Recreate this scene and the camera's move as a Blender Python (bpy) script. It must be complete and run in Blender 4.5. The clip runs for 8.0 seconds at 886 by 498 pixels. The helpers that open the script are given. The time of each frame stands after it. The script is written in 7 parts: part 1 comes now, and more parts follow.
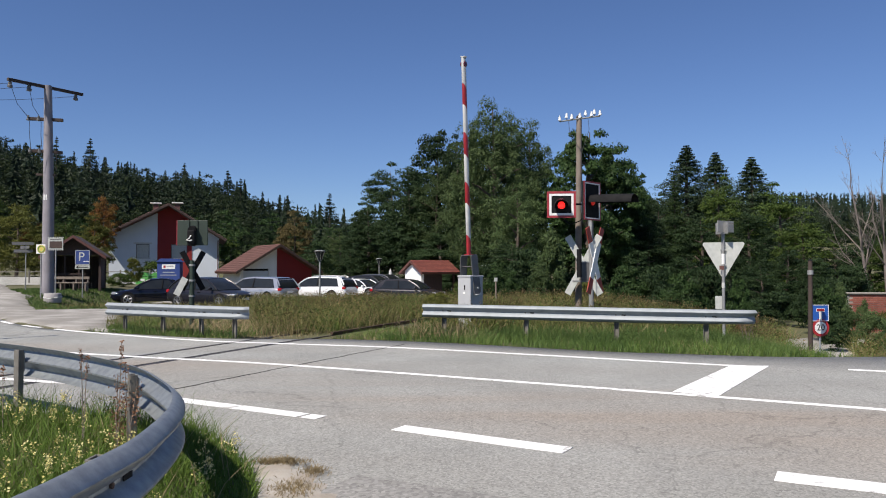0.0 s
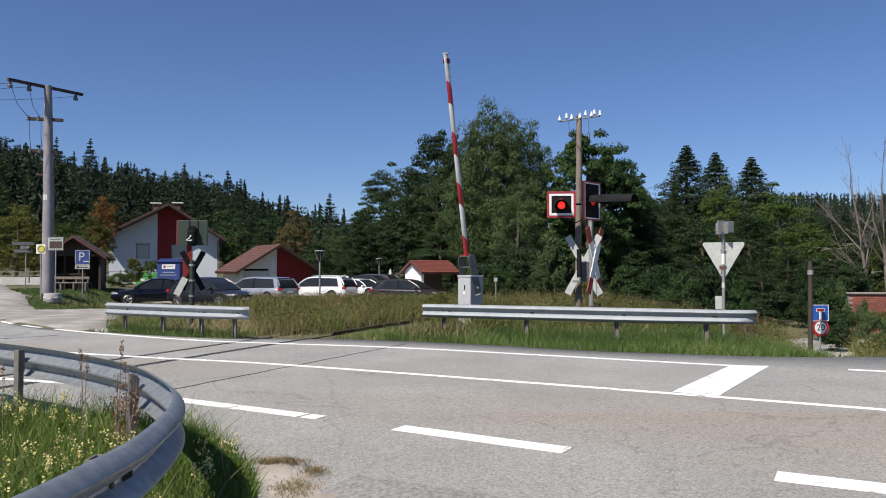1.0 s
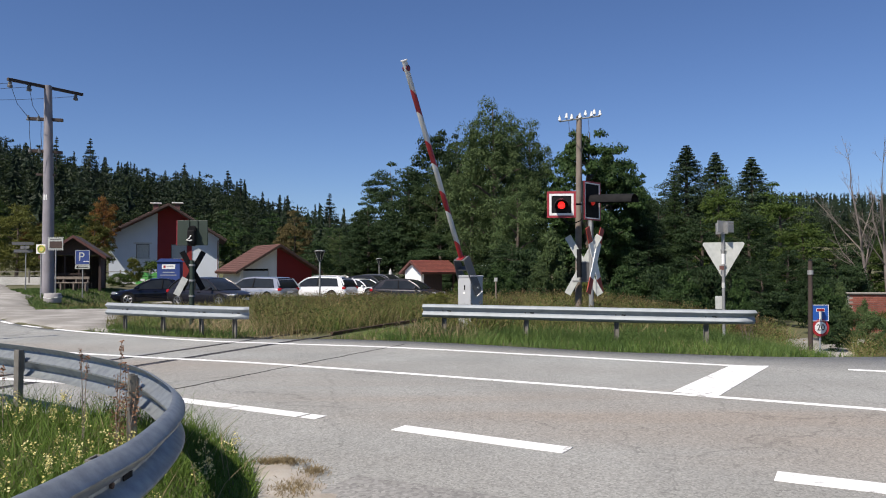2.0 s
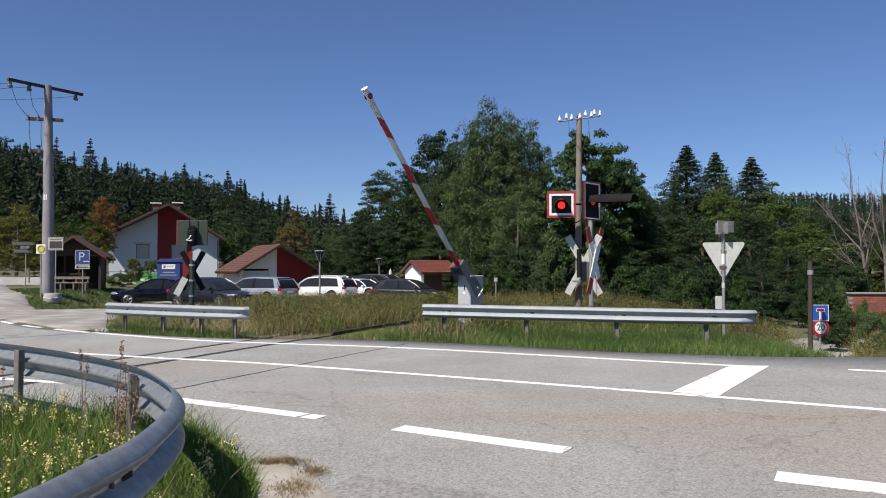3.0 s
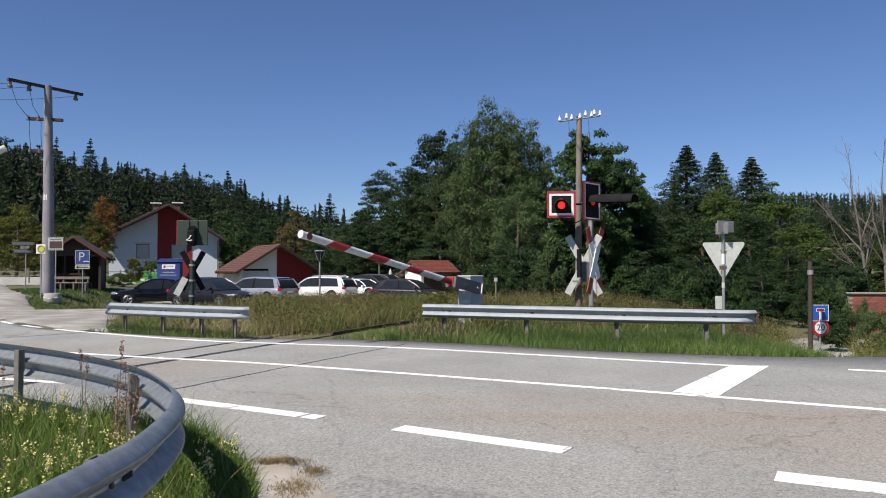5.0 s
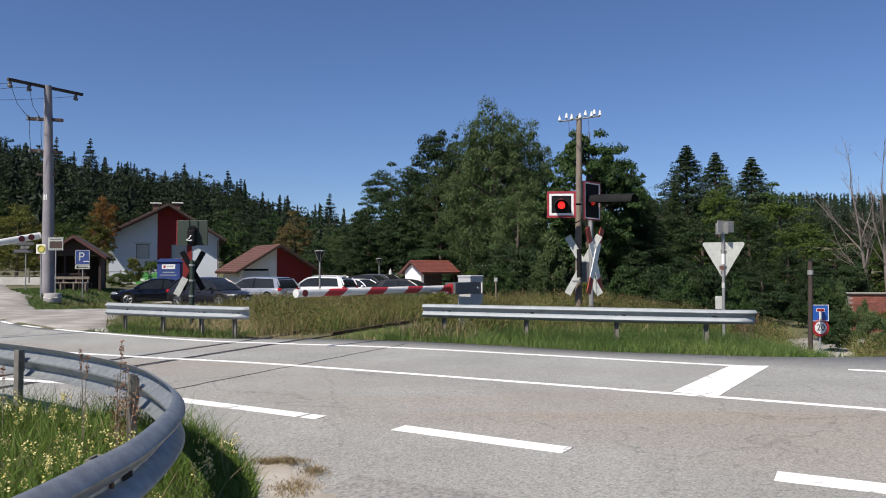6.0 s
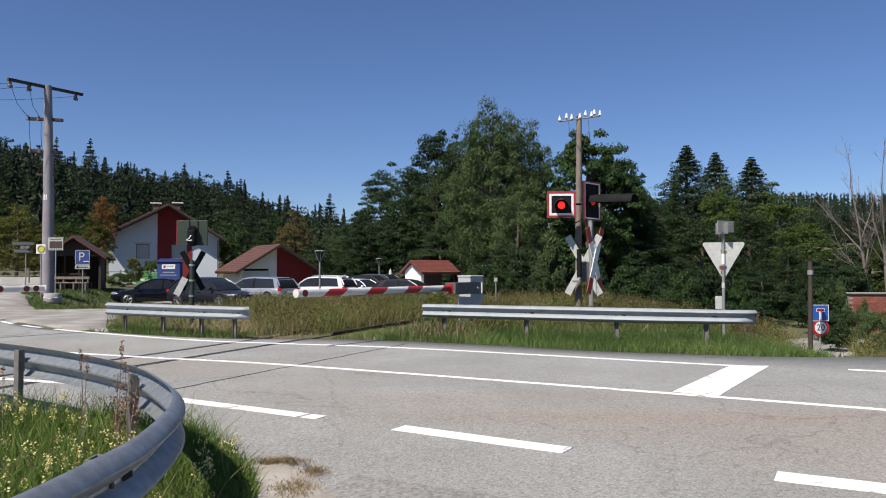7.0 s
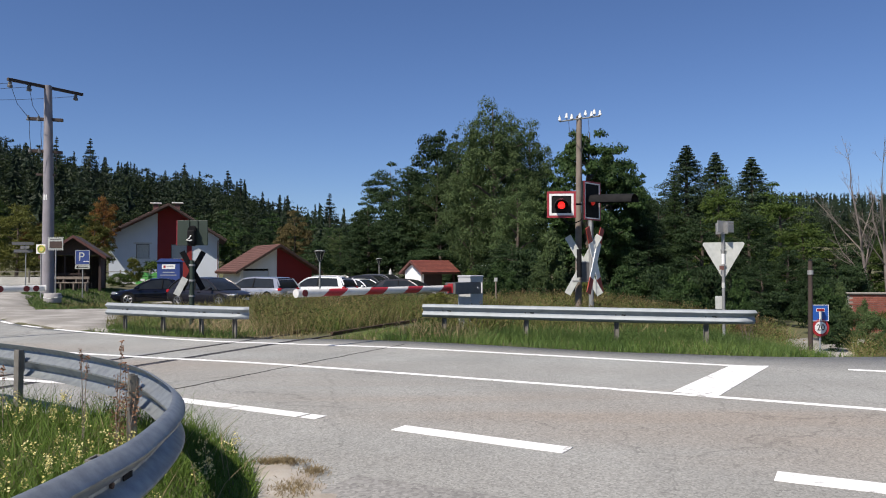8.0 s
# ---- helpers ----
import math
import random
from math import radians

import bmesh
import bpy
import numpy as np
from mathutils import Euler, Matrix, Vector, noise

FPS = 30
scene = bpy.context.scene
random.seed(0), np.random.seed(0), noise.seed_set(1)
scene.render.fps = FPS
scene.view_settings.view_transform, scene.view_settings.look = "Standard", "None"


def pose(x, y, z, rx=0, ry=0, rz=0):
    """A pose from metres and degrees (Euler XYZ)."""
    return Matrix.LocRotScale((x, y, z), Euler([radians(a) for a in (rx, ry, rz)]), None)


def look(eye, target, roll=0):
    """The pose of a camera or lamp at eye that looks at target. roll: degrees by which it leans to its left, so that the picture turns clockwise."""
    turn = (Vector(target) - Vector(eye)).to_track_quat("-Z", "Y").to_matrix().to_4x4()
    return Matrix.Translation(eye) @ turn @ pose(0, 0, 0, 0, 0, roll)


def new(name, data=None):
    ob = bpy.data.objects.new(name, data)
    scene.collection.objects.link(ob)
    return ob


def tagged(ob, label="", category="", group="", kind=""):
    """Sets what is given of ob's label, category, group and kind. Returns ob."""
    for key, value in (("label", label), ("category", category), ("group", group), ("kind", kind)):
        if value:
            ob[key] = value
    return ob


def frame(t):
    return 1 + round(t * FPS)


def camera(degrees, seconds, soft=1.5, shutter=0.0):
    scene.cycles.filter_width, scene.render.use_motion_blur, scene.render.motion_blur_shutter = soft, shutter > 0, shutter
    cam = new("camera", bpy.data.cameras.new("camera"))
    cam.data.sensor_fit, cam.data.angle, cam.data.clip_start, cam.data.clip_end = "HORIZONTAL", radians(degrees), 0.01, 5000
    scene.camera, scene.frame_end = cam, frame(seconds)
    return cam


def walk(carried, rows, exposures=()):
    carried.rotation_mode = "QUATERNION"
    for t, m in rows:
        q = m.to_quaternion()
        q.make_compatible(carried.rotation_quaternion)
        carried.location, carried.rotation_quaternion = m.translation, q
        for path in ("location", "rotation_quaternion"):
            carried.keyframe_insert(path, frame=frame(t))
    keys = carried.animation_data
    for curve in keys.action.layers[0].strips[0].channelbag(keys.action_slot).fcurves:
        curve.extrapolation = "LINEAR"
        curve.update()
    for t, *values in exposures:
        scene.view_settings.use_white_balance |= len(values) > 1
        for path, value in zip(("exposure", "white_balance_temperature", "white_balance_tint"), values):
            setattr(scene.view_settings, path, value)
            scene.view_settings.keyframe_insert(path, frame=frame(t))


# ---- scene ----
# camera on a tripod beside the road, standing still
cam = camera(61.05, 8.0, 1.06)
EYE = pose(0, 0, 1.55, 91.594, 0, 0)
walk(cam, [(0, EYE), (8, EYE)], [(0, 0.55, 6500, 14), (8, 0.55, 6500, 14)])

# ---- light ----
SUN_DIR = Vector((-0.66, -0.75, 0)).normalized()
SUN_ELEV = radians(51)
TO_SUN = Vector((SUN_DIR.x * math.cos(SUN_ELEV), SUN_DIR.y * math.cos(SUN_ELEV), math.sin(SUN_ELEV)))
world = bpy.data.worlds.new("sky")
scene.world = world
world.use_nodes = True
wn = world.node_tree.nodes
sky = wn.new("ShaderNodeTexSky")
sky.sky_type = "NISHITA"
sky.sun_disc = False
sky.sun_elevation = SUN_ELEV
sky.sun_rotation = math.atan2(SUN_DIR.x, SUN_DIR.y)
sky.altitude = 600
sky.air_density = 1.0
sky.dust_density = 0.0
sky.ozone_density = 6.0
tint = wn.new("ShaderNodeMix")          # clear late-summer air, a little deeper blue
tint.data_type, tint.blend_type = "RGBA", "MULTIPLY"
tint.inputs[0].default_value = 1.0
tint.inputs[7].default_value = (0.89, 0.955, 1.11, 1)
world.node_tree.links.new(sky.outputs[0], tint.inputs[6])
world.node_tree.links.new(tint.outputs[2], wn["Background"].inputs[0])
wn["Background"].inputs[1].default_value = 0.06
sun = new("sun", bpy.data.lights.new("sun", "SUN"))
sun.data.energy = 4.4
sun.data.angle = radians(0.53)
sun.data.color = (1.0, 0.94, 0.83)
sun.matrix_world = look((0, 0, 0), -TO_SUN)


# ---- materials ----
def mat(name, base, rough=0.6, metal=0.0, alt=None, scale=4.0, fine=40.0, bump=0.15, island=0.0, spec=0.5, amount=0.5, dist=0.01, coat=0.0, coords="Object"):
    """Painted or natural surface: colour varied at two scales, fine relief."""
    m = bpy.data.materials.new(name)
    m.use_nodes = True
    nt = m.node_tree
    n, l = nt.nodes, nt.links
    b = n["Principled BSDF"]
    b.inputs["Roughness"].default_value = rough
    b.inputs["Metallic"].default_value = metal
    b.inputs["Specular IOR Level"].default_value = spec
    b.inputs["Coat Weight"].default_value = coat
    alt = alt or tuple(c * 0.7 for c in base)
    tc = n.new("ShaderNodeTexCoord")
    big = n.new("ShaderNodeTexNoise")
    big.inputs["Scale"].default_value = scale
    big.inputs["Detail"].default_value = 6
    small = n.new("ShaderNodeTexNoise")
    small.inputs["Scale"].default_value = fine
    small.inputs["Detail"].default_value = 4
    for k in (big, small):
        l.new(tc.outputs[coords], k.inputs["Vector"])
    ramp = n.new("ShaderNodeMapRange")
    ramp.inputs[1].default_value, ramp.inputs[2].default_value = 0.35, 0.65
    l.new(big.outputs[0], ramp.inputs[0])
    add = n.new("ShaderNodeMath")
    add.operation = "MULTIPLY_ADD"
    add.inputs[1].default_value = 0.6 * amount * 2
    l.new(ramp.outputs[0], add.inputs[0])
    sm = n.new("ShaderNodeMath")
    sm.operation = "MULTIPLY_ADD"
    sm.inputs[1].default_value, sm.inputs[2].default_value = 0.8 * amount, -0.2 * amount
    l.new(small.outputs[0], sm.inputs[0])
    l.new(sm.outputs[0], add.inputs[2])
    mix = n.new("ShaderNodeMix")
    mix.data_type = "RGBA"
    mix.clamp_factor = True
    mix.inputs[6].default_value = (*base, 1)
    mix.inputs[7].default_value = (*alt, 1)
    l.new(add.outputs[0], mix.inputs[0])
    out = mix.outputs[2]
    if island:
        geo = n.new("ShaderNodeNewGeometry")
        info = n.new("ShaderNodeObjectInfo")
        s = n.new("ShaderNodeMath")
        s.operation = "ADD"
        l.new(geo.outputs["Random Per Island"], s.inputs[0])
        l.new(info.outputs["Random"], s.inputs[1])
        r = n.new("ShaderNodeMapRange")
        r.inputs[1].default_value, r.inputs[2].default_value = 0, 2
        r.inputs[3].default_value, r.inputs[4].default_value = 1 - island, 1 + island
        l.new(s.outputs[0], r.inputs[0])
        hsv = n.new("ShaderNodeHueSaturation")
        l.new(r.outputs[0], hsv.inputs["Value"])
        l.new(out, hsv.inputs["Color"])
        out = hsv.outputs[0]
    l.new(out, b.inputs["Base Color"])
    if bump:
        bp = n.new("ShaderNodeBump")
        bp.inputs["Strength"].default_value = bump
        bp.inputs["Distance"].default_value = dist
        l.new(small.outputs[0], bp.inputs["Height"])
        l.new(bp.outputs[0], b.inputs["Normal"])
    return m


def leaf_mat(name, a, b_, vary=0.45, through_light=0.22, patch_scale=0.5):
    """Leaves: each leaf has its own shade; some light passes through."""
    m = bpy.data.materials.new(name)
    m.use_nodes = True
    nt = m.node_tree
    n, l = nt.nodes, nt.links
    pb = n["Principled BSDF"]
    pb.inputs["Roughness"].default_value = 0.55
    pb.inputs["Specular IOR Level"].default_value = 0.12
    geo = n.new("ShaderNodeNewGeometry")
    tc = n.new("ShaderNodeTexCoord")
    nz = n.new("ShaderNodeTexNoise")
    nz.inputs["Scale"].default_value = patch_scale
    nz.inputs["Detail"].default_value = 4
    l.new(tc.outputs["Object"], nz.inputs["Vector"])
    mr = n.new("ShaderNodeMapRange")
    mr.inputs[1].default_value, mr.inputs[2].default_value = 0.35, 0.65
    l.new(nz.outputs[0], mr.inputs[0])
    ad = n.new("ShaderNodeMath")
    ad.operation = "MULTIPLY_ADD"
    ad.inputs[1].default_value = vary
    l.new(geo.outputs["Random Per Island"], ad.inputs[0])
    sc = n.new("ShaderNodeMath")
    sc.operation = "MULTIPLY"
    sc.inputs[1].default_value = 1 - vary
    l.new(mr.outputs[0], sc.inputs[0])
    l.new(sc.outputs[0], ad.inputs[2])
    mix = n.new("ShaderNodeMix")
    mix.data_type = "RGBA"
    mix.inputs[6].default_value = (*a, 1)
    mix.inputs[7].default_value = (*b_, 1)
    l.new(ad.outputs[0], mix.inputs[0])
    info = n.new("ShaderNodeObjectInfo")
    mv = n.new("ShaderNodeMapRange")
    mv.inputs[3].default_value, mv.inputs[4].default_value = 0.8, 1.2
    l.new(info.outputs["Random"], mv.inputs[0])
    hsv = n.new("ShaderNodeHueSaturation")
    l.new(mv.outputs[0], hsv.inputs["Value"])
    l.new(mix.outputs[2], hsv.inputs["Color"])
    l.new(hsv.outputs[0], pb.inputs["Base Color"])
    tr = n.new("ShaderNodeBsdfTranslucent")
    l.new(hsv.outputs[0], tr.inputs["Color"])
    ms = n.new("ShaderNodeMixShader")
    ms.inputs[0].default_value = through_light
    l.new(pb.outputs[0], ms.inputs[1])
    l.new(tr.outputs[0], ms.inputs[2])
    l.new(ms.outputs[0], n["Material Output"].inputs["Surface"])
    return m


def glow_mat(name, color, strength):
    m = bpy.data.materials.new(name)
    m.use_nodes = True
    b = m.node_tree.nodes["Principled BSDF"]
    b.inputs["Base Color"].default_value = (*color, 1)
    b.inputs["Emission Color"].default_value = (*color, 1)
    b.inputs["Emission Strength"].default_value = strength
    b.inputs["Roughness"].default_value = 0.3
    return m


def asphalt_mat(name="worn_asphalt", base=(0.296, 0.302, 0.284), alt=(0.222, 0.225, 0.21), bands=0.85, stone=60):
    """Worn grey asphalt: aggregate, rusty wheel tracks, patches, hairline cracks."""
    m = mat(name, base, 0.88, alt=alt, scale=0.6, fine=120, bump=0.5, dist=0.006, amount=0.55, coords="Object")
    nt = m.node_tree
    n, l = nt.nodes, nt.links
    b = n["Principled BSDF"]
    src = b.inputs["Base Color"].links[0].from_socket
    tc = n.new("ShaderNodeTexCoord")
    # brown bands along the lane
    mp = n.new("ShaderNodeMapping")
    mp.inputs["Rotation"].default_value = (0, 0, radians(28.8))
    mp.inputs["Scale"].default_value = (0.06, 0.5, 1)
    l.new(tc.outputs["Object"], mp.inputs[0])
    nz = n.new("ShaderNodeTexNoise")
    nz.inputs["Scale"].default_value = 1.0
    nz.inputs["Detail"].default_value = 3
    l.new(mp.outputs[0], nz.inputs["Vector"])
    mr = n.new("ShaderNodeMapRange")
    mr.inputs[1].default_value, mr.inputs[2].default_value = 0.4, 0.62
    mr.inputs[4].default_value = bands
    l.new(nz.outputs[0], mr.inputs[0])
    lane = n.new("ShaderNodeVectorMath")            # distance across the road
    lane.operation = "DOT_PRODUCT"
    lane.inputs[1].default_value = (0.47, 0.88, 0)
    l.new(tc.outputs["Object"], lane.inputs[0])
    mid = n.new("ShaderNodeMath")
    mid.operation = "SUBTRACT"
    mid.inputs[1].default_value = 8.2
    l.new(lane.outputs["Value"], mid.inputs[0])
    dist = n.new("ShaderNodeMath")
    dist.operation = "ABSOLUTE"
    l.new(mid.outputs[0], dist.inputs[0])
    wear = n.new("ShaderNodeMapRange")
    wear.inputs[1].default_value, wear.inputs[2].default_value = 0.6, 2.2
    wear.inputs[3].default_value, wear.inputs[4].default_value = 1.0, 0.22
    l.new(dist.outputs[0], wear.inputs[0])
    both = n.new("ShaderNodeMath")
    both.operation = "MULTIPLY"
    l.new(mr.outputs[0], both.inputs[0])
    l.new(wear.outputs[0], both.inputs[1])
    mx = n.new("ShaderNodeMix")
    mx.data_type = "RGBA"
    mx.inputs[7].default_value = (0.262, 0.228, 0.19, 1)
    l.new(both.outputs[0], mx.inputs[0])
    l.new(src, mx.inputs[6])
    # cracks
    vo = n.new("ShaderNodeTexVoronoi")
    vo.feature = "DISTANCE_TO_EDGE"
    vo.inputs["Scale"].default_value = 0.33
    wob = n.new("ShaderNodeTexNoise")
    wob.inputs["Scale"].default_value = 1.3
    wob.inputs["Detail"].default_value = 6
    l.new(tc.outputs["Object"], wob.inputs["Vector"])
    va = n.new("ShaderNodeVectorMath")
    va.operation = "MULTIPLY_ADD"
    va.inputs[1].default_value = (1.6, 1.6, 0)
    l.new(wob.outputs["Color"], va.inputs[0])
    l.new(tc.outputs["Object"], va.inputs[2])
    l.new(va.outputs[0], vo.inputs["Vector"])
    cr = n.new("ShaderNodeMapRange")
    cr.inputs[1].default_value, cr.inputs[2].default_value = 0.002, 0.006
    cr.inputs[3].default_value, cr.inputs[4].default_value = 0.78, 1.0
    l.new(vo.outputs[0], cr.inputs[0])
    # coarse speckle of the stones
    sp = n.new("ShaderNodeTexVoronoi")
    sp.inputs["Scale"].default_value = stone
    l.new(tc.outputs["Object"], sp.inputs["Vector"])
    spr = n.new("ShaderNodeMapRange")
    spr.inputs[3].default_value, spr.inputs[4].default_value = 0.62, 1.38
    l.new(sp.outputs["Color"], spr.inputs[0])
    mu = n.new("ShaderNodeMath")
    mu.operation = "MULTIPLY"
    l.new(cr.outputs[0], mu.inputs[0])
    l.new(spr.outputs[0], mu.inputs[1])
    hs = n.new("ShaderNodeHueSaturation")
    l.new(mu.outputs[0], hs.inputs["Value"])
    l.new(mx.outputs[2], hs.inputs["Color"])
    l.new(hs.outputs[0], b.inputs["Base Color"])
    return m


def worn_paint_mat():
    """White road paint, chipped through to the asphalt in places."""
    m = mat("road_paint", (0.84, 0.84, 0.83), 0.7, alt=(0.68, 0.67, 0.65), scale=5, fine=90, bump=0.3, amount=0.35)
    n, l = m.node_tree.nodes, m.node_tree.links
    b = n["Principled BSDF"]
    src = b.inputs["Base Color"].links[0].from_socket
    tc = n.new("ShaderNodeTexCoord")
    nz = n.new("ShaderNodeTexNoise")
    nz.inputs["Scale"].default_value = 3.2
    nz.inputs["Detail"].default_value = 9
    nz.inputs["Roughness"].default_value = 0.72
    l.new(tc.outputs["Object"], nz.inputs["Vector"])
    mr = n.new("ShaderNodeMapRange")
    mr.inputs[1].default_value, mr.inputs[2].default_value = 0.575, 0.63
    mr.inputs[4].default_value = 0.85
    l.new(nz.outputs[0], mr.inputs[0])
    mx = n.new("ShaderNodeMix")
    mx.data_type = "RGBA"
    mx.inputs[7].default_value = (0.27, 0.262, 0.24, 1)
    l.new(mr.outputs[0], mx.inputs[0])
    l.new(src, mx.inputs[6])
    l.new(mx.outputs[2], b.inputs["Base Color"])
    return m


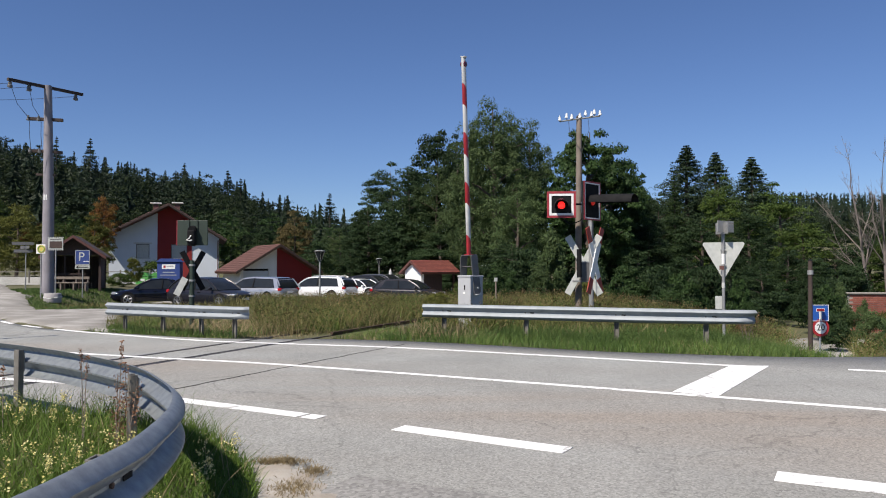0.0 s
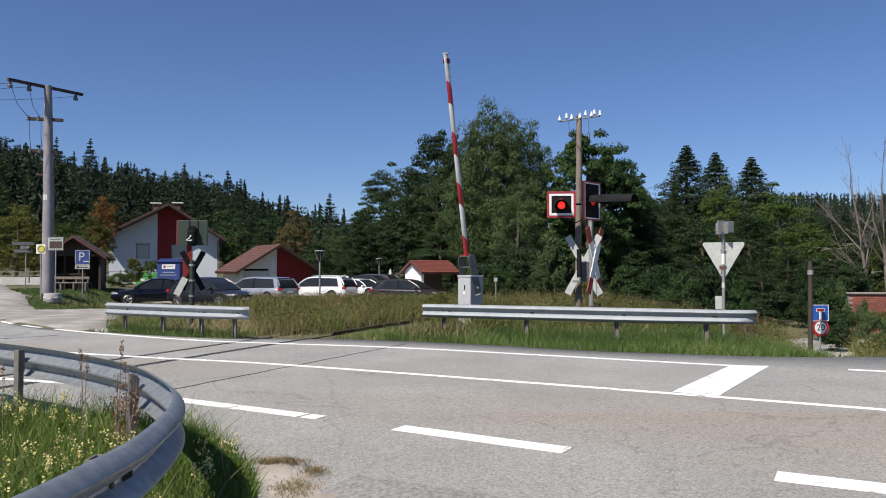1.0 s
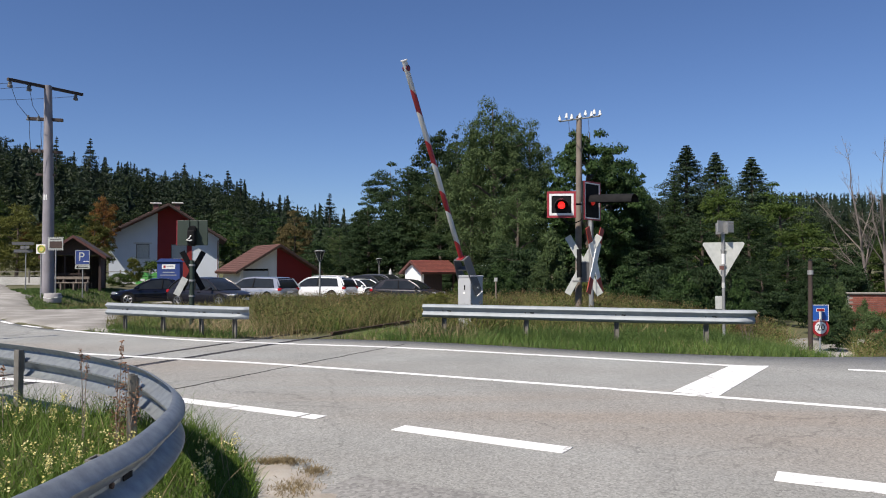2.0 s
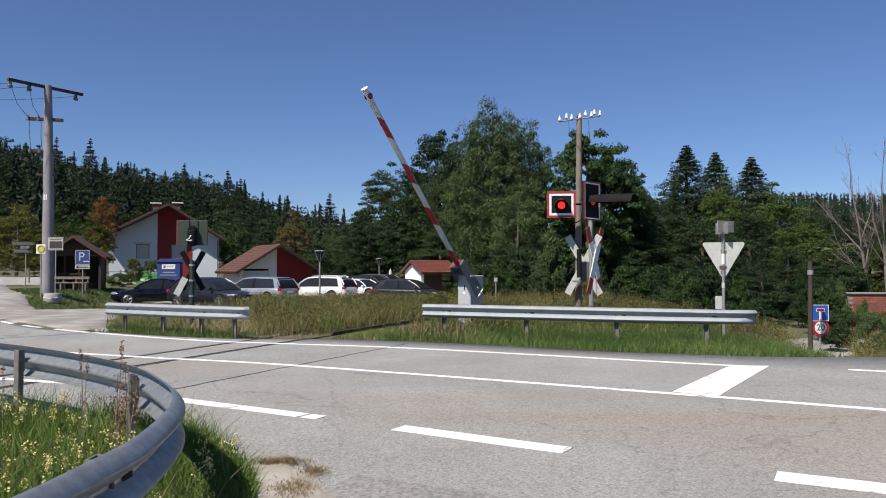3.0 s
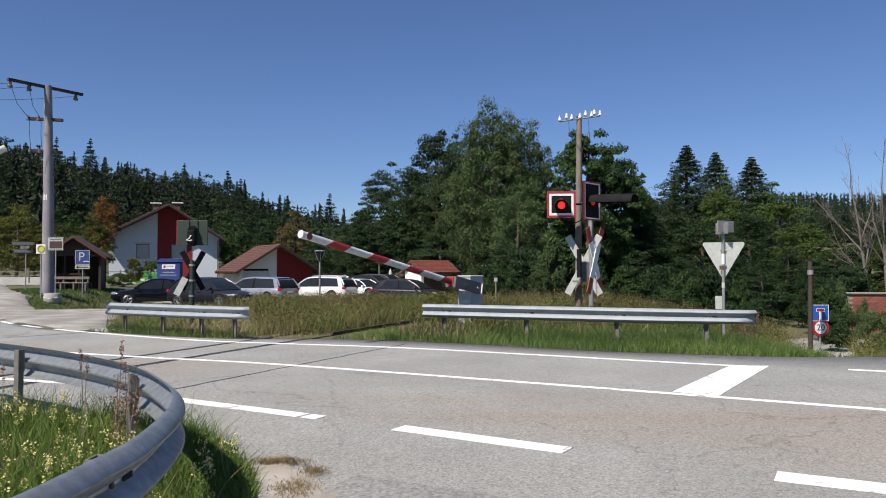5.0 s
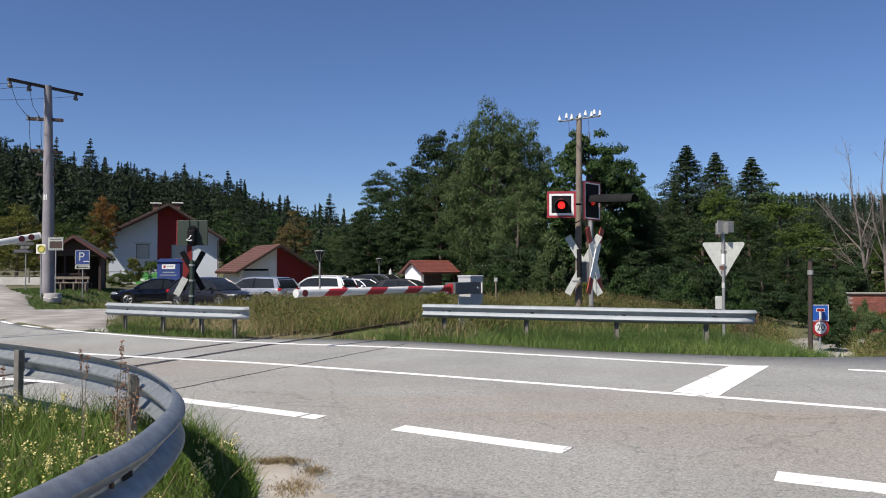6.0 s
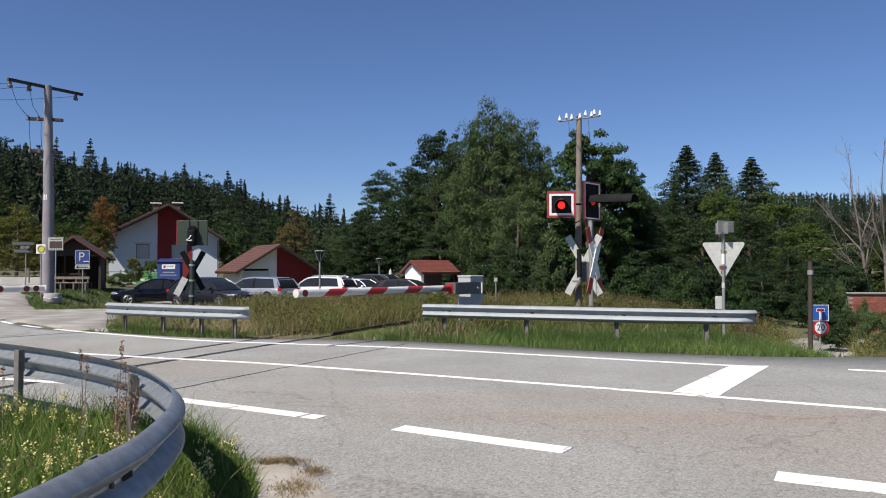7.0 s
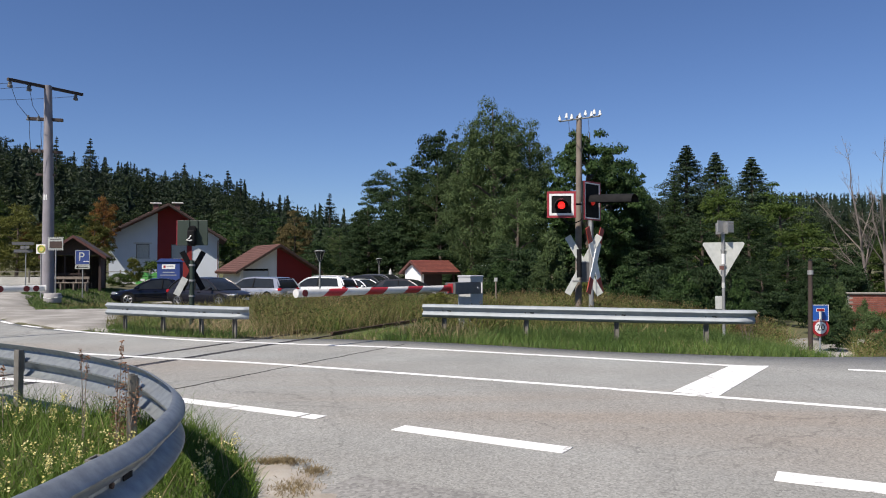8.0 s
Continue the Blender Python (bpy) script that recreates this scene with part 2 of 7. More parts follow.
M = {
    "asphalt": asphalt_mat(),
    "asphalt_dark": asphalt_mat("coarse_dark_asphalt", (0.26, 0.256, 0.24), (0.18, 0.177, 0.165), 0.25, 36),
    "gravel": mat("pale_gravel", (0.37, 0.355, 0.325), 0.95, alt=(0.22, 0.208, 0.185), scale=0.9, fine=18, bump=0.6, dist=0.02, amount=0.95),
    "soil": mat("grass_soil", (0.075, 0.085, 0.03), 0.95, alt=(0.11, 0.09, 0.05), scale=0.5, fine=8, bump=0.7, dist=0.05),
    "dirt": mat("dry_dirt", (0.43, 0.405, 0.36), 0.95, alt=(0.27, 0.225, 0.17), scale=3, fine=60, bump=0.6, dist=0.02),
    "marking": worn_paint_mat(),
    "zinc": mat("galvanised_steel", (0.295, 0.322, 0.34), 0.62, 0.2, alt=(0.22, 0.245, 0.26), scale=5, fine=60, bump=0.05, amount=0.5),
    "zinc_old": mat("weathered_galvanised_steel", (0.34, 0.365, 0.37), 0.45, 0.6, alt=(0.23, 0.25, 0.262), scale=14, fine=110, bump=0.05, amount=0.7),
    "zinc_dull": mat("dull_galvanised_steel", (0.33, 0.34, 0.34), 0.65, 0.4, alt=(0.2, 0.2, 0.19), scale=6, fine=60, bump=0.1),
    "post": mat("weathered_post", (0.2, 0.19, 0.17), 0.8, 0.2, alt=(0.12, 0.11, 0.09), scale=9, fine=80),
    "rust": mat("rusty_steel", (0.1, 0.06, 0.04), 0.85, 0.3, alt=(0.05, 0.035, 0.03), scale=8, fine=60, bump=0.3),
    "rail_top": mat("worn_rail_steel", (0.12, 0.1, 0.09), 0.45, 0.7, alt=(0.07, 0.05, 0.045), scale=6, fine=60),
    "groove": mat("dark_groove", (0.02, 0.019, 0.018), 0.95, bump=0.3),
    "white": mat("white_paint", (0.78, 0.78, 0.76), 0.4, alt=(0.66, 0.66, 0.64), scale=3, fine=30, bump=0.03, amount=0.4),
    "boom_white": mat("weathered_white_paint", (0.62, 0.62, 0.6), 0.5, alt=(0.5, 0.5, 0.48), scale=5, fine=40, bump=0.04, amount=0.6),
    "white_wall": mat("white_render", (0.76, 0.76, 0.74), 0.9, alt=(0.66, 0.66, 0.65), scale=0.7, fine=40, bump=0.2),
    # house front's shade is painted in as a grey-blue tint of pale render
    "grey_wall": mat("shade_tinted_render", (0.56, 0.61, 0.66), 0.9, alt=(0.49, 0.54, 0.59), scale=0.6, fine=40, bump=0.2),
    "red_wall": mat("dark_red_render", (0.22, 0.02, 0.02), 0.9, alt=(0.17, 0.016, 0.016), scale=0.8, fine=40, bump=0.2),
    "red": mat("red_paint", (0.35, 0.018, 0.025), 0.45, alt=(0.27, 0.018, 0.022), scale=4, fine=40, bump=0.03),
    "red_faded": mat("faded_red_paint", (0.38, 0.05, 0.03), 0.6, alt=(0.25, 0.045, 0.03), scale=7, fine=50, bump=0.05),
    "signal_red": mat("signal_red_edge", (0.33, 0.028, 0.04), 0.5, alt=(0.22, 0.025, 0.03), scale=6, fine=50, bump=0.03),
    "black": mat("matt_black", (0.009, 0.009, 0.01), 0.8, spec=0.12, alt=(0.02, 0.02, 0.02), scale=5, fine=50, bump=0.05),
    "cabinet": mat("grey_cabinet_paint", (0.43, 0.44, 0.45), 0.5, alt=(0.36, 0.37, 0.375), scale=4, fine=50, bump=0.05, amount=0.4),
    "arm_grey": mat("dark_grey_arm_paint", (0.13, 0.13, 0.13), 0.5, alt=(0.09, 0.09, 0.09), scale=6, fine=50, bump=0.05),
    "sign_back": mat("weathered_sign_back", (0.48, 0.49, 0.46), 0.6, 0.2, alt=(0.34, 0.36, 0.33), scale=8, fine=40, bump=0.05),
    "green_board": mat("dark_green_board", (0.02, 0.036, 0.024), 0.6, alt=(0.016, 0.028, 0.02), scale=4, fine=40),
    "blue": mat("sign_blue", (0.02, 0.1, 0.4), 0.4, alt=(0.02, 0.085, 0.34), scale=4, fine=40, bump=0.0),
    # sign blue with the shade on parking sign and kiosk put into its colour
    "blue_dull": mat("shaded_sign_blue", (0.024, 0.052, 0.2), 0.5, alt=(0.02, 0.042, 0.16), scale=4, fine=40, bump=0.0),
    "yellow": mat("sign_yellow", (0.6, 0.47, 0.1), 0.5, alt=(0.5, 0.38, 0.09), scale=4, fine=40, bump=0.0),
    "wood_pole": mat("grey_weathered_wood", (0.23, 0.19, 0.155), 0.9, alt=(0.13, 0.105, 0.085), scale=3, fine=40, bump=0.4),
    "wood_dark": mat("dark_stained_wood", (0.055, 0.033, 0.026), 0.8, alt=(0.03, 0.02, 0.017), scale=4, fine=40, bump=0.3, island=0.25),
    "wood_old": mat("tarred_wood", (0.07, 0.05, 0.042), 0.9, alt=(0.035, 0.026, 0.022), scale=4, fine=40, bump=0.4),
    "concrete": mat("concrete", (0.4, 0.38, 0.37), 0.9, alt=(0.29, 0.275, 0.27), scale=1.2, fine=50, bump=0.3),
    # power pole concrete; the shaded side's purple-grey is put into its colour
    "pole_concrete": mat("shade_toned_pole_concrete", (0.27, 0.255, 0.275), 0.9, alt=(0.18, 0.168, 0.185), scale=1.6, fine=50, bump=0.3),
    "tile": mat("red_roof_tile", (0.25, 0.075, 0.055), 0.8, alt=(0.17, 0.05, 0.04), scale=3, fine=30, bump=0.2, island=0.35),
    "tile_brown": mat("brown_red_roof_tile", (0.12, 0.056, 0.046), 0.85, alt=(0.08, 0.038, 0.032), scale=3, fine=30, bump=0.2, island=0.35),
    "trim": mat("brown_fascia", (0.11, 0.045, 0.035), 0.7, alt=(0.08, 0.03, 0.025), scale=4, fine=40),
    "brick": mat("red_brick", (0.26, 0.09, 0.06), 0.9, alt=(0.18, 0.06, 0.045), scale=5, fine=40, bump=0.3, island=0.4),
    "mortar": mat("mortar", (0.32, 0.29, 0.26), 0.95, bump=0.3),
    "ceramic": mat("white_porcelain", (0.85, 0.86, 0.86), 0.15, alt=(0.78, 0.8, 0.8), bump=0.0),
    "glass": mat("dark_window_glass", (0.014, 0.017, 0.02), 0.04, alt=(0.03, 0.034, 0.038), scale=1.2, bump=0.0, spec=0.3),
    "tyre": mat("tyre_rubber", (0.015, 0.015, 0.015), 0.85, bump=0.2),
    "rim": mat("alloy_rim", (0.35, 0.35, 0.36), 0.35, 0.8, bump=0.0),
    "car_black": mat("blue_black_car_paint", (0.005, 0.006, 0.012), 0.12, alt=(0.006, 0.007, 0.014), bump=0.0, coat=0.35, spec=0.3),
    "car_dark": mat("dark_grey_car_paint", (0.014, 0.014, 0.02), 0.3, 0.0, alt=(0.016, 0.016, 0.023), bump=0.0, coat=0.08, spec=0.3),
    "car_silver": mat("silver_car_paint", (0.45, 0.46, 0.48), 0.3, 0.6, alt=(0.42, 0.43, 0.45), bump=0.0, coat=1.0),
    "car_white": mat("white_car_paint", (0.78, 0.79, 0.8), 0.3, alt=(0.75, 0.76, 0.77), bump=0.0, coat=1.0),
    "car_grey": mat("grey_car_paint", (0.12, 0.125, 0.135), 0.3, 0.5, alt=(0.11, 0.115, 0.12), bump=0.0, coat=1.0),
    "lamp_clear": mat("headlight_glass", (0.6, 0.62, 0.65), 0.08, 0.5, alt=(0.5, 0.5, 0.52), bump=0.0),
    "tail": mat("tail_light_red", (0.35, 0.01, 0.015), 0.15, alt=(0.3, 0.01, 0.012), bump=0.0),
    "bark": mat("tree_bark", (0.11, 0.085, 0.065), 0.95, alt=(0.06, 0.048, 0.04), scale=3, fine=20, bump=0.6, dist=0.03),
    "bark_pale": mat("pale_bare_bark", (0.2, 0.17, 0.15), 0.95, alt=(0.12, 0.1, 0.09), scale=3, fine=20, bump=0.4),
    "wire": mat("dark_wire", (0.03, 0.03, 0.035), 0.6, bump=0.0),
    "leaf_dark": leaf_mat("leaves_dark_green", (0.014, 0.03, 0.013), (0.045, 0.074, 0.028), 0.6),
    "leaf_far": leaf_mat("distant_mixed_leaves", (0.01, 0.019, 0.009), (0.04, 0.058, 0.021), 0.4, patch_scale=0.1),
    "leaf_mid": leaf_mat("leaves_mid_green", (0.017, 0.039, 0.012), (0.052, 0.09, 0.028), 0.6),
    "leaf_willow": leaf_mat("leaves_grey_green", (0.034, 0.062, 0.022), (0.098, 0.138, 0.052), 0.6),
    "leaf_bright": leaf_mat("leaves_light_green", (0.028, 0.055, 0.012), (0.084, 0.12, 0.027), 0.6),
    "leaf_autumn": leaf_mat("leaves_autumn_orange", (0.14, 0.042, 0.016), (0.19, 0.13, 0.034), 0.5),
    "leaf_olive": leaf_mat("leaves_olive_yellow", (0.05, 0.062, 0.014), (0.14, 0.142, 0.034), 0.6),
    "leaf_bronze": leaf_mat("leaves_bronze", (0.055, 0.05, 0.02), (0.13, 0.1, 0.04), 0.6),
    "needle": leaf_mat("conifer_needles", (0.02, 0.037, 0.019), (0.06, 0.088, 0.043), 0.6, through_light=0.15),
    "needle_far": leaf_mat("distant_conifer_needles", (0.011, 0.02, 0.013), (0.03, 0.047, 0.023), 0.3, through_light=0.08, patch_scale=0.11),
    "needle_soft": leaf_mat("larch_needles", (0.029, 0.054, 0.018), (0.065, 0.101, 0.032), through_light=0.2),
    "grass": leaf_mat("grass_blades", (0.048, 0.092, 0.02), (0.15, 0.212, 0.05), 0.6),
    "grass_near": leaf_mat("lush_grass_blades", (0.026, 0.06, 0.01), (0.125, 0.19, 0.036), 0.6),
    "grass_verge": leaf_mat("verge_grass_blades", (0.042, 0.085, 0.022), (0.15, 0.22, 0.065), 0.7),
    "grass_dry": leaf_mat("dry_grass_blades", (0.19, 0.145, 0.08), (0.37, 0.295, 0.17), 0.6),
    "grass_gold": leaf_mat("ripe_grass_blades", (0.07, 0.088, 0.028), (0.225, 0.185, 0.078), 0.6),
    "petal": leaf_mat("yellow_petals", (0.75, 0.62, 0.16), (0.85, 0.78, 0.4), 0.6),
    "seed": leaf_mat("brown_seed_heads", (0.2, 0.1, 0.06), (0.34, 0.2, 0.12), 0.6),
    "seed_dull": leaf_mat("dull_seed_heads", (0.12, 0.08, 0.042), (0.25, 0.18, 0.095), 0.6),
    "bin_green": mat("green_plastic", (0.08, 0.33, 0.07), 0.5, alt=(0.07, 0.28, 0.06)),
    "umbrella": mat("pale_canvas", (0.55, 0.55, 0.53), 0.9),
    "signal_glow": glow_mat("red_signal_light", (1.0, 0.025, 0.02), 1.05),
    "signal_glow_soft": glow_mat("red_signal_light_side", (0.5, 0.014, 0.012), 0.3),
    "signal_dark": mat("unlit_red_lens", (0.11, 0.015, 0.014), 0.2, alt=(0.08, 0.012, 0.012), bump=0.0, spec=0.8),
    "stop_lens": mat("dark_red_reflector", (0.16, 0.012, 0.016), 0.25, alt=(0.12, 0.01, 0.012), bump=0.0),
}


# ---- mesh helpers ----
def mesh_from(name, bm, material, smooth=None):
    me = bpy.data.meshes.new(name)
    bm.normal_update()
    bm.to_mesh(me)
    bm.free()
    for mm in material if isinstance(material, (list, tuple)) else [material]:
        me.materials.append(M[mm] if isinstance(mm, str) else mm)
    if smooth is not None:
        me.polygons.foreach_set("use_smooth", [True] * len(me.polygons))
        me.set_sharp_from_angle(angle=radians(smooth))
    return me


def part(name, bm, material, parent=None, label="", m=None, smooth=None):
    """One mesh object under a thing or a part (or a thing of its own)."""
    ob = new(name, bm if isinstance(bm, bpy.types.Mesh) else mesh_from(name, bm, material, smooth))
    if parent is not None:
        ob.parent = parent
    if m is not None:
        ob.matrix_basis = m
    if label:
        ob["label"] = label
    return ob


def thing(name, m, label, category, group="", kind=""):
    e = new(name)
    e.empty_display_size = 0.2
    e.matrix_basis = m
    return tagged(e, label, category, group, kind)


def box(sx, sy, sz, at=(0, 0, 0), bevel=0.0, bm=None, rot=None):
    """A block centred at `at`, its edges rounded by bevel."""
    b = bm or bmesh.new()
    r = bmesh.ops.create_cube(b, size=1.0)
    vs = r["verts"]
    bmesh.ops.scale(b, vec=(sx, sy, sz), verts=vs)
    if bevel:
        es = list({e for v in vs for e in v.link_edges})
        g = bmesh.ops.bevel(b, geom=es, offset=bevel, segments=2, affect="EDGES", profile=0.5)
        vs = list({v for f in g["faces"] for v in f.verts} | {v for v in vs if v.is_valid})
    if rot is not None:
        bmesh.ops.transform(b, matrix=rot, verts=vs)
    bmesh.ops.translate(b, vec=at, verts=vs)
    return b


def prism(poly, y0, y1, bm=None, bevel=0.0):
    """A polygon in x-z, extruded along y."""
    b = bm or bmesh.new()
    a = [b.verts.new((x, y0, z)) for x, z in poly]
    c = [b.verts.new((x, y1, z)) for x, z in poly]
    n = len(poly)
    fs = [b.faces.new(a), b.faces.new(c[::-1])]
    for i in range(n):
        fs.append(b.faces.new((a[i], c[i], c[(i + 1) % n], a[(i + 1) % n])))
    bmesh.ops.recalc_face_normals(b, faces=fs)
    if bevel:
        bmesh.ops.bevel(b, geom=list({e for f in fs for e in f.edges}), offset=bevel, segments=2, affect="EDGES")
    return b


def tube(points, radii, sides=10, bm=None, caps=True):
    """A tapered round bar through points."""
    b = bm or bmesh.new()
    pts = [Vector(p) for p in points]
    if not isinstance(radii, (list, tuple)):
        radii = [radii] * len(pts)
    rings = []
    up = None
    for i, p in enumerate(pts):
        d = (pts[min(i + 1, len(pts) - 1)] - pts[max(i - 1, 0)]).normalized()
        if up is None:
            up = Vector((0, 0, 1)) if abs(d.z) < 0.9 else Vector((1, 0, 0))
        s = d.cross(up).normalized()
        up = s.cross(d).normalized()
        rings.append([b.verts.new(p + (s * math.cos(k * math.tau / sides) + up * math.sin(k * math.tau / sides)) * radii[i]) for k in range(sides)])
    for r0, r1 in zip(rings, rings[1:]):
        for k in range(sides):
            b.faces.new((r0[k], r0[(k + 1) % sides], r1[(k + 1) % sides], r1[k]))
    if caps:
        b.faces.new(rings[0][::-1])
        b.faces.new(rings[-1])
    return b


def lathe(profile, sides=20, bm=None, at=(0, 0, 0)):
    """A turned shape: (radius, z) pairs round the z axis."""
    b = bm or bmesh.new()
    rings = [[b.verts.new((r * math.cos(k * math.tau / sides) + at[0], r * math.sin(k * math.tau / sides) + at[1], z + at[2])) for k in range(sides)] for r, z in profile]
    for r0, r1 in zip(rings, rings[1:]):
        for k in range(sides):
            b.faces.new((r0[k], r0[(k + 1) % sides], r1[(k + 1) % sides], r1[k]))
    b.faces.new(rings[0][::-1])
    b.faces.new(rings[-1])
    return b


def sweep(path, section, bm=None, closed=False):
    """A flat section (across, up) swept along a plan path of (x, y, z)."""
    b = bm or bmesh.new()
    pts = [Vector(p) for p in path]
    rows = []
    for i, p in enumerate(pts):
        d = (pts[min(i + 1, len(pts) - 1)] - pts[max(i - 1, 0)])
        d.z = 0
        d.normalize()
        side = Vector((d.y, -d.x, 0))
        rows.append([b.verts.new(p + side * a + Vector((0, 0, u))) for a, u in section])
    k = len(section)
    for r0, r1 in zip(rows, rows[1:]):
        for j in range(k if closed else k - 1):
            b.faces.new((r0[j], r1[j], r1[(j + 1) % k], r0[(j + 1) % k]))
    if closed:
        b.faces.new(rows[0])
        b.faces.new(rows[-1][::-1])
    bmesh.ops.recalc_face_normals(b, faces=b.faces[:])
    return b


def np_mesh(name, verts, faces, material):
    """A mesh from arrays: verts (n, 3), faces (m, k) of equal length k."""
    me = bpy.data.meshes.new(name)
    verts, faces = np.asarray(verts, np.float32), np.asarray(faces, np.int32)
    m, k = faces.shape
    me.vertices.add(len(verts))
    me.vertices.foreach_set("co", verts.ravel())
    me.loops.add(m * k)
    me.loops.foreach_set("vertex_index", faces.ravel())
    me.polygons.add(m)
    me.polygons.foreach_set("loop_start", np.arange(0, m * k, k, dtype=np.int32))
    me.update(calc_edges=True)
    me.materials.append(M[material])
    return me


def smooth_path(pts, n=8):
    """Points along a Catmull-Rom curve."""
    P = [np.array(p, float) for p in pts]
    P = [2 * P[0] - P[1]] + P + [2 * P[-1] - P[-2]]
    out = []
    for i in range(1, len(P) - 2):
        for t in np.arange(n) / n:
            a, b, c, d = P[i - 1:i + 3]
            out.append(0.5 * (2 * b + (c - a) * t + (2 * a - 5 * b + 4 * c - d) * t * t + (3 * b - a - 3 * c + d) * t ** 3))
    out.append(P[-2])
    return np.array(out)


def offset_path(path, d):
    """The plan path shifted sideways, d metres to the left of its course."""
    t = np.gradient(path, axis=0)
    t /= np.linalg.norm(t, axis=1)[:, None]
    return path + d * np.stack([-t[:, 1], t[:, 0]], 1)


def step(a, b, x):
    t = np.clip((x - a) / (b - a), 0, 1)
    return t * t * (3 - 2 * t)


# ---- ground ----
ROAD = smooth_path([(70, -26), (40, -10.5), (22, -1.0), (12, 4.45), (4.92, 8.35), (-2.36, 12.2), (-5.5, 13.45), (-10.0, 15.45), (-12.7, 17.0), (-15.9, 20.3), (-21, 27), (-27, 37), (-33, 52), (-40, 75)], 10)


def road_offset(x, y):
    """Distance from the road's middle line; positive on the far side."""
    p = np.stack([np.ravel(x), np.ravel(y)], 1)
    d = np.full(len(p), 1e9)
    s = np.zeros(len(p))
    for a, b in zip(ROAD, ROAD[1:]):
        ab = b - a
        t = np.clip(((p - a) @ ab) / (ab @ ab), 0, 1)
        q = p - a - t[:, None] * ab
        r = np.hypot(q[:, 0], q[:, 1])
        side = -(ab[0] * q[:, 1] - ab[1] * q[:, 0])
        w = r < d
        d[w], s[w] = r[w], np.sign(side[w])
    return (d * s).reshape(np.shape(x))


def edge_off(x):
    """Offset of the asphalt's far edge: the road widens at the crossing and at the lane."""
    return np.interp(x, [-30, -8, -6, -4.9, -3.6, -2.3, 0, 3, 4.3, 6.2, 8, 12, 16, 25, 40], [3.85, 3.6, 3.42, 3.5, 3.95, 4.3, 4.5, 4.35, 4.6, 5.0, 6.0, 7.2, 7.0, 5.0, 4.0])


def height(x, y):
    """Lie of the land: flat by the road, a low car park, wooded hills behind."""
    x, y = np.asarray(x, float), np.asarray(y, float)
    z = np.zeros_like(x)
    z += 0.45 * step(24, 38, y) * step(-16.8, -19.3, x)                                  # rise towards the bus stop
    z -= 0.40 * step(30, 40, y) * step(-19.0, -16.8, x) * step(14, 4, x)                 # car park
    z -= 0.75 * step(12.0, 17.5, y) * step(5.8, 8.8, x)                                  # lane that drops away
    u = x / np.maximum(y, 1.0)
    top = np.interp(u, [-0.9, -0.59, -0.51, -0.40, -0.33, -0.28, -0.2, -0.13, 0.0, 0.3, 0.44, 0.6, 0.9], [0.205, 0.184, 0.156, 0.138, 0.130, 0.116, 0.092, 0.074, 0.07, 0.095, 0.104, 0.102, 0.1])
    z += np.where(y > 95, np.maximum(270 * top - 17, 0) * np.clip((y - 95) / 175, 0, 1.3) ** 1.15, 0)      # wooded hills
    z += 1.2 * step(-34, -60, x) * step(25, 60, y)
    return z


def ground_sheet():
    xs = np.unique(np.concatenate([np.linspace(-40, 40, 121), np.linspace(-120, 120, 97), np.linspace(-1500, 1500, 61)]))
    ys = np.unique(np.concatenate([np.linspace(-20, 60, 121), np.linspace(-60, 200, 105), np.linspace(-1500, 1800, 67)]))
    X, Y = np.meshgrid(xs, ys)
    off = road_offset(X, Y)
    Z = height(X, Y)
    near = (off < edge_off(X) - 0.1) & (off > -18) & (X > -16) & (X < 75)
    wide = (off < edge_off(X) - 0.1) & (off > -4.6)
    Z = np.where(near | wide, Z - 0.12, Z - 0.015)
    rough = np.array([noise.noise((a * 0.5, b * 0.5, 0.3)) for a, b in zip(X.ravel(), Y.ravel())]).reshape(X.shape)
    Z = Z + np.where(near | wide, 0, 0.05 * rough * step(3.7, 7, np.abs(off)))
    nx, ny = len(xs), len(ys)
    idx = np.arange(nx * ny).reshape(ny, nx)
    f = np.stack([idx[:-1, :-1].ravel(), idx[:-1, 1:].ravel(), idx[1:, 1:].ravel(), idx[1:, :-1].ravel()], 1)
    me = np_mesh("ground", np.stack([X.ravel(), Y.ravel(), Z.ravel()], 1), f, "soil")
    me.polygons.foreach_set("use_smooth", [True] * len(me.polygons))
    tagged(new("ground", me), "grassy ground rising to wooded hills", "ground", kind="structure")


ground_sheet()


def strip(name, path, inner, outer, z, material, label, category, kind="structure", parent=None, thick=0.0):
    """A band along a plan path between two sideways offsets."""
    a, b = offset_path(path, inner), offset_path(path, outer)
    za, zb = height(a[:, 0], a[:, 1]) * 0 + z, height(b[:, 0], b[:, 1]) * 0 + z
    n = len(path)
    v = np.concatenate([np.c_[a, za], np.c_[b, zb]])
    i = np.arange(n - 1)
    f = np.stack([i, i + 1, i + 1 + n, i + n], 1)
    if thick:
        v = np.concatenate([v, v - np.array([0, 0, thick])])
        g = f[:, ::-1] + 2 * n
        s1 = np.stack([i, i + 2 * n, i + 1 + 2 * n, i + 1], 1)
        s2 = np.stack([i + n, i + 1 + n, i + 1 + 3 * n, i + 3 * n], 1)
        f = np.concatenate([f, g, s1, s2])
    me = np_mesh(name, v, f, material)
    bm = bmesh.new()
    bm.from_mesh(me)
    bmesh.ops.recalc_face_normals(bm, faces=bm.faces[:])
    bm.to_mesh(me)
    bm.free()
    me.polygons.foreach_set("use_smooth", [False] * len(me.polygons))
    ob = new(name, me)
    if parent:
        ob.parent = parent
        if label:
            ob["label"] = label
        return ob
    return tagged(ob, label, category, kind=kind)


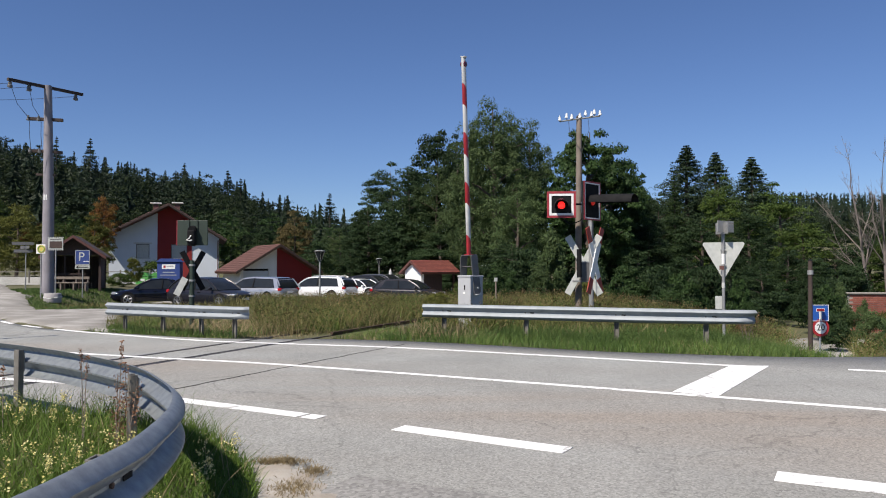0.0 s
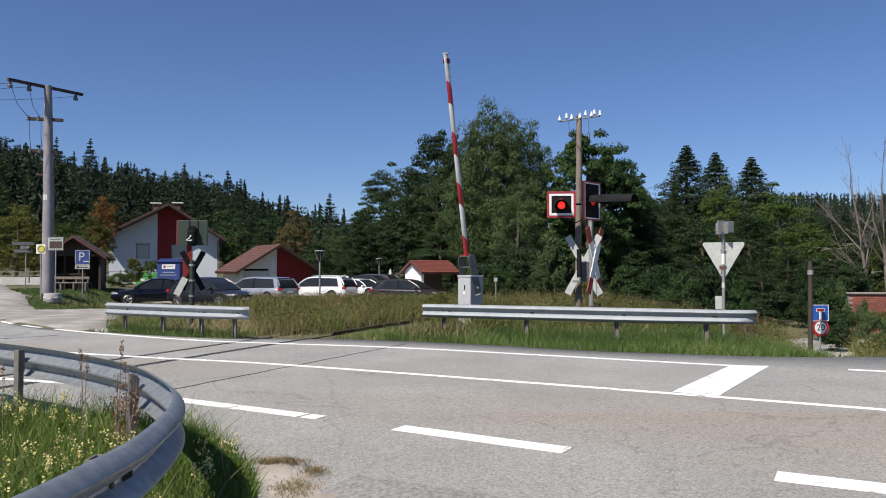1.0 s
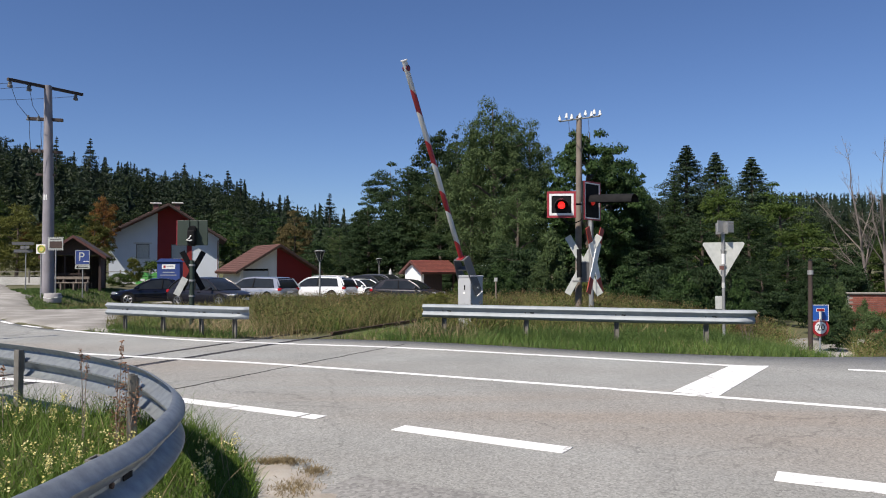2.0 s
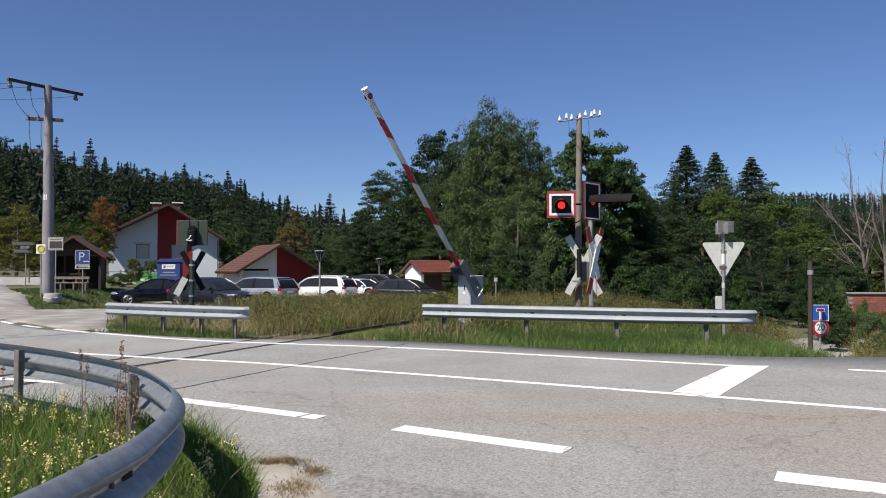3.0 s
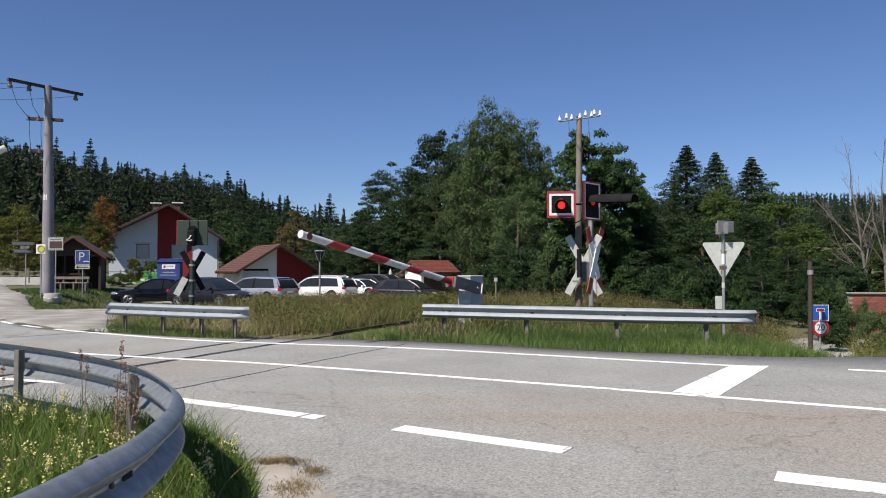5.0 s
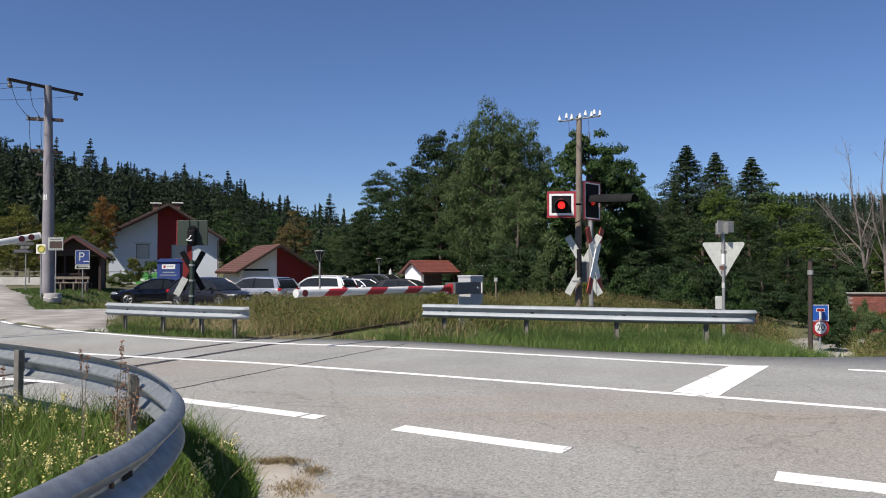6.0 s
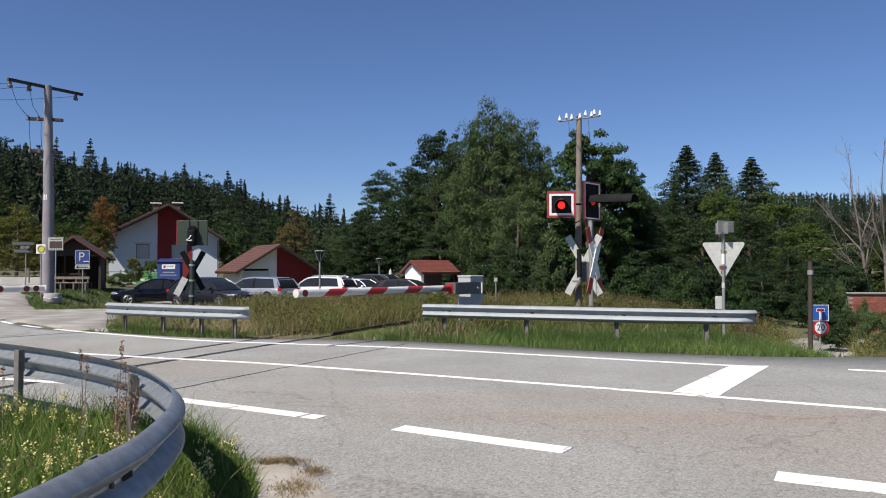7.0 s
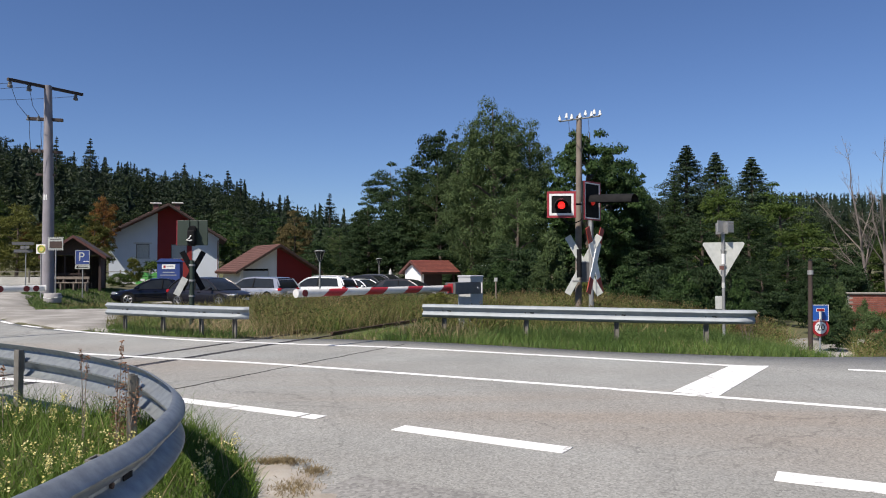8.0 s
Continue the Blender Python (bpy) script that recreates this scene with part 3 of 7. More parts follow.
def asphalt_sheet():
    """Main road with the broad mouth of the side road on the camera's side."""
    n = len(ROAD)
    tangent = np.gradient(ROAD, axis=0)
    tangent /= np.linalg.norm(tangent, axis=1)[:, None]
    left = np.stack([-tangent[:, 1], tangent[:, 0]], 1)
    rim = ROAD.copy()
    for _ in range(4):                    # the far edge, at its own offset along the road
        rim = ROAD - left * edge_off(rim[:, 0])[:, None]
    v = [np.c_[rim, np.zeros(n)]]
    offs = [-3.82, -3.3, -2, 0, 2, 3.6, 4.6, 7, 10, 14, 20]
    for o in offs[1:]:
        q = offset_path(ROAD, o)
        if o > 4.6:                       # the mouth closes again beyond the crossing
            lim = offset_path(ROAD, 4.6)
            k = step(-10, -6, ROAD[:, 0])[:, None]
            q = lim * (1 - k) + q * k
        v.append(np.c_[q, np.zeros(n)])
    v = np.concatenate(v)
    f = []
    for j in range(len(offs) - 1):
        for i in range(n - 1):
            f.append((j * n + i, j * n + i + 1, (j + 1) * n + i + 1, (j + 1) * n + i))
    skirt = len(v)
    low = v[:n] - np.array([0, 0, 0.14])
    v = np.concatenate([v, low])
    for i in range(n - 1):
        f.append((i, skirt + i, skirt + i + 1, i + 1))
    me = np_mesh("road", v, np.array(f), "asphalt")
    bm = bmesh.new()
    bm.from_mesh(me)
    bmesh.ops.remove_doubles(bm, verts=bm.verts[:], dist=1e-4)
    bmesh.ops.recalc_face_normals(bm, faces=bm.faces[:])
    bm.to_mesh(me)
    bm.free()
    return tagged(new("road", me), "worn grey asphalt road with brown stained lanes", "road", kind="structure")


road = asphalt_sheet()


FINE = smooth_path(ROAD[::2], 12)


def cut(path, x0, x1):
    """The stretch of a path between two x values."""
    m = (path[:, 0] <= max(x0, x1)) & (path[:, 0] >= min(x0, x1))
    return path[m]


def marking(path, w, label):
    ob = strip("road_marking", path, -w / 2, w / 2, 0.006, "marking", "", "", parent=road, thick=0.004)
    ob["label"] = label
    return ob


FAR_EDGE = smooth_path([(22, 3.6), (14, 7.75), (9, 10.35), (6.5, 11.62), (4.62, 12.24), (1.88, 13.65), (-0.94, 15.03), (-3.36, 15.82), (-4.67, 16.25), (-6.15, 16.98), (-7.94, 18.14), (-10.0, 19.6), (-13.36, 22.8), (-18, 30)], 40)
DASHES = smooth_path([(9.0, 2.1), (5.0, 4.33), (3.13, 5.36), (2.5, 5.69), (1.07, 6.49), (-0.41, 7.4), (-1.28, 7.92), (-2.98, 8.9), (-4.5, 9.75)], 40)
marking(cut(FINE, 30, -12.5), 0.13, "solid white centre line")
marking(cut(FAR_EDGE, 4.9, -10.15), 0.14, "solid white edge line")
marking(cut(FAR_EDGE, 22, 6.27), 0.14, "solid white edge line")
for a, b in ((-10.75, -11.75), (-12.35, -13.4), (-14.0, -15.0), (-15.6, -16.6)):
    marking(cut(FAR_EDGE, a, b), 0.14, "short white dash")
for a, b, w in ((-1.28, -1.46, 0.2), (-1.48, -3.5, 0.21), (1.08, -0.44, 0.245), (4.2, 2.5, 0.29), (7.4, 5.7, 0.29)):
    marking(cut(DASHES, a, b), w, "broad white dash")
marking(cut(offset_path(FINE, 2.8), -4.2, -13), 0.14, "solid white edge line")


def stop_line():
    """Broad bar across the far lane, its ends cut along the lane."""
    quad = [(2.92, 9.6), (3.38, 9.26), (5.26, 12.16), (4.64, 12.19)]
    bm = bmesh.new()
    top = [bm.verts.new((x, y, 0.0065)) for x, y in quad]
    low = [bm.verts.new((x, y, 0.0025)) for x, y in quad]
    bm.faces.new(top)
    bm.faces.new(low[::-1])
    for i in range(4):
        bm.faces.new((top[i], low[i], low[(i + 1) % 4], top[(i + 1) % 4]))
    bmesh.ops.recalc_face_normals(bm, faces=bm.faces[:])
    part("road_marking", bm, "marking", road, "worn white stop line")


stop_line()

strip("asphalt_patch", cut(offset_path(FINE, 5.3), 7.5, -0.9), -0.35, 0.75, 0.004, "asphalt_dark", "darker coarse repair strip", "", parent=road)

# ---- railway ----
TRACK_DIR = np.array([0.365, 0.931])
TRACK_MID = np.array([-3.84, 16.34])
track_n = np.array([TRACK_DIR[1], -TRACK_DIR[0]])
track = thing("railway_track", Matrix(), "rusty railway track with wooden sleepers in dry grass", "railway track", kind="structure")


def rail_path(off, s0, s1, n=2):
    return np.array([TRACK_MID + TRACK_DIR * s + track_n * off for s in np.linspace(s0, s1, n)])


RAIL = [(-0.035, 0.15), (0.035, 0.15), (0.035, 0.115), (0.01, 0.1), (0.01, 0.02), (0.07, 0.0), (-0.07, 0.0), (-0.01, 0.02), (-0.01, 0.1), (-0.035, 0.115)]
for off in (-0.54, 0.54):
    p = rail_path(off, 1.9, 60, 30)
    part("rail", sweep([(a, b, -0.08) for a, b in p], RAIL, closed=True), "rust", track)
    p = rail_path(off, -7.5, 1.9, 12)
    part("rail_in_road", sweep([(a, b, -0.02) for a, b in p], [(-0.035, 0.0), (-0.035, 0.024), (0.035, 0.024), (0.035, 0.0)], closed=True), "rail_top", track)
    q = 0.07 if off < 0 else -0.075
    w = 0.028 if off < 0 else 0.045
    p = rail_path(off + q, -7.5, 1.0, 12)
    part("flange_groove", sweep([(a, b, 0.0) for a, b in p], [(-w, 0.0), (-w, 0.004), (w, 0.004), (w, 0.0)], closed=True), "groove", track)
seam_from, seam_to = np.array([-3.75, 9.25]), np.array([-0.78, 15.79])
p = [seam_from + (seam_to - seam_from) * k for k in np.linspace(0, 1, 30)]
part("crossing_seam", sweep([(a + 0.015 * math.sin(2.1 * i) + 0.01 * math.sin(5 * i), b, 0.0) for i, (a, b) in enumerate(p)], [(-0.014, 0.0), (-0.014, 0.004), (0.014, 0.004), (0.014, 0.0)], closed=True), "groove", track)
sleeper = mesh_from("sleeper", box(2.0, 0.24, 0.16, bevel=0.012), "wood_old")
for k in range(60):
    c = TRACK_MID + TRACK_DIR * (2.0 + 0.63 * k)
    part("sleeper", sleeper, None, track, m=pose(c[0], c[1], -0.1, 0, 0, math.degrees(math.atan2(track_n[1], track_n[0])) + random.uniform(-1, 1)))


# ---- guardrails ----
def w_beam(h=0.31, d=0.085):
    """Outline of a two-wave steel beam: (out, up), sheet 6 mm thick."""
    front = [(0.012, -h / 2), (0.035, -h / 2 + 0.008), (d * 0.9, -h / 2 + 0.048), (d, -h / 2 + 0.064), (d * 0.94, -h / 2 + 0.08), (0.02, -0.02), (0.004, -0.008), (0.004, 0.008), (0.02, 0.02),
             (d * 0.94, h / 2 - 0.08), (d, h / 2 - 0.064), (d * 0.9, h / 2 - 0.048), (0.035, h / 2 - 0.008), (0.012, h / 2)]
    back = [(a - 0.007, u) for a, u in front[::-1]]
    return front + back


def along(path, d):
    """Point and heading at a distance along a plan path."""
    seg = np.linalg.norm(np.diff(path, axis=0), axis=1)
    c = np.concatenate([[0], np.cumsum(seg)])
    d = min(max(d, 0), c[-1] - 1e-6)
    i = int(np.searchsorted(c, d, "right") - 1)
    t = (d - c[i]) / seg[i]
    p = path[i] * (1 - t) + path[i + 1] * t
    v = path[i + 1] - path[i]
    return p, math.atan2(v[1], v[0])


def guardrail(label, path, posts, top=0.75, flip=1, base=-0.3, post_h=None, lean=0.0, group="", steel="zinc", runout=0.0):
    """A steel beam on posts. path: plan points; the beam bulges to the right of its course (flip=-1: left)."""
    g = thing("guardrail", Matrix.Translation((path[0][0], path[0][1], 0)), label, "guardrail", group)
    inv = Matrix.Translation((-path[0][0], -path[0][1], 0))
    zc = top - 0.155
    sec = [(a * flip, u) for a, u in w_beam()]
    bm = sweep([(x, y, zc) for x, y in path], sec, closed=True)
    if runout:                            # the waves die out into a flat end piece
        end, heading = along(path, 1e9)
        ahead = Vector((math.cos(heading), math.sin(heading), 0))
        for v in bm.verts:
            back_off = -(v.co - Vector((end[0], end[1], zc))).dot(ahead)
            if back_off < runout:
                k = 1 - back_off / runout
                side = Vector((ahead.y, -ahead.x, 0)) * flip
                depth = (v.co - Vector((end[0], end[1], zc))).dot(side)
                u = v.co.z - zc
                v.co -= side * (max(0.0, depth) * 0.75 * k if u < 0.05 else 0.0)
                v.co.z = zc + u * (1 - 0.1 * k) + 0.012 * k
    me = mesh_from("beam", bm, steel, 35)
    part("beam", me, None, g, m=inv)
    for i, (x, y, ang) in enumerate(posts):
        bm = bmesh.new()
        # sigma post: web and two flanges
        hgt = top - 0.03 - base
        c = base + hgt / 2
        box(0.012, 0.1, hgt, (0, 0, c), 0.003, bm)
        box(0.055, 0.01, hgt, (0.022, 0.046, c), 0.003, bm)
        box(0.055, 0.01, hgt, (0.022, -0.046, c), 0.003, bm)
        po = part("post", mesh_from("post", bm, "post"), None, g, m=inv @ pose(x, y, 0, lean, 0, ang))
        bm = box(0.03, 0.09, 0.2, (0.05, 0, zc), 0.006)
        part("spacer", bm, "zinc_dull", po)
        part("bolt", tube([(0.085, 0, zc), (0.1, 0, zc)], 0.016, 8), "rust", po)
        part("bolt_slot", box(0.006, 0.09, 0.03, (0.093, 0.16, zc), 0.002), "black", po)
    return g


def posts_on(path, dists, side):
    out = []
    for d in dists:
        p, a = along(path, d)
        n = np.array([math.sin(a), -math.cos(a)]) * side
        q = p - n * 0.085
        out.append((q[0], q[1], math.degrees(math.atan2(n[1], n[0]))))
    return out


RIGHT_RAIL = smooth_path([(-0.46, 17.75), (0.6, 17.3), (3.2, 16.15), (5.4, 15.25), (6.05, 15.05), (6.25, 15.1)], 8)
guardrail("galvanised steel guardrail in front of the crossing", RIGHT_RAIL, posts_on(RIGHT_RAIL, (0.5, 2.5, 4.5, 6.3), 1), flip=1, runout=1.7)
LEFT_RAIL = smooth_path([(-8.55, 19.2), (-7.07, 18.35), (-5.3, 17.35), (-4.6, 17.0), (-4.38, 17.02)], 8)
guardrail("short galvanised steel guardrail on grass verge", LEFT_RAIL, posts_on(LEFT_RAIL, (0.6, 2.0, 3.3, 4.35), 1), top=0.72, flip=1, runout=1.4)
NEAR_RAIL = smooth_path([(-14.0, 13.8), (-9.0, 10.9), (-4.8, 8.2), (-2.9, 6.62), (-2.05, 5.45), (-1.66, 4.6), (-1.49, 3.7), (-1.49, 3.1), (-1.56, 2.4), (-1.8, 1.2), (-2.3, -1.0), (-3.0, -4.0)], 12)
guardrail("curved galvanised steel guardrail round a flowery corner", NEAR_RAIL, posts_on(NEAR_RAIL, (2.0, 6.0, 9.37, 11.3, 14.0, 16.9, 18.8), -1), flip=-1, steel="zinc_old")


# ---- level crossing barriers ----
BOOM_AZ = math.degrees(-2.212)
PIVOT_Z = 1.109


def barrier(m, label, cuts):
    """Crossing barrier at its pivot's foot; the boom lies along local +x when down."""
    b = thing("crossing_barrier", m, label, "crossing barrier", "crossing barriers")
    cab = part("cabinet", box(0.58, 0.4, 1.42, (-0.03, 0, 0.69), 0.025), "cabinet", b)
    part("roof_cap", box(0.61, 0.43, 0.05, (-0.03, 0, 1.405), 0.02), "cabinet", cab)
    bm = box(0.012, 0.03, 0.12, (0.266, 0.02, 1.12), 0.003)
    part("lock", bm, "black", cab)
    part("notice_plate", box(0.004, 0.07, 0.05, (0.263, 0.0, 0.98)), "white", cab)
    part("plinth", box(0.66, 0.48, 0.3, (-0.03, 0, -0.12), 0.02), "concrete", b)
    boom = new("boom")
    boom.parent = b
    boom.matrix_basis = pose(0, 0, PIVOT_Z)
    # two side arms that straddle the cabinet
    for s in (-1, 1):
        bm = prism([(-0.16, -0.15), (0.8, -0.15), (0.86, -0.1), (0.86, 0.13), (0.8, 0.15), (-0.1, 0.15), (-0.16, 0.1)], s * 0.235 - 0.008, s * 0.235 + 0.008, bevel=0.003)
        for v in bm.verts:                # the arms close in towards the beam
            v.co.y -= s * 0.085 * max(0.0, v.co.x - 0.2) / 0.66
        arm = part("side_arm", bm, "arm_grey", boom)
        part("hub_bolt", tube([(0, s * 0.24, 0), (0, s * 0.275, 0)], 0.028, 12), "zinc", arm)
        part("edge_plate", box(0.012, 0.03, 0.27, (-0.17, s * 0.26, 0), 0.003), "white", arm)
    part("cross_plate", box(0.014, 0.29, 0.28, (0.84, 0, 0), 0.003), "arm_grey", boom)
    part("cross_plate", box(0.012, 0.36, 0.22, (0.55, 0, 0.02), 0.003), "arm_grey", boom)
    part("flange", box(0.02, 0.16, 0.24, (0.86, 0, 0), 0.004), "red", boom)
    # striped beam: one length of tube per colour
    for i, (a, c) in enumerate(zip(cuts, cuts[1:])):
        bm = bmesh.new()
        rings = []
        for x in (a, c):
            sl = -0.11 if 0 < cuts.index(x) < len(cuts) - 1 else 0.0
            rings.append([bm.verts.new((x + sl * math.sin(k * math.tau / 16), 0.05 * math.cos(k * math.tau / 16), 0.078 * math.sin(k * math.tau / 16))) for k in range(16)])
        for k in range(16):
            bm.faces.new((rings[0][k], rings[1][k], rings[1][(k + 1) % 16], rings[0][(k + 1) % 16]))
        bm.faces.new(rings[0])
        bm.faces.new(rings[1][::-1])
        bmesh.ops.recalc_face_normals(bm, faces=bm.faces[:])
        part("red_section" if i % 2 == 0 else "white_section", bm, "red" if i % 2 == 0 else "boom_white", boom, "", smooth=40)
    cap = part("end_cap", tube([(5.96, 0, 0), (5.98, 0, 0)], 0.084, 16), "boom_white", boom)
    return b, boom


near_barrier, near_boom = barrier(pose(0.697, 19.505, -0.02, 0, 0, BOOM_AZ), "red and white crossing barrier on a grey cabinet", [0.87, 1.26, 2.09, 2.63, 3.35, 3.92, 4.64, 5.18, 5.96])
far_barrier, far_boom = barrier(pose(-13.15, 13.3, 0.0, 0, 0, BOOM_AZ + 180), "red and white crossing barrier with red reflector discs", [0.87, 1.26, 1.9, 2.4, 2.95, 3.4, 3.9, 4.35, 5.96])
# round reflector discs
for boom, xs in ((near_boom, (5.78,)), (far_boom, (5.75, 5.53, 4.95, 4.75))):
    for x in xs:
        for s in (-1, 1):
            part("reflector_disc", tube([(x, s * 0.045, 0), (x, s * 0.062, 0)], 0.072, 16), "stop_lens", boom)


# ---- vegetation ----
RNG = np.random.default_rng(7)


def unit(v):
    return v / np.maximum(np.linalg.norm(v, axis=-1, keepdims=True), 1e-9)


def leaf_tris(c, normal, size, aspect=0.8):
    """Narrow three-cornered sprays, for trees far off."""
    n = len(c)
    a = unit(np.cross(normal, RNG.normal(size=(n, 3))))
    b = unit(np.cross(normal, a))
    s = np.asarray(size).reshape(-1, 1) * np.ones((n, 1))
    v = np.stack([c - a * s, c + b * s * aspect * 1.6, c + a * s], 1).reshape(-1, 3)
    return v, np.arange(3 * n).reshape(n, 3)


def leaf_quads(c, normal, size, aspect=0.55):
    """Pointed leaves (rhombs) at centres c, facing roughly along normal."""
    n = len(c)
    a = unit(np.cross(normal, RNG.normal(size=(n, 3))))
    b = unit(np.cross(normal, a))
    s = np.asarray(size).reshape(-1, 1) * np.ones((n, 1))
    v = np.stack([c - a * s, c + b * s * aspect, c + a * s, c - b * s * aspect], 1).reshape(-1, 3)
    return v, np.arange(4 * n).reshape(n, 4)


def join(parts):
    vs, fs, k = [], [], 0
    for v, f in parts:
        vs.append(v)
        fs.append(f + k)
        k += len(v)
    return np.concatenate(vs), np.concatenate(fs)


def crown(h, r, base, n_clumps, per, leaf, squash=1.0, fuzz=0.25, top_heavy=0.0, droop=0.0, leaf_shape=leaf_quads):
    """Leaves of a broad tree: uneven clumps filling a rounded outline, more of them outside."""
    zc, hz = (h + base) / 2, (h - base) / 2
    d = unit(RNG.normal(size=(n_clumps, 3)))
    d[:, 2] += top_heavy
    d = unit(d)
    lump = 0.88 + 0.22 * np.sin(3 * np.arctan2(d[:, 1], d[:, 0]) + 2.2) * RNG.uniform(0.2, 1, n_clumps)
    rad = RNG.uniform(0.42, 1.0, n_clumps) ** 0.45 * lump
    w = 1 - 0.25 * np.clip(d[:, 2], 0, 1) * squash
    cc = np.stack([d[:, 0] * rad * r * w, d[:, 1] * rad * r * w, zc + d[:, 2] * rad * hz], 1)
    cr = RNG.uniform(0.5, 1.15, n_clumps) * r * fuzz
    pts, nor, siz = [], [], []
    for c, q in zip(cc, cr):
        u = unit(RNG.normal(size=(per, 3)))
        u[:, 2] = np.abs(u[:, 2]) * 0.75 + u[:, 2] * 0.25
        k = q * RNG.uniform(0.35, 1.05, (per, 1)) ** 0.6
        p = c + u * k * np.array([1.0, 1.0, 0.75])
        p[:, 2] -= droop * RNG.uniform(0, 1, per) ** 2
        pts.append(p)
        nor.append(unit(u + 0.7 * RNG.normal(size=(per, 3)) + np.array([0, 0, 0.35])))
        siz.append(RNG.uniform(0.6, 1.3, per) * leaf)
    return leaf_shape(np.concatenate(pts), np.concatenate(nor), np.concatenate(siz))


def conifer_leaves(h, r, base, levels, arms, steps, leaf, droop=0.35, leaf_shape=leaf_quads):
    """Needle sprays along whorls of drooping branches."""
    pts, nor, siz = [], [], []
    for i in range(levels):
        t = (i + RNG.uniform(-0.3, 0.3)) / levels
        t = min(max(t, 0), 0.99)
        z0 = base + (h - base) * t
        L = r * (1 - t) * RNG.uniform(0.82, 1.12) + 0.02 * r
        for _ in range(arms):
            a = RNG.uniform(0, math.tau)
            ll = L * RNG.uniform(0.65, 1.12)
            s = RNG.uniform(0.08, 1, steps) ** 0.7
            side = RNG.normal(size=steps) * 0.16 * ll * (1.1 - s)
            x = ll * s * math.cos(a) - side * math.sin(a)
            y = ll * s * math.sin(a) + side * math.cos(a)
            z = z0 - droop * ll * s ** 1.5 + 0.18 * ll * s ** 4 + RNG.normal(size=steps) * 0.05 * ll
            pts.append(np.stack([x, y, z], 1))
            nor.append(unit(np.stack([0.5 * np.full(steps, math.cos(a)), 0.5 * np.full(steps, math.sin(a)), np.full(steps, 0.8)], 1) + 0.6 * RNG.normal(size=(steps, 3))))
            siz.append(RNG.uniform(0.6, 1.25, steps) * leaf * (0.55 + 0.6 * (1 - t)))
    k = max(8, steps)
    tip = np.stack([RNG.normal(size=k) * 0.006 * h, RNG.normal(size=k) * 0.006 * h, h - RNG.uniform(0, 0.08 * h, k)], 1)
    pts.append(tip)
    nor.append(unit(RNG.normal(size=(k, 3))))
    siz.append(np.full(k, leaf * 0.55))
    return leaf_shape(np.concatenate(pts), np.concatenate(nor), np.concatenate(siz), 0.42)


def trunk_mesh(h, r, limbs, spread):
    """Tapered bole with limbs reaching into the crown."""
    bm = tube([(0, 0, -0.4), (0.02 * h, 0, 0.25 * h), (0.01 * h, 0.02 * h, 0.6 * h), (0, 0, 0.93 * h)], [r * 1.25, r, r * 0.6, r * 0.12], 8)
    for i in range(limbs):
        z = h * (0.22 + 0.6 * i / max(1, limbs))
        a = 2.4 * i + 0.5
        L = spread * (1.0 - 0.55 * i / max(1, limbs))
        e = Vector((math.cos(a) * L, math.sin(a) * L, z + 0.45 * L))
        tube([(0.01 * h, 0.01 * h, z), (e.x * 0.5, e.y * 0.5, z + 0.3 * L), e], [r * 0.42, r * 0.26, r * 0.06], 6, bm)
    return bm


PLANTS = {}


def plant_kind(key, trunk, leaves, leaf_material, bark="bark"):
    PLANTS[key] = (mesh_from("trunk", trunk, bark, 60) if trunk is not None else None, np_mesh("crown", *leaves, leaf_material))


# unit-height kinds (10 m tall, scaled when planted)
def spray(c, normal, size):
    return leaf_tris(c, normal, size, 0.62)


def willow_leaf(c, normal, size):
    return leaf_tris(c, normal, size, 0.4)


plant_kind("alder", trunk_mesh(10, 0.2, 9, 2.6), crown(10, 3.1, 0.4, 200, 125, 0.088, fuzz=0.24, leaf_shape=spray), "leaf_dark")
plant_kind("alder_b", trunk_mesh(10, 0.2, 8, 2.4), crown(10, 3.0, 0.2, 190, 120, 0.09, fuzz=0.26, squash=1.4, leaf_shape=spray), "leaf_dark")
plant_kind("willow", trunk_mesh(10, 0.22, 9, 2.6), crown(10, 3.0, 0.8, 190, 150, 0.088, fuzz=0.23, squash=1.3, droop=0.35, leaf_shape=willow_leaf), "leaf_willow")
plant_kind("maple", trunk_mesh(10, 0.24, 9, 3.0), crown(10, 3.6, 1.0, 210, 130, 0.105, fuzz=0.2, squash=1.2, leaf_shape=spray), "leaf_mid")
plant_kind("bright", trunk_mesh(10, 0.18, 8, 2.4), crown(10, 3.0, 0.4, 150, 130, 0.09, fuzz=0.26, leaf_shape=spray), "leaf_bright")
plant_kind("bronze", trunk_mesh(10, 0.2, 8, 2.6), crown(10, 3.8, 1.0, 160, 120, 0.11, fuzz=0.22, leaf_shape=spray), "leaf_bronze")
plant_kind("olive", trunk_mesh(10, 0.2, 8, 2.6), crown(10, 4.0, 0.3, 150, 110, 0.115, fuzz=0.24, leaf_shape=spray), "leaf_olive")
plant_kind("autumn", trunk_mesh(10, 0.16, 8, 2.4), crown(10, 3.2, 3.2, 110, 110, 0.11, fuzz=0.27, leaf_shape=spray), "leaf_autumn")
plant_kind("fir", tube([(0, 0, -0.3), (0, 0, 9.6)], [0.2, 0.03], 7), conifer_leaves(10, 3.9, 0.2, 90, 14, 28, 0.095, droop=0.22, leaf_shape=leaf_tris), "needle")
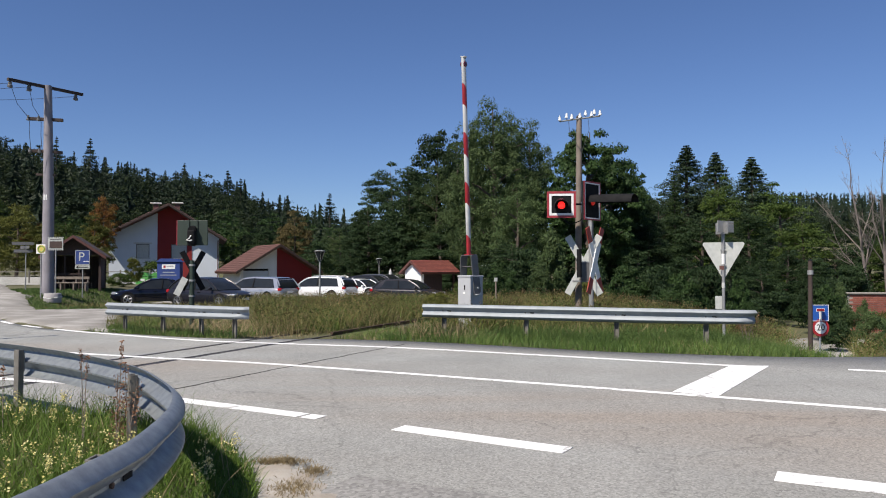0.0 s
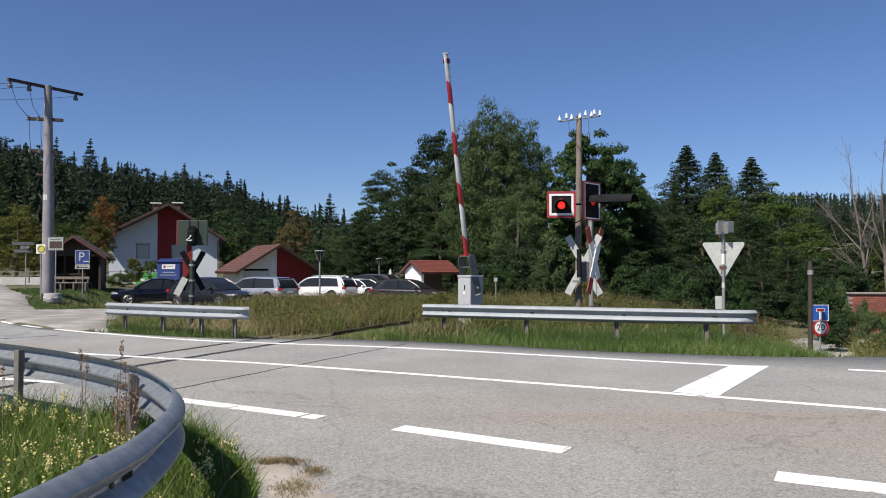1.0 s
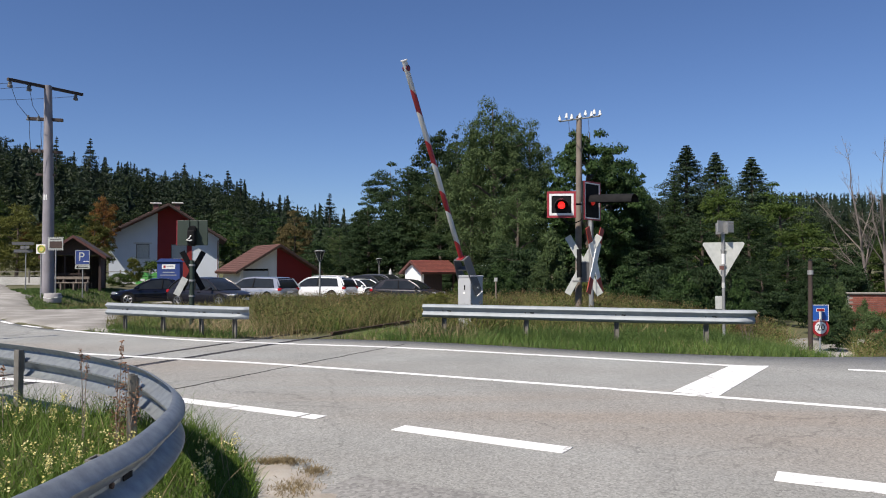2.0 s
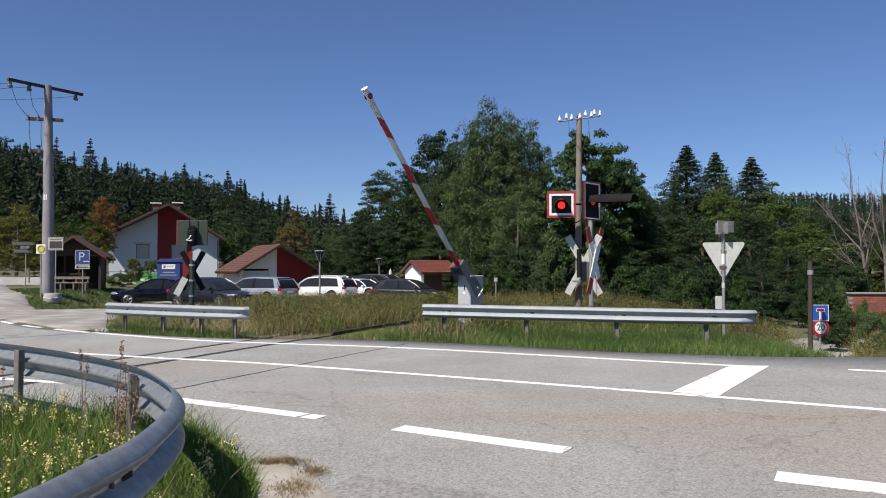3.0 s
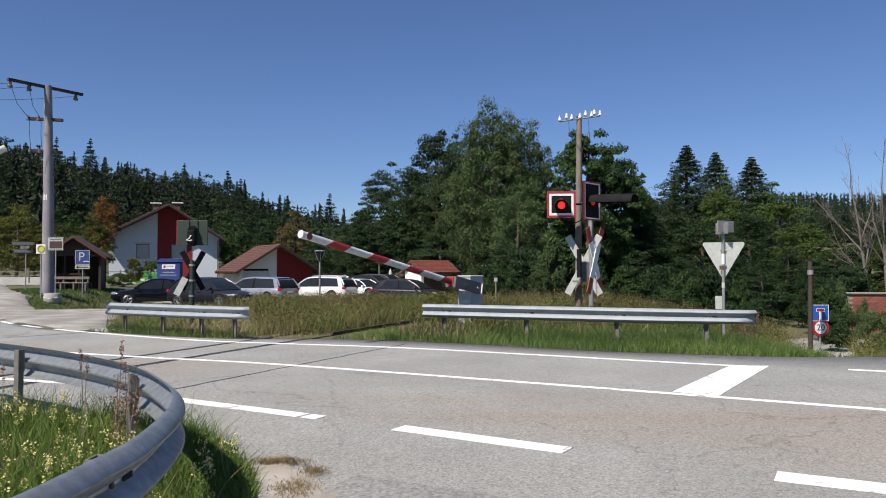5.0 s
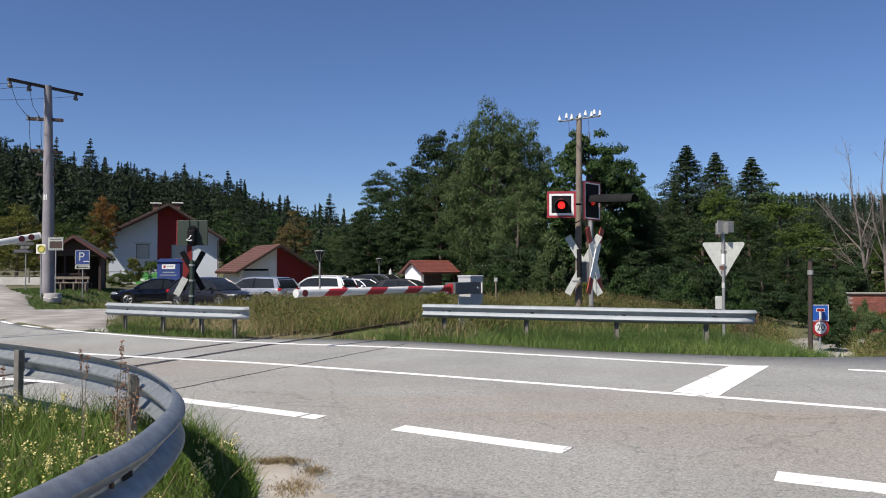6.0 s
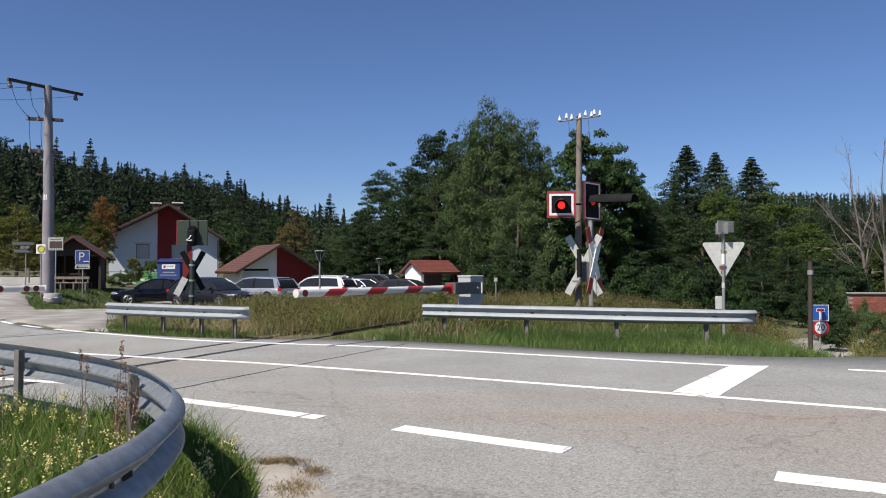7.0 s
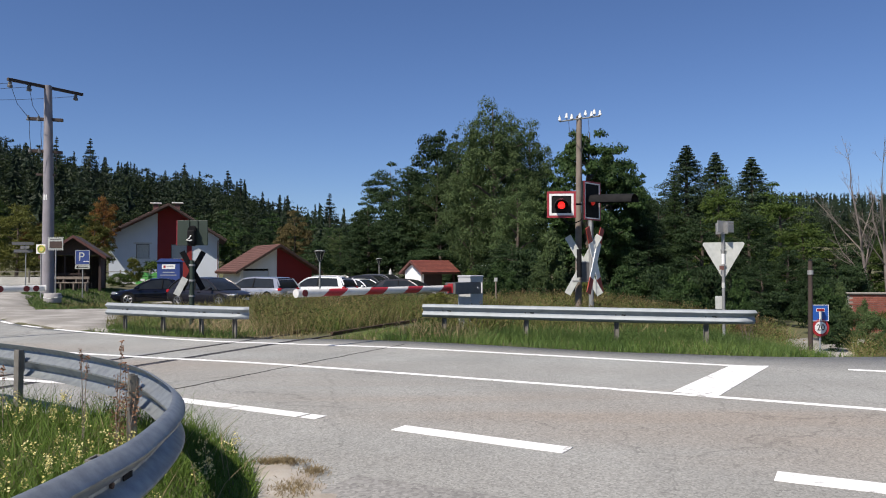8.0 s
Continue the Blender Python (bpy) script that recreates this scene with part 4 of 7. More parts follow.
plant_kind("spruce", tube([(0, 0, -0.3), (0, 0, 9.6)], [0.2, 0.03], 7), conifer_leaves(10, 3.9, 0.2, 50, 9, 16, 0.16, droop=0.22, leaf_shape=leaf_tris), "needle_far")
plant_kind("larch", tube([(0, 0, -0.3), (0, 0, 9.6)], [0.17, 0.03], 7), conifer_leaves(10, 2.3, 0.4, 50, 11, 40, 0.08, droop=0.15, leaf_shape=leaf_tris), "needle_soft")
for key, radius, leaf, droop, material in (("shrub", 1.3, 0.062, 0.0, "leaf_mid"), ("shrub_dark", 1.3, 0.062, 0.0, "leaf_dark"), ("shrub_pale", 1.1, 0.055, 0.2, "leaf_willow"), ("shrub_bright", 1.3, 0.06, 0.0, "leaf_bright"),
                                           ("shrub_olive", 1.3, 0.06, 0.0, "leaf_olive")):
    plant_kind(key, None, crown(2, radius, 0.0, 75, 115, leaf, fuzz=0.31, droop=droop, leaf_shape=spray), material)

F_PIX, HORIZON = 1330.0, 478.0


def spot(px, dist):
    """Plan place on the bearing of a picture column at a given distance ahead."""
    return (px - 784.0) / F_PIX * dist


def plant(key, px, top, dist, width, label, category="tree", group="trees by the track", foot=None):
    """Plant a kind so that its top and breadth come out at a bearing and distance."""
    x, y = spot(px, dist), dist
    z0 = float(height(x, y)) - 0.05 if foot is None else foot
    zt = 1.55 + (HORIZON - top) / F_PIX * dist
    tall = 2.0 if key.startswith("shrub") else 10.0
    wide = {"maple": 7.8, "bronze": 8.0, "olive": 8.6, "fir": 5.2, "spruce": 5.2, "larch": 4.7, "autumn": 6.8}.get(key, 2.9 if tall == 2.0 else 6.7)
    sz = (zt - z0) / tall * 1.05
    sx = width / F_PIX * dist / wide
    t = thing("shrub" if tall == 2.0 else ("conifer" if key in ("fir", "larch", "spruce") else "tree"), pose(x, y, z0, 0, 0, random.uniform(0, 360)), label, category, group)
    t.scale = (sx, sx, sz)
    tr, cr = PLANTS[key]
    if tr:
        part("trunk", tr, None, t)
    part("crown", cr, None, t)
    return t


ALDER = "dense dark green alder tree beside the railway"
WILLOW = "tall grey-green willow tree with soft foliage"
MAPLE = "broad full-leaved green maple tree"
FIR = "dark green fir tree with a pointed top"
BRIGHT = "light green leafy tree at the wood edge"
for row in (
    ("alder", 690, 298, 72, 145, ALDER), ("alder_b", 775, 236, 69, 156, ALDER), ("willow", 872, 184, 50, 184, WILLOW), ("willow", 938, 220, 52, 123, WILLOW),
    ("alder", 825, 262, 70, 168, ALDER), ("alder_b", 905, 262, 56, 190, ALDER), ("alder", 965, 290, 54, 145, ALDER),
    ("maple", 1045, 226, 44, 212, MAPLE), ("maple", 1105, 290, 48, 123, MAPLE), ("alder", 1125, 330, 50, 100, ALDER),
    ("willow", 775, 300, 63, 128, WILLOW), ("alder", 730, 345, 65, 145, ALDER), ("alder_b", 670, 400, 69, 123, ALDER), ("willow", 915, 330, 44, 123, WILLOW),
    ("alder", 850, 390, 58, 145, ALDER), ("alder_b", 780, 415, 60, 145, ALDER), ("alder", 905, 430, 40, 123, ALDER), ("alder_b", 1000, 370, 46, 134, ALDER), ("alder", 1085, 400, 46, 134, ALDER),
    ("alder_b", 722, 298, 64, 125, ALDER), ("alder", 650, 370, 66, 95, ALDER), ("willow", 905, 204, 51, 120, WILLOW), ("willow", 838, 218, 52, 120, WILLOW), ("maple", 1085, 256, 46, 120, MAPLE), ("alder", 808, 250, 64, 110, ALDER), ("fir", 1216, 268, 62, 235, FIR), ("fir", 1268, 280, 64, 200, FIR), ("fir", 1332, 288, 60, 215, FIR), ("alder", 1165, 350, 52, 100, ALDER),
    ("larch", 1195, 320, 52, 123, "soft green larch at the wood edge"), ("bright", 1272, 322, 50, 100, BRIGHT), ("bright", 1380, 334, 48, 145, BRIGHT),
    ("alder_b", 1150, 400, 46, 123, ALDER), ("alder", 1240, 385, 46, 145, ALDER), ("alder_b", 1325, 380, 44, 134, ALDER), ("bright", 1420, 390, 42, 134, BRIGHT),
    ("alder", 1475, 420, 44, 145, ALDER), ("alder_b", 1540, 425, 42, 134, ALDER), ("bright", 1590, 400, 40, 123, BRIGHT), ("alder", 1395, 440, 37, 123, ALDER), ("alder_b", 1290, 450, 37, 123, ALDER),
    ("alder", 1215, 455, 38, 123, ALDER), ("alder_b", 1130, 445, 42, 100, ALDER), ("alder", 1345, 470, 33, 100, ALDER), ("alder", 1440, 455, 36, 100, ALDER), ("alder_b", 1360, 455, 44, 123, ALDER),
):
    plant(*row)
for row in (
    ("bronze", 520, 376, 84, 80, "round bronze-green tree behind the garage"), ("alder", 592, 402, 88, 85, ALDER), ("alder_b", 635, 388, 80, 80, ALDER), ("alder", 470, 400, 95, 70, ALDER),
    ("alder_b", 560, 430, 76, 80, ALDER), ("bright", 408, 420, 84, 42, BRIGHT), ("bright", 655, 446, 66, 42, BRIGHT), ("alder", 620, 440, 70, 70, ALDER), ("willow", 600, 408, 84, 70, WILLOW),
    ("spruce", 157, 252, 150, 84, FIR), ("spruce", 97, 250, 140, 66, FIR), ("spruce", 402, 308, 160, 80, FIR), ("spruce", 425, 322, 160, 66, FIR), ("spruce", 583, 348, 150, 76, FIR), ("spruce", 325, 294, 190, 66, FIR),
    ("autumn", 184, 352, 64, 56, "slender tree with orange autumn leaves"), ("olive", 168, 384, 62, 78, "yellow-green tree with turning leaves"), ("olive", 28, 366, 66, 120, "yellow-green tree with turning leaves"),
    ("bright", 115, 392, 70, 90, BRIGHT), ("olive", 75, 400, 66, 90, "yellow-green tree with turning leaves"), ("bright", -30, 330, 70, 110, BRIGHT), ("alder", 140, 400, 76, 90, ALDER), ("autumn", 60, 398, 68, 60, "slender tree with orange autumn leaves"),
):
    plant(*row, group="trees behind the houses")
for row in (
    ("shrub_pale", 978, 418, 33, 85, "pale grey-green willow shrub"), ("shrub_pale", 955, 470, 31, 70, "pale grey-green willow shrub"), ("shrub", 1105, 478, 30, 80, "leafy green shrub by the track"),
    ("shrub_dark", 1160, 470, 30, 90, "dark green shrub filling the shade under the trees"), ("shrub", 1210, 490, 27, 90, "leafy green shrub by the track"), ("shrub_dark", 1255, 470, 29, 90, "dark green shrub filling the shade under the trees"),
    ("shrub", 890, 470, 34, 70, "leafy green shrub by the track"), ("shrub_dark", 930, 440, 36, 90, "dark green shrub filling the shade under the trees"), ("shrub_dark", 860, 470, 40, 90, "dark green shrub filling the shade under the trees"),
    # three dark shrubs between 1328 and 1400 are added to fill a shade hollow
    ("shrub", 1465, 512, 24, 80, "leafy green shrub by the lane"), ("shrub_pale", 1487, 506, 26, 46, "pale grey-green shrub by the brick wall"), ("shrub_pale", 1528, 536, 25, 36, "pale grey-green shrub by the brick wall"), ("shrub_dark", 1445, 490, 27, 70, "dark green shrub filling the shade under the trees"), ("shrub_pale", 1545, 556, 21, 80, "pale grey-green shrub by the brick wall"), ("shrub_pale", 1500, 545, 22, 60, "pale grey-green shrub by the brick wall"), ("shrub_dark", 1365, 516, 31, 95, "dark green shrub filling the shade under the trees"), ("shrub_dark", 1328, 530, 27, 60, "dark green shrub filling the shade under the trees"), ("shrub_dark", 1400, 520, 35, 80, "dark green shrub filling the shade under the trees"), ("shrub_olive", 1580, 548, 22, 70, "yellowing shrub by the lane"),
    ("shrub_dark", 1425, 520, 30, 60, "dark green shrub filling the shade under the trees"), ("shrub", 1310, 500, 26, 50, "leafy green shrub by the lane"), ("shrub_olive", 770, 520, 24, 60, "low yellowing weed clump in the field"), ("shrub_bright", 835, 478, 36, 50, "light green shrub at the field edge"),
    ("shrub_bright", 648, 526, 26, 44, "low green weed clump in the field"), ("shrub", 612, 530, 25, 36, "low green weed clump in the field"), ("shrub_olive", 560, 528, 27, 52, "low yellowing weed clump in the field"),
    ("shrub_olive", 500, 534, 26, 46, "low yellowing weed clump in the field"), ("shrub_bright", 715, 522, 28, 46, "low green weed clump in the field"), ("shrub", 1190, 522, 24, 60, "leafy green shrub by the track"),
    ("shrub_bright", 815, 500, 33, 50, "light green shrub at the field edge"), ("shrub_olive", 1050, 500, 30, 60, "yellowing shrub by the track"), ("shrub_dark", 1040, 455, 34, 90, "dark green shrub filling the shade under the trees"),
    ("shrub_bright", 212, 484, 48, 58, "round green garden bush"), ("shrub_dark", 172, 478, 50, 44, "dark green clipped hedge by the shelter"), ("shrub_bright", 270, 462, 66, 60, "light green garden shrub"), ("shrub_olive", 238, 458, 58, 34, "small reddish garden shrub"),
    ("shrub_dark", 790, 474, 58, 60, "dark green climber beside the hut"), ("shrub_dark", 745, 478, 66, 60, "dark green shrub behind the hut"),
    ("shrub_dark", 1500, 470, 34, 90, "dark green shrub filling the shade under the trees"), ("shrub_dark", 1472, 555, 21, 60, "dark green shrub by the brick wall"),
):
    plant(*row, category="shrub", group="shrubs")


def bare_tree(px, dist, top, seed, lean):
    """Leafless tree: forking limbs down to thin twigs."""
    rnd = random.Random(seed)
    x = spot(px, dist)
    h = 1.55 + (HORIZON - top) / F_PIX * dist + 0.6
    t = thing("bare_tree", pose(x, dist, -0.6), "leafless pale tree with thin branches", "tree", "bare trees")
    bm_t, bm_b = bmesh.new(), bmesh.new()

    def grow(p, d, r, length, level, bm):
        q = p + d * length * 0.5 + Vector((rnd.uniform(-1, 1), rnd.uniform(-1, 1), 0)) * length * 0.04
        e = p + d * length
        tube([p, q, e], [r, r * 0.8, r * 0.55], 6 if level < 2 else 3, bm, caps=False)
        if level >= 5:
            return
        for _ in range(3 if level else 6):
            k = rnd.uniform(0.35, 1.0)
            side = Vector((rnd.uniform(-1, 1), rnd.uniform(-1, 1), rnd.uniform(0.0, 0.5)))
            grow(p + d * length * k, (d * 0.8 + side * 0.75).normalized(), r * 0.42, length * rnd.uniform(0.34, 0.5), level + 1, bm_b)
        grow(e, (d + Vector((rnd.uniform(-0.2, 0.2), rnd.uniform(-0.2, 0.2), 0.15))).normalized(), r * 0.55, length * 0.55, level + 1, bm_b)

    grow(Vector((0, 0, 0)), Vector((lean, 0, 1)).normalized(), 0.08, h * 0.46, 0, bm_t)
    part("trunk", bm_t, "bark_pale", t, smooth=60)
    part("branch_work", bm_b, "bark_pale", t, smooth=60)


bare_tree(1540, 36, 232, 5, -0.12)
bare_tree(1572, 34, 236, 11, -0.05)


# wooded hills: many trees that nobody could count
def hill_line(u):
    """Slope of the sight line to the top of the woods at a bearing."""
    return np.interp(u, [-0.9, -0.59, -0.51, -0.40, -0.33, -0.28, -0.2, -0.13, 0.0, 0.3, 0.44, 0.6, 0.9], [0.205, 0.184, 0.156, 0.138, 0.130, 0.116, 0.092, 0.074, 0.07, 0.095, 0.104, 0.102, 0.1])


def forest(name, label, material, count, protos, y0, y1, u0, u1, hgt, fill):
    parts = []
    n = 0
    while n < count:
        y = math.sqrt(RNG.uniform(y0 * y0, y1 * y1))
        u = RNG.uniform(u0, u1)
        n += 1
        x = u * y
        z = float(height(x, y)) - 0.3
        room = 1.55 + hill_line(u) * y - z
        h = RNG.uniform(*hgt)
        h = min(h, room * RNG.uniform(*fill))
        if h < 2.5:
            continue
        v, f = protos[int(RNG.integers(len(protos)))]
        a = RNG.uniform(0, math.tau)
        c, s = math.cos(a), math.sin(a)
        w = h * RNG.uniform(0.85, 1.15)
        q = np.stack([(v[:, 0] * c - v[:, 1] * s) * w + x, (v[:, 0] * s + v[:, 1] * c) * w + y, v[:, 2] * h + z], 1)
        parts.append((q, f))
    me = np_mesh(name, *join(parts), material)
    me.polygons.foreach_set("use_smooth", [False] * len(me.polygons))
    tagged(new(name, me), label, "woodland", kind="stuff")


def spruce(r, tiers, points, sprays):
    """A distant spruce one metre tall: thin jagged whorls, and loose sprays round them."""
    parts = []
    lean = RNG.normal(size=2) * 0.01
    for i in range(tiers):
        t = (i + RNG.uniform(-0.3, 0.3)) / tiers
        t = min(max(t, 0.0), 0.97)
        z = 0.05 + 0.95 * t
        R = r * (1 - t) ** 0.8 * RNG.uniform(0.7, 1.2) + 0.006
        k = np.arange(points * 2)
        a = (k + RNG.uniform(-0.3, 0.3, points * 2)) * math.pi / points + RNG.uniform(0, 3)
        rad = np.where(k % 2 == 0, 1.0, 0.28) * R * RNG.uniform(0.55, 1.25, points * 2)
        ring = np.stack([rad * np.cos(a), rad * np.sin(a), z - rad * RNG.uniform(0.1, 0.55, points * 2)], 1)
        v = np.concatenate([[[lean[0] * t, lean[1] * t, min(1.0, z + 0.04)]], ring])
        parts.append((v, np.stack([0 * k, 1 + k, 1 + (k + 1) % (points * 2)], 1)))
    parts.append(conifer_leaves(1, r * 1.05, 0.04, 22, 5, sprays, 0.024, leaf_shape=leaf_tris))
    return join(parts)


firs = [spruce(r, n, 5, 3) for r, n in ((0.17, 26), (0.2, 24), (0.24, 24), (0.27, 22), (0.22, 26), (0.15, 26))]
slim_firs = [spruce(r, n, 4, 1) for r, n in ((0.13, 18), (0.16, 18), (0.18, 16))]
rounds = [crown(1, 0.33, 0.02, 45, 42, 0.017, fuzz=0.27, leaf_shape=spray) for _ in range(4)]
forest("hill_conifers", "dark spruce woods covering the hillside", "needle_far", 330, firs, 110, 290, -0.82, -0.1, (12, 23), (0.6, 1.1))
forest("hill_pines", "round-topped dark pines among the spruces", "needle_far", 190, rounds, 120, 290, -0.82, -0.1, (11, 19), (0.75, 1.06))
forest("hill_broadleaf_trees", "mixed green woods on the lower slope", "leaf_far", 190, rounds, 95, 260, -0.82, 0.02, (9, 18), (0.6, 1.02))
forest("hill_bright_trees", "lighter green trees at the forest foot", "leaf_mid", 50, rounds, 90, 150, -0.75, -0.12, (6, 10), (0.6, 1.0))
forest("ridge_conifers", "distant spruce ridge beyond the lane", "needle_far", 800, slim_firs, 300, 400, 0.25, 0.8, (20, 30), (0.95, 1.02))
forest("ridge_edge_trees", "distant leafy trees below the ridge", "leaf_far", 45, rounds, 120, 260, 0.25, 0.85, (9, 13), (0.6, 0.95))
forest("valley_trees", "distant mixed trees in the valley", "leaf_far", 28, rounds, 110, 240, -0.15, 0.3, (8, 13), (0.6, 1.0))


# grass: blades far too many to count
def blades(n, place, hgt, width, lean, z_of, keep=None):
    """Curved tapering blades; place() gives n plan points."""
    p = place(n)
    if keep is not None:
        p = p[keep(p[:, 0], p[:, 1])]
    n = len(p)
    z = z_of(p[:, 0], p[:, 1])
    a = RNG.uniform(0, math.tau, n)
    b = RNG.uniform(0, math.tau, n)
    h = RNG.uniform(*hgt, n)
    w = width * RNG.uniform(0.7, 1.3, n)
    le = h * lean * RNG.uniform(0.2, 1.4, n)
    side = np.stack([np.cos(a), np.sin(a), 0 * a], 1)
    ld = np.stack([np.cos(b), np.sin(b), 0 * b], 1)
    base = np.stack([p[:, 0], p[:, 1], z], 1)
    up = np.array([0, 0, 1.0])
    mid = base + up * (h * 0.55)[:, None] + ld * (le * 0.35)[:, None]
    tip = base + up * h[:, None] + ld * le[:, None]
    s = side * (w / 2)[:, None]
    v = np.stack([base - s, base + s, mid + s * 0.8, mid - s * 0.8, tip + s * 0.12, tip - s * 0.12], 1).reshape(-1, 3)
    k = np.arange(n)[:, None] * 6
    f = np.concatenate([k + np.array([[0, 1, 2, 3]]), k + np.array([[3, 2, 4, 5]])])
    return v, f


def patchy(x, y, s, lo, seed=0.0):
    """Where a patchy growth stands: noise over the plan."""
    v = np.array([noise.noise((a * s, b * s, seed)) for a, b in zip(x, y)])
    return v + RNG.uniform(-0.25, 0.25, len(v)) > lo


def grass(name, label, material, *blade_sets):
    return tagged(new(name, np_mesh(name, *join(blade_sets), material)), label, "grass", kind="stuff")


def uniform_in(x0, x1, y0, y1):
    return lambda n: np.stack([RNG.uniform(x0, x1, n), RNG.uniform(y0, y1, n)], 1)


def near_track(x, y, w):
    d = (x - TRACK_MID[0]) * track_n[0] + (y - TRACK_MID[1]) * track_n[1]
    return np.abs(d) < w


def beside_rail(x, y):
    """Worn strip along the rail that shows."""
    d = (x - TRACK_MID[0]) * track_n[0] + (y - TRACK_MID[1]) * track_n[1]
    return (d > 0.3) & (d < 0.95)


def inside(x, y, poly):
    r = np.zeros(np.shape(x), bool)
    for (xa, ya), (xb, yb) in zip(poly, poly[1:] + poly[:1]):
        c = ((ya > y) != (yb > y)) & (x < (xb - xa) * (y - ya) / (yb - ya + 1e-12) + xa)
        r ^= c
    return r


FORECOURT = [(-8.3, 18.75), (-9.6, 21.2), (-11.0, 25.1), (-11.8, 29.4), (-13.5, 29.6), (-15.6, 28.9), (-16.9, 31.0), (-19.5, 35), (-27, 46), (-33, 56), (-37.5, 56), (-27, 41), (-21.5, 32.0), (-18.8, 30.2), (-16.3, 27.2), (-13.75, 23.55), (-11.6, 21.3), (-9.9, 19.9)]
LANE = [(7.0, 13.8), (8.5, 13.8), (9.4, 17), (11.3, 21), (14.5, 25), (13.5, 26), (10.8, 24.6), (9.8, 21.5), (9.1, 19.5), (8.2, 16)]


def paved(x, y):
    """Gravel forecourt, lane and car park, where nothing grows."""
    return inside(x, y, FORECOURT) | inside(x, y, LANE) | ((y > 39.5) & (x > -16.9) & (x < 1))


def flat(x, y):
    return height(x, y) - 0.03


def verge(x, y):
    o = road_offset(x, y)
    return (o > edge_off(x) + 0.03) & ~paved(x, y)


def field(x, y):
    return (road_offset(x, y) > edge_off(x) + 0.7) & ~paved(x, y) & ~beside_rail(x, y)


def track_gap(x, y):
    """Trodden, nearly bare stretch along the rails by the road."""
    d = (x - TRACK_MID[0]) * track_n[0] + (y - TRACK_MID[1]) * track_n[1]
    s = (x - TRACK_MID[0]) * TRACK_DIR[0] + (y - TRACK_MID[1]) * TRACK_DIR[1]
    return (d > 0.3) & (d < 2.2) & (s < 9)


grass("verge_grass", "green grass verge along the road", "grass",
      blades(52000, uniform_in(-9, 10, 13, 23), (0.05, 0.2), 0.010, 0.75, flat, lambda x, y: verge(x, y) & (road_offset(x, y) < 7.5) & ~near_track(x, y, 1.0)),
      blades(12000, uniform_in(-9, 12, 12, 22), (0.12, 0.34), 0.012, 0.7, flat, lambda x, y: verge(x, y) & (road_offset(x, y) > 4.5) & ~track_gap(x, y) & patchy(x, y, 0.6, 0.0)),
      blades(32000, uniform_in(-16, 12, 18, 32), (0.2, 0.75), 0.015, 1.0, flat, lambda x, y: field(x, y) & (x > -0.25 * y) & ~track_gap(x, y) & patchy(x, y, 0.45, 0.0, 3.0)))
grass("tall_verge_grass", "taller mixed green grass behind the long guardrail", "grass_verge",
      blades(30000, uniform_in(-0.6, 8, 14.5, 20.5), (0.1, 0.34), 0.008, 1.0, flat, lambda x, y: verge(x, y) & (road_offset(x, y) > edge_off(x) + 0.9) & ~((x > 0.2) & (x < 1.25) & (y > 17.2))))
grass("rail_foot_grass", "short green grass under the long guardrail", "grass_verge",
      blades(40000, uniform_in(-1.5, 8, 12.5, 18.5), (0.05, 0.2), 0.009, 0.9, flat, lambda x, y: verge(x, y) & (road_offset(x, y) < 7.2) & ~track_gap(x, y - 1.2) & patchy(x, y, 0.9, -0.25, 17.0)),
      blades(9000, uniform_in(-9, -3.5, 15.5, 20), (0.05, 0.2), 0.011, 0.9, flat, lambda x, y: verge(x, y) & ~near_track(x, y, 1.0)))
grass("verge_straw", "sparse dry stems in the grass verge", "grass_dry",
      blades(9000, uniform_in(-9, 8, 12.5, 20), (0.05, 0.24), 0.007, 1.2, flat, lambda x, y: verge(x, y) & (road_offset(x, y) < 7.2) & ~near_track(x, y, 1.0) & patchy(x, y, 0.8, 0.0, 31.0)))
grass("field_grass", "ripe yellow-green tall grass in the field", "grass_gold",
      blades(38000, uniform_in(-9.5, 11, 18, 30), (0.25, 0.8), 0.012, 1.0, flat, lambda x, y: field(x, y) & (x > -0.25 * y) & ~track_gap(x, y)),
      blades(9000, uniform_in(-16, -7, 18, 38), (0.1, 0.3), 0.015, 0.7, flat, field),
      blades(6000, uniform_in(-9, 9, 28, 38), (0.3, 0.7), 0.02, 0.6, flat, field))
grass("dry_field_grass", "dry straw-coloured grass beside the track", "grass_dry",
      blades(16000, uniform_in(-8, 12, 17, 34), (0.15, 0.5), 0.013, 0.8, flat, lambda x, y: field(x, y) & (y > 22 - 2.2 * x) & (x > -0.25 * y) & ~track_gap(x, y) & patchy(x, y, 0.4, 0.05, 7.0)),
      blades(16000, uniform_in(-8, 2, 16, 26), (0.12, 0.45), 0.011, 1.1, flat, lambda x, y: (road_offset(x, y) > edge_off(x) + 0.6) & near_track(x, y, 4.2) & ~track_gap(x, y) & patchy(x, y, 0.5, -0.15, 21.0)),
      blades(16000, uniform_in(-8, 8, 15, 28), (0.03, 0.12), 0.011, 1.1, flat, lambda x, y: (road_offset(x, y) > edge_off(x) + 0.05) & near_track(x, y, 3.0) & ~beside_rail(x, y)))
